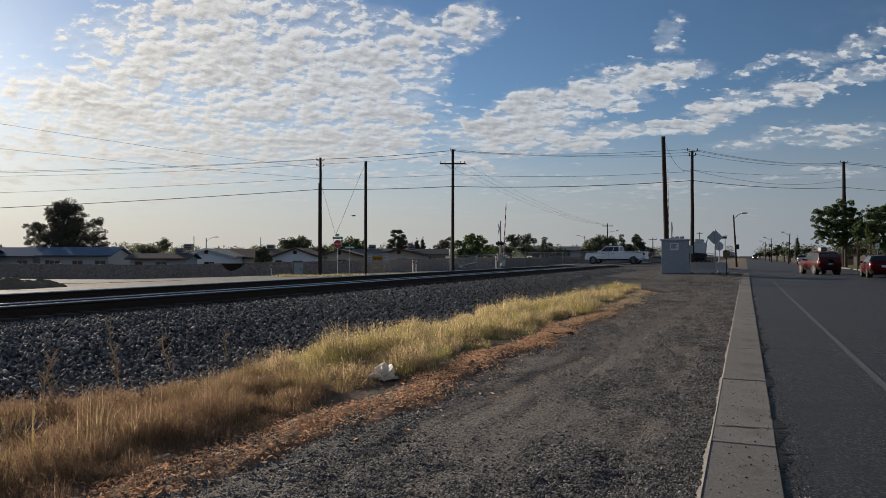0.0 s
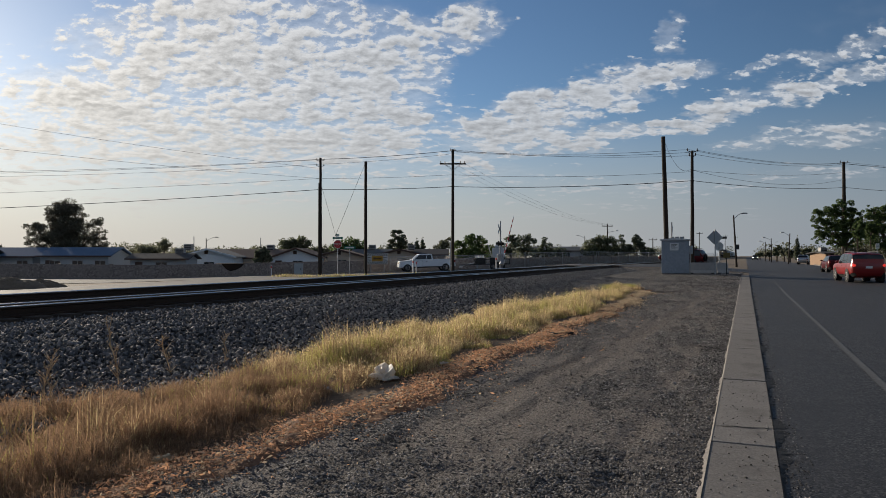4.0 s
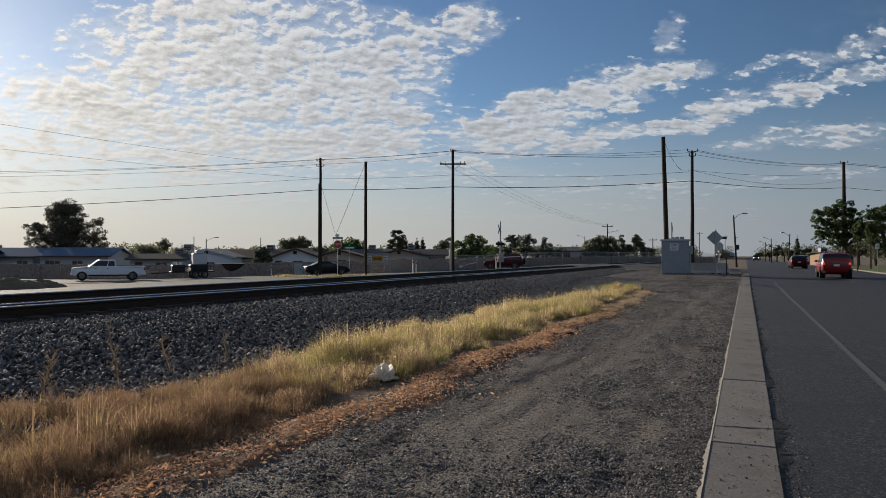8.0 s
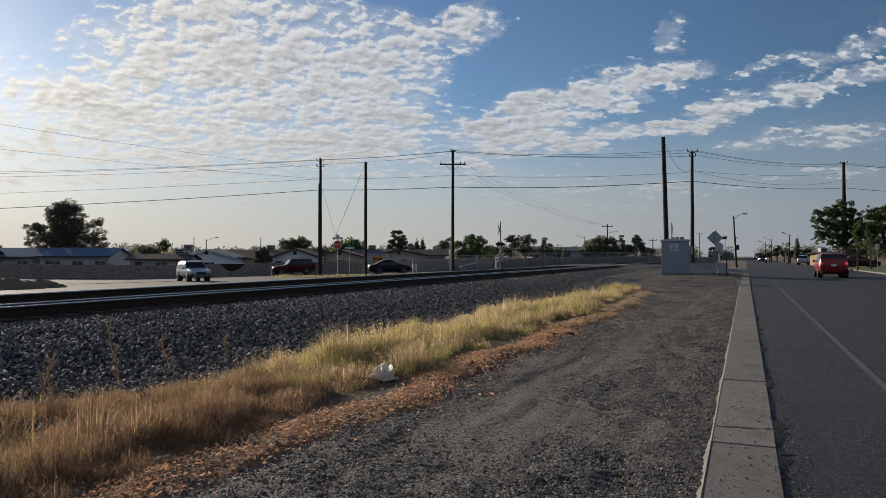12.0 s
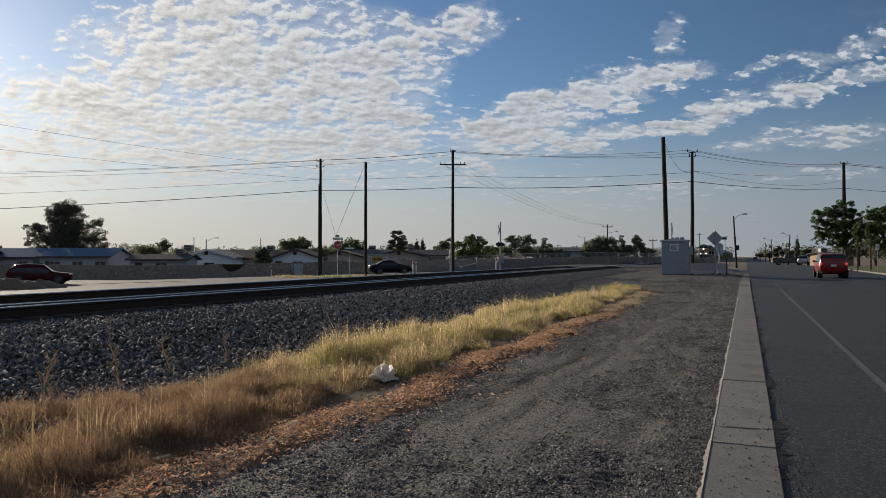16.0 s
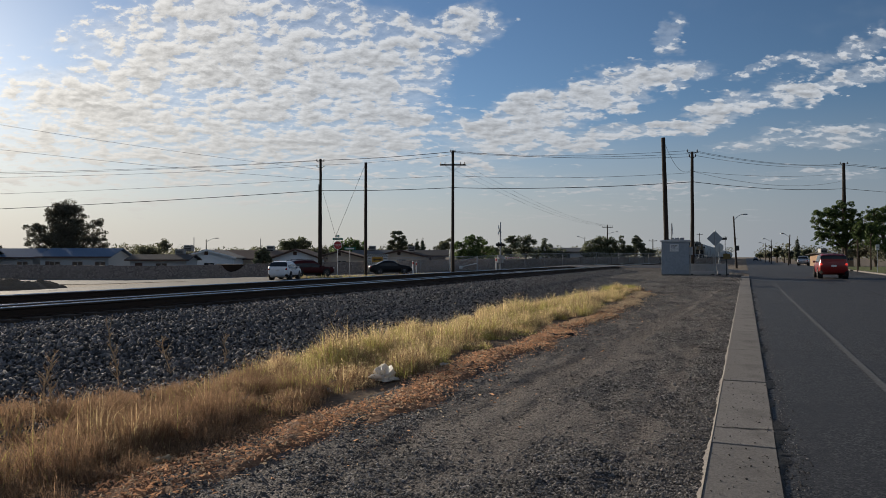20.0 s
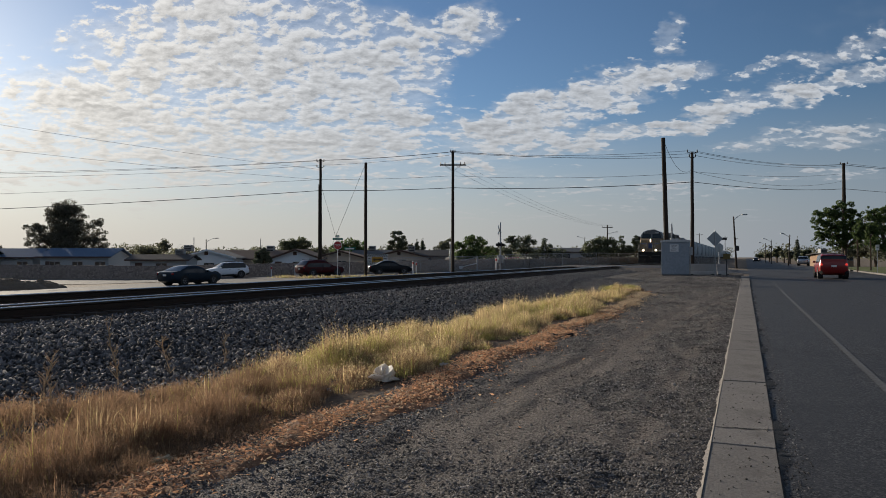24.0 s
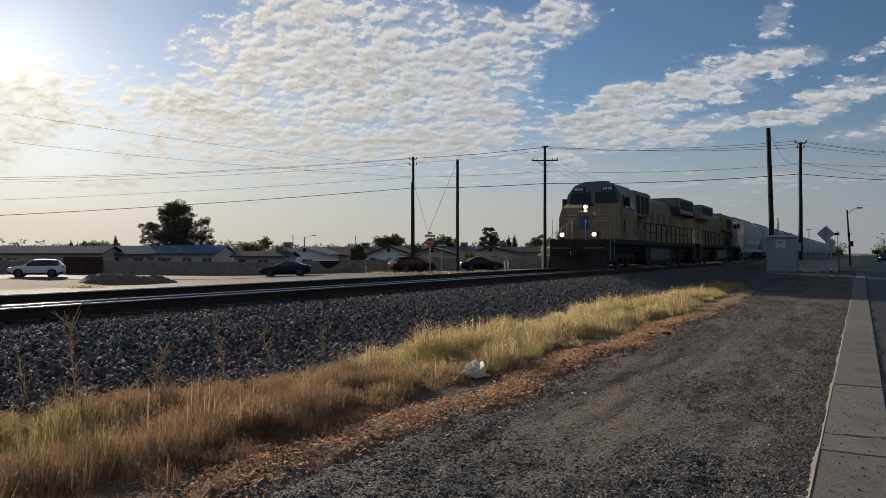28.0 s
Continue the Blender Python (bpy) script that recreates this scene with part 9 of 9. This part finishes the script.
def dense(rows, step=0.25):
    """Smooth in-between points by Catmull-Rom, so that headings turn evenly."""
    out = []
    for i in range(len(rows) - 1):
        p0, p1, p2, p3 = (rows[min(max(k, 0), len(rows) - 1)] for k in (i - 1, i, i + 1, i + 2))
        n = max(1, int(round((p2[0] - p1[0]) / step)))
        dt = p2[0] - p1[0]

        def tangent(a, b, c):
            return [((c[m] - a[m]) / max(c[0] - a[0], 1e-6)) * dt for m in (1, 2)]
        m1, m2 = tangent(p0, p1, p2), tangent(p1, p2, p3)
        for k in range(n):
            u = k / n
            h00, h10, h01, h11 = 2 * u ** 3 - 3 * u ** 2 + 1, u ** 3 - 2 * u ** 2 + u, -2 * u ** 3 + 3 * u ** 2, u ** 3 - u ** 2
            out.append((p1[0] + dt * u,) + tuple(h00 * p1[m + 1] + h10 * m1[m] + h01 * p2[m + 1] + h11 * m2[m] for m in (0, 1)))
    out.append(rows[-1])
    return out


def drive(ob, wheels, r, rows, lift=0.035, step=0.25, roll=True):
    rows = heading_rows(dense(rows, step))
    keys = []
    for t, x, y, h in rows:
        c, s = math.cos(radians(h)), math.sin(radians(h))
        zf, zr = h1(x + 1.4 * c, y + 1.4 * s), h1(x - 1.4 * c, y - 1.4 * s)
        keys.append((t, pose(x, y, (zf + zr) / 2 + lift, 0, -math.degrees(math.atan2(zf - zr, 2.8)), h)))
    walk(ob, keys)
    if not roll:
        return
    # wheels turn with the way that is covered
    turned, spin = [(0.0, 0.0)], 0.0
    for a, b in zip(rows[:-1], rows[1:]):
        d = math.hypot(b[1] - a[1], b[2] - a[2]) / r
        n = max(1, math.ceil(d / 1.3))
        if d < 1e-4:
            turned.append((b[0], spin))
            continue
        for k in range(n):
            turned.append((a[0] + (b[0] - a[0]) * (k + 1) / n, spin + d * (k + 1) / n))
        spin += d
    slim = []
    for t, w in turned:
        if not slim or frame(t) != frame(slim[-1][0]):
            slim.append((t, w))
    for wh in wheels:
        x, y, z = wh.location
        walk(wh, [(t, Matrix.Translation((x, y, z)) @ Matrix.Rotation(w, 4, "Y")) for t, w in slim])


def lag(rows, back):
    """The way of something towed `back` metres behind."""
    d = dense(rows, 0.1)
    out = []
    cum = [0.0]
    for a, b in zip(d[:-1], d[1:]):
        cum.append(cum[-1] + math.hypot(b[1] - a[1], b[2] - a[2]))
    for i in range(0, len(d), 5):
        want = cum[i] - back
        if want < 0:
            dx, dy = d[3][1] - d[0][1], d[3][2] - d[0][2]
            k = math.hypot(dx, dy) or 1
            out.append((d[i][0], d[0][1] + dx / k * want, d[0][2] + dy / k * want))
        else:
            j = max(0, int(np.searchsorted(cum, want)) - 1)
            f = (want - cum[j]) / max(cum[min(j + 1, len(cum) - 1)] - cum[j], 1e-6)
            q = d[min(j + 1, len(d) - 1)]
            out.append((d[i][0], d[j][1] + (q[1] - d[j][1]) * min(f, 1), d[j][2] + (q[2] - d[j][2]) * min(f, 1)))
    if out[-1][0] < 28:
        out.append((28.0, out[-1][1], out[-1][2]))
    return out


def motions():
    train_motion()
    gate_motion()
    bird_motion()
    truck = [(0, 18.5, 75.6), (1, 14.7, 77.6), (2, 10.0, 79), (3, 4.5, 80), (3.5, 1.5, 80), (5.5, -12.4, 76.5), (7, -24.3, 71), (8, -31.6, 67),
             (8.5, -35.2, 65.2), (9, -39, 63.6), (10, -46.5, 60.4), (12, -62, 54.2), (18, -104, 37), (28, -104.3, 36.9)]
    drive(pickup, w_pickup, r_pickup, truck)
    drive(trailer, w_trailer, r_trailer, lag(truck, 7.4))
    drive(sedan, w_sedan, r_sedan, [(0, -86, 39.5), (3, -52, 53), (5.5, -27.3, 63), (6, -23.4, 65), (7, -17.2, 68.6), (8, -11.7, 71.5), (9, -8.6, 72.6), (10, -7.0, 73), (11, -5.85, 73.3), (12, -5.5, 73.4), (28, -5.5, 73.4)])
    drive(jeep, w_jeep, r_jeep, [(0, 29.7, 56), (1, 30.1, 60), (1.6, 29.6, 62.4), (2, 29, 64.2), (2.5, 28.1, 66), (3, 27.2, 67.7), (3.5, 25.7, 69.5), (5.5, 18.2, 75), (6, 15.8, 76.2), (7, 11.3, 78.5), (8, 6.9, 80), (9, 2.3, 80.4), (10, -3.25, 80), (11, -9.3, 78.3), (12, -16, 75.6), (12.5, -19.1, 74), (14.5, -32.8, 67.5), (15, -36.5, 65.5), (15.5, -40, 63.7), (17, -51, 59), (23, -96, 41), (28, -96.3, 40.9)])
    drive(wine, w_wine, r_wine, [(0, -105, 31), (12, -66, 46.5), (15, -41, 55.2), (16, -33.1, 58.3), (17, -26.1, 61.2), (18, -20.4, 64.3), (19, -15.8, 67), (20, -13.0, 68.9), (21, -12.4, 69.4), (22, -12.1, 69.6), (28, -12.1, 69.6)])
    drive(silver, w_silver, r_silver, [(0, -90, 36), (6, -58, 50), (8.5, -37, 59), (9, -33.4, 60.6), (10, -28.6, 62.4), (11, -24.8, 62.4), (11.5, -22.8, 61.8), (12, -21.2, 60.2), (12.5, -20.0, 57.9), (13.2, -19.6, 54.8), (13.8, -20.7, 51.6), (14.5, -23.1, 47), (15, -25.4, 43.4), (15.5, -27.9, 39), (17, -35, 22), (19, -44, -6), (28, -44.2, -6.3)])
    drive(white, w_white, r_white, [(0, -56, -40), (10, -48, -20), (14, -38, 6), (16, -27.6, 37.5), (16.5, -24.6, 41.6), (17, -21.8, 45.2), (17.5, -19.5, 48.6), (18, -17.6, 51.7), (18.5, -16, 54.6), (19, -14.8, 57.2), (19.5, -14.1, 59.7), (20, -13.8, 62), (21, -13.8, 65.6), (21.5, -14.4, 68.2), (22.3, -16.2, 71.6), (22.9, -18.2, 72.8), (23.5, -20.4, 72.8), (24, -22, 71.8), (24.5, -24.2, 70.2), (25, -26.2, 68.6), (26.5, -35.1, 64), (28, -44.7, 58.9)])
    drive(navy, w_navy, r_navy, [(0, -62, -60), (14, -56, -46), (20, -36, 8), (22.3, -26, 39), (23, -22.6, 46.2), (23.5, -20.7, 50.2), (24, -19.0, 53.4), (24.5, -17.8, 56), (25, -17.0, 58.4), (25.5, -16.9, 60.8), (26, -17.3, 63.2), (26.5, -18.6, 65.6), (27, -20.2, 67), (27.5, -22.0, 67.3), (28, -24.2, 66.9)])
    drive(hatch, w_hatch, r_hatch, [(0, 29.5, 48), (2, 32, 54), (3, 33.2, 58), (5.5, 38, 72), (8, 42, 84), (9, 43.8, 87.5), (10, 45.2, 90), (10.6, 46.6, 91.2), (11.2, 49.3, 91.8), (12, 54, 91.6), (13, 60, 90), (14.5, 65.5, 88.3), (28, 65.6, 88.3)])
    drive(orange, w_orange, r_orange, [(0, 11.9, 12.3), (2, 18.2, 28.3), (2.5, 20.3, 32.2), (3, 22, 36), (3.5, 23.6, 39.6), (5.5, 24.95, 44.6), (6.5, 25.33, 45.6), (8, 26.18, 47.6), (10, 26.78, 49), (28, 26.78, 49)])
    drive(tan, w_tan, r_tan, [(0, 127.6, 290), (8, 101.5, 230), (12, 76.5, 170), (14.5, 64.2, 140), (15, 62.8, 136), (15.5, 62.7, 133), (16, 64.3, 132), (17, 67.7, 131.5), (18, 73.2, 130.5), (20, 88, 126), (22, 96, 124), (28, 96.4, 123.9)], roll=False)
    drive(dim, w_dim, r_dim, [(0, 250, 570), (17, 152, 345), (25, 107, 242), (28, 63.7, 140)], roll=False)


motions()
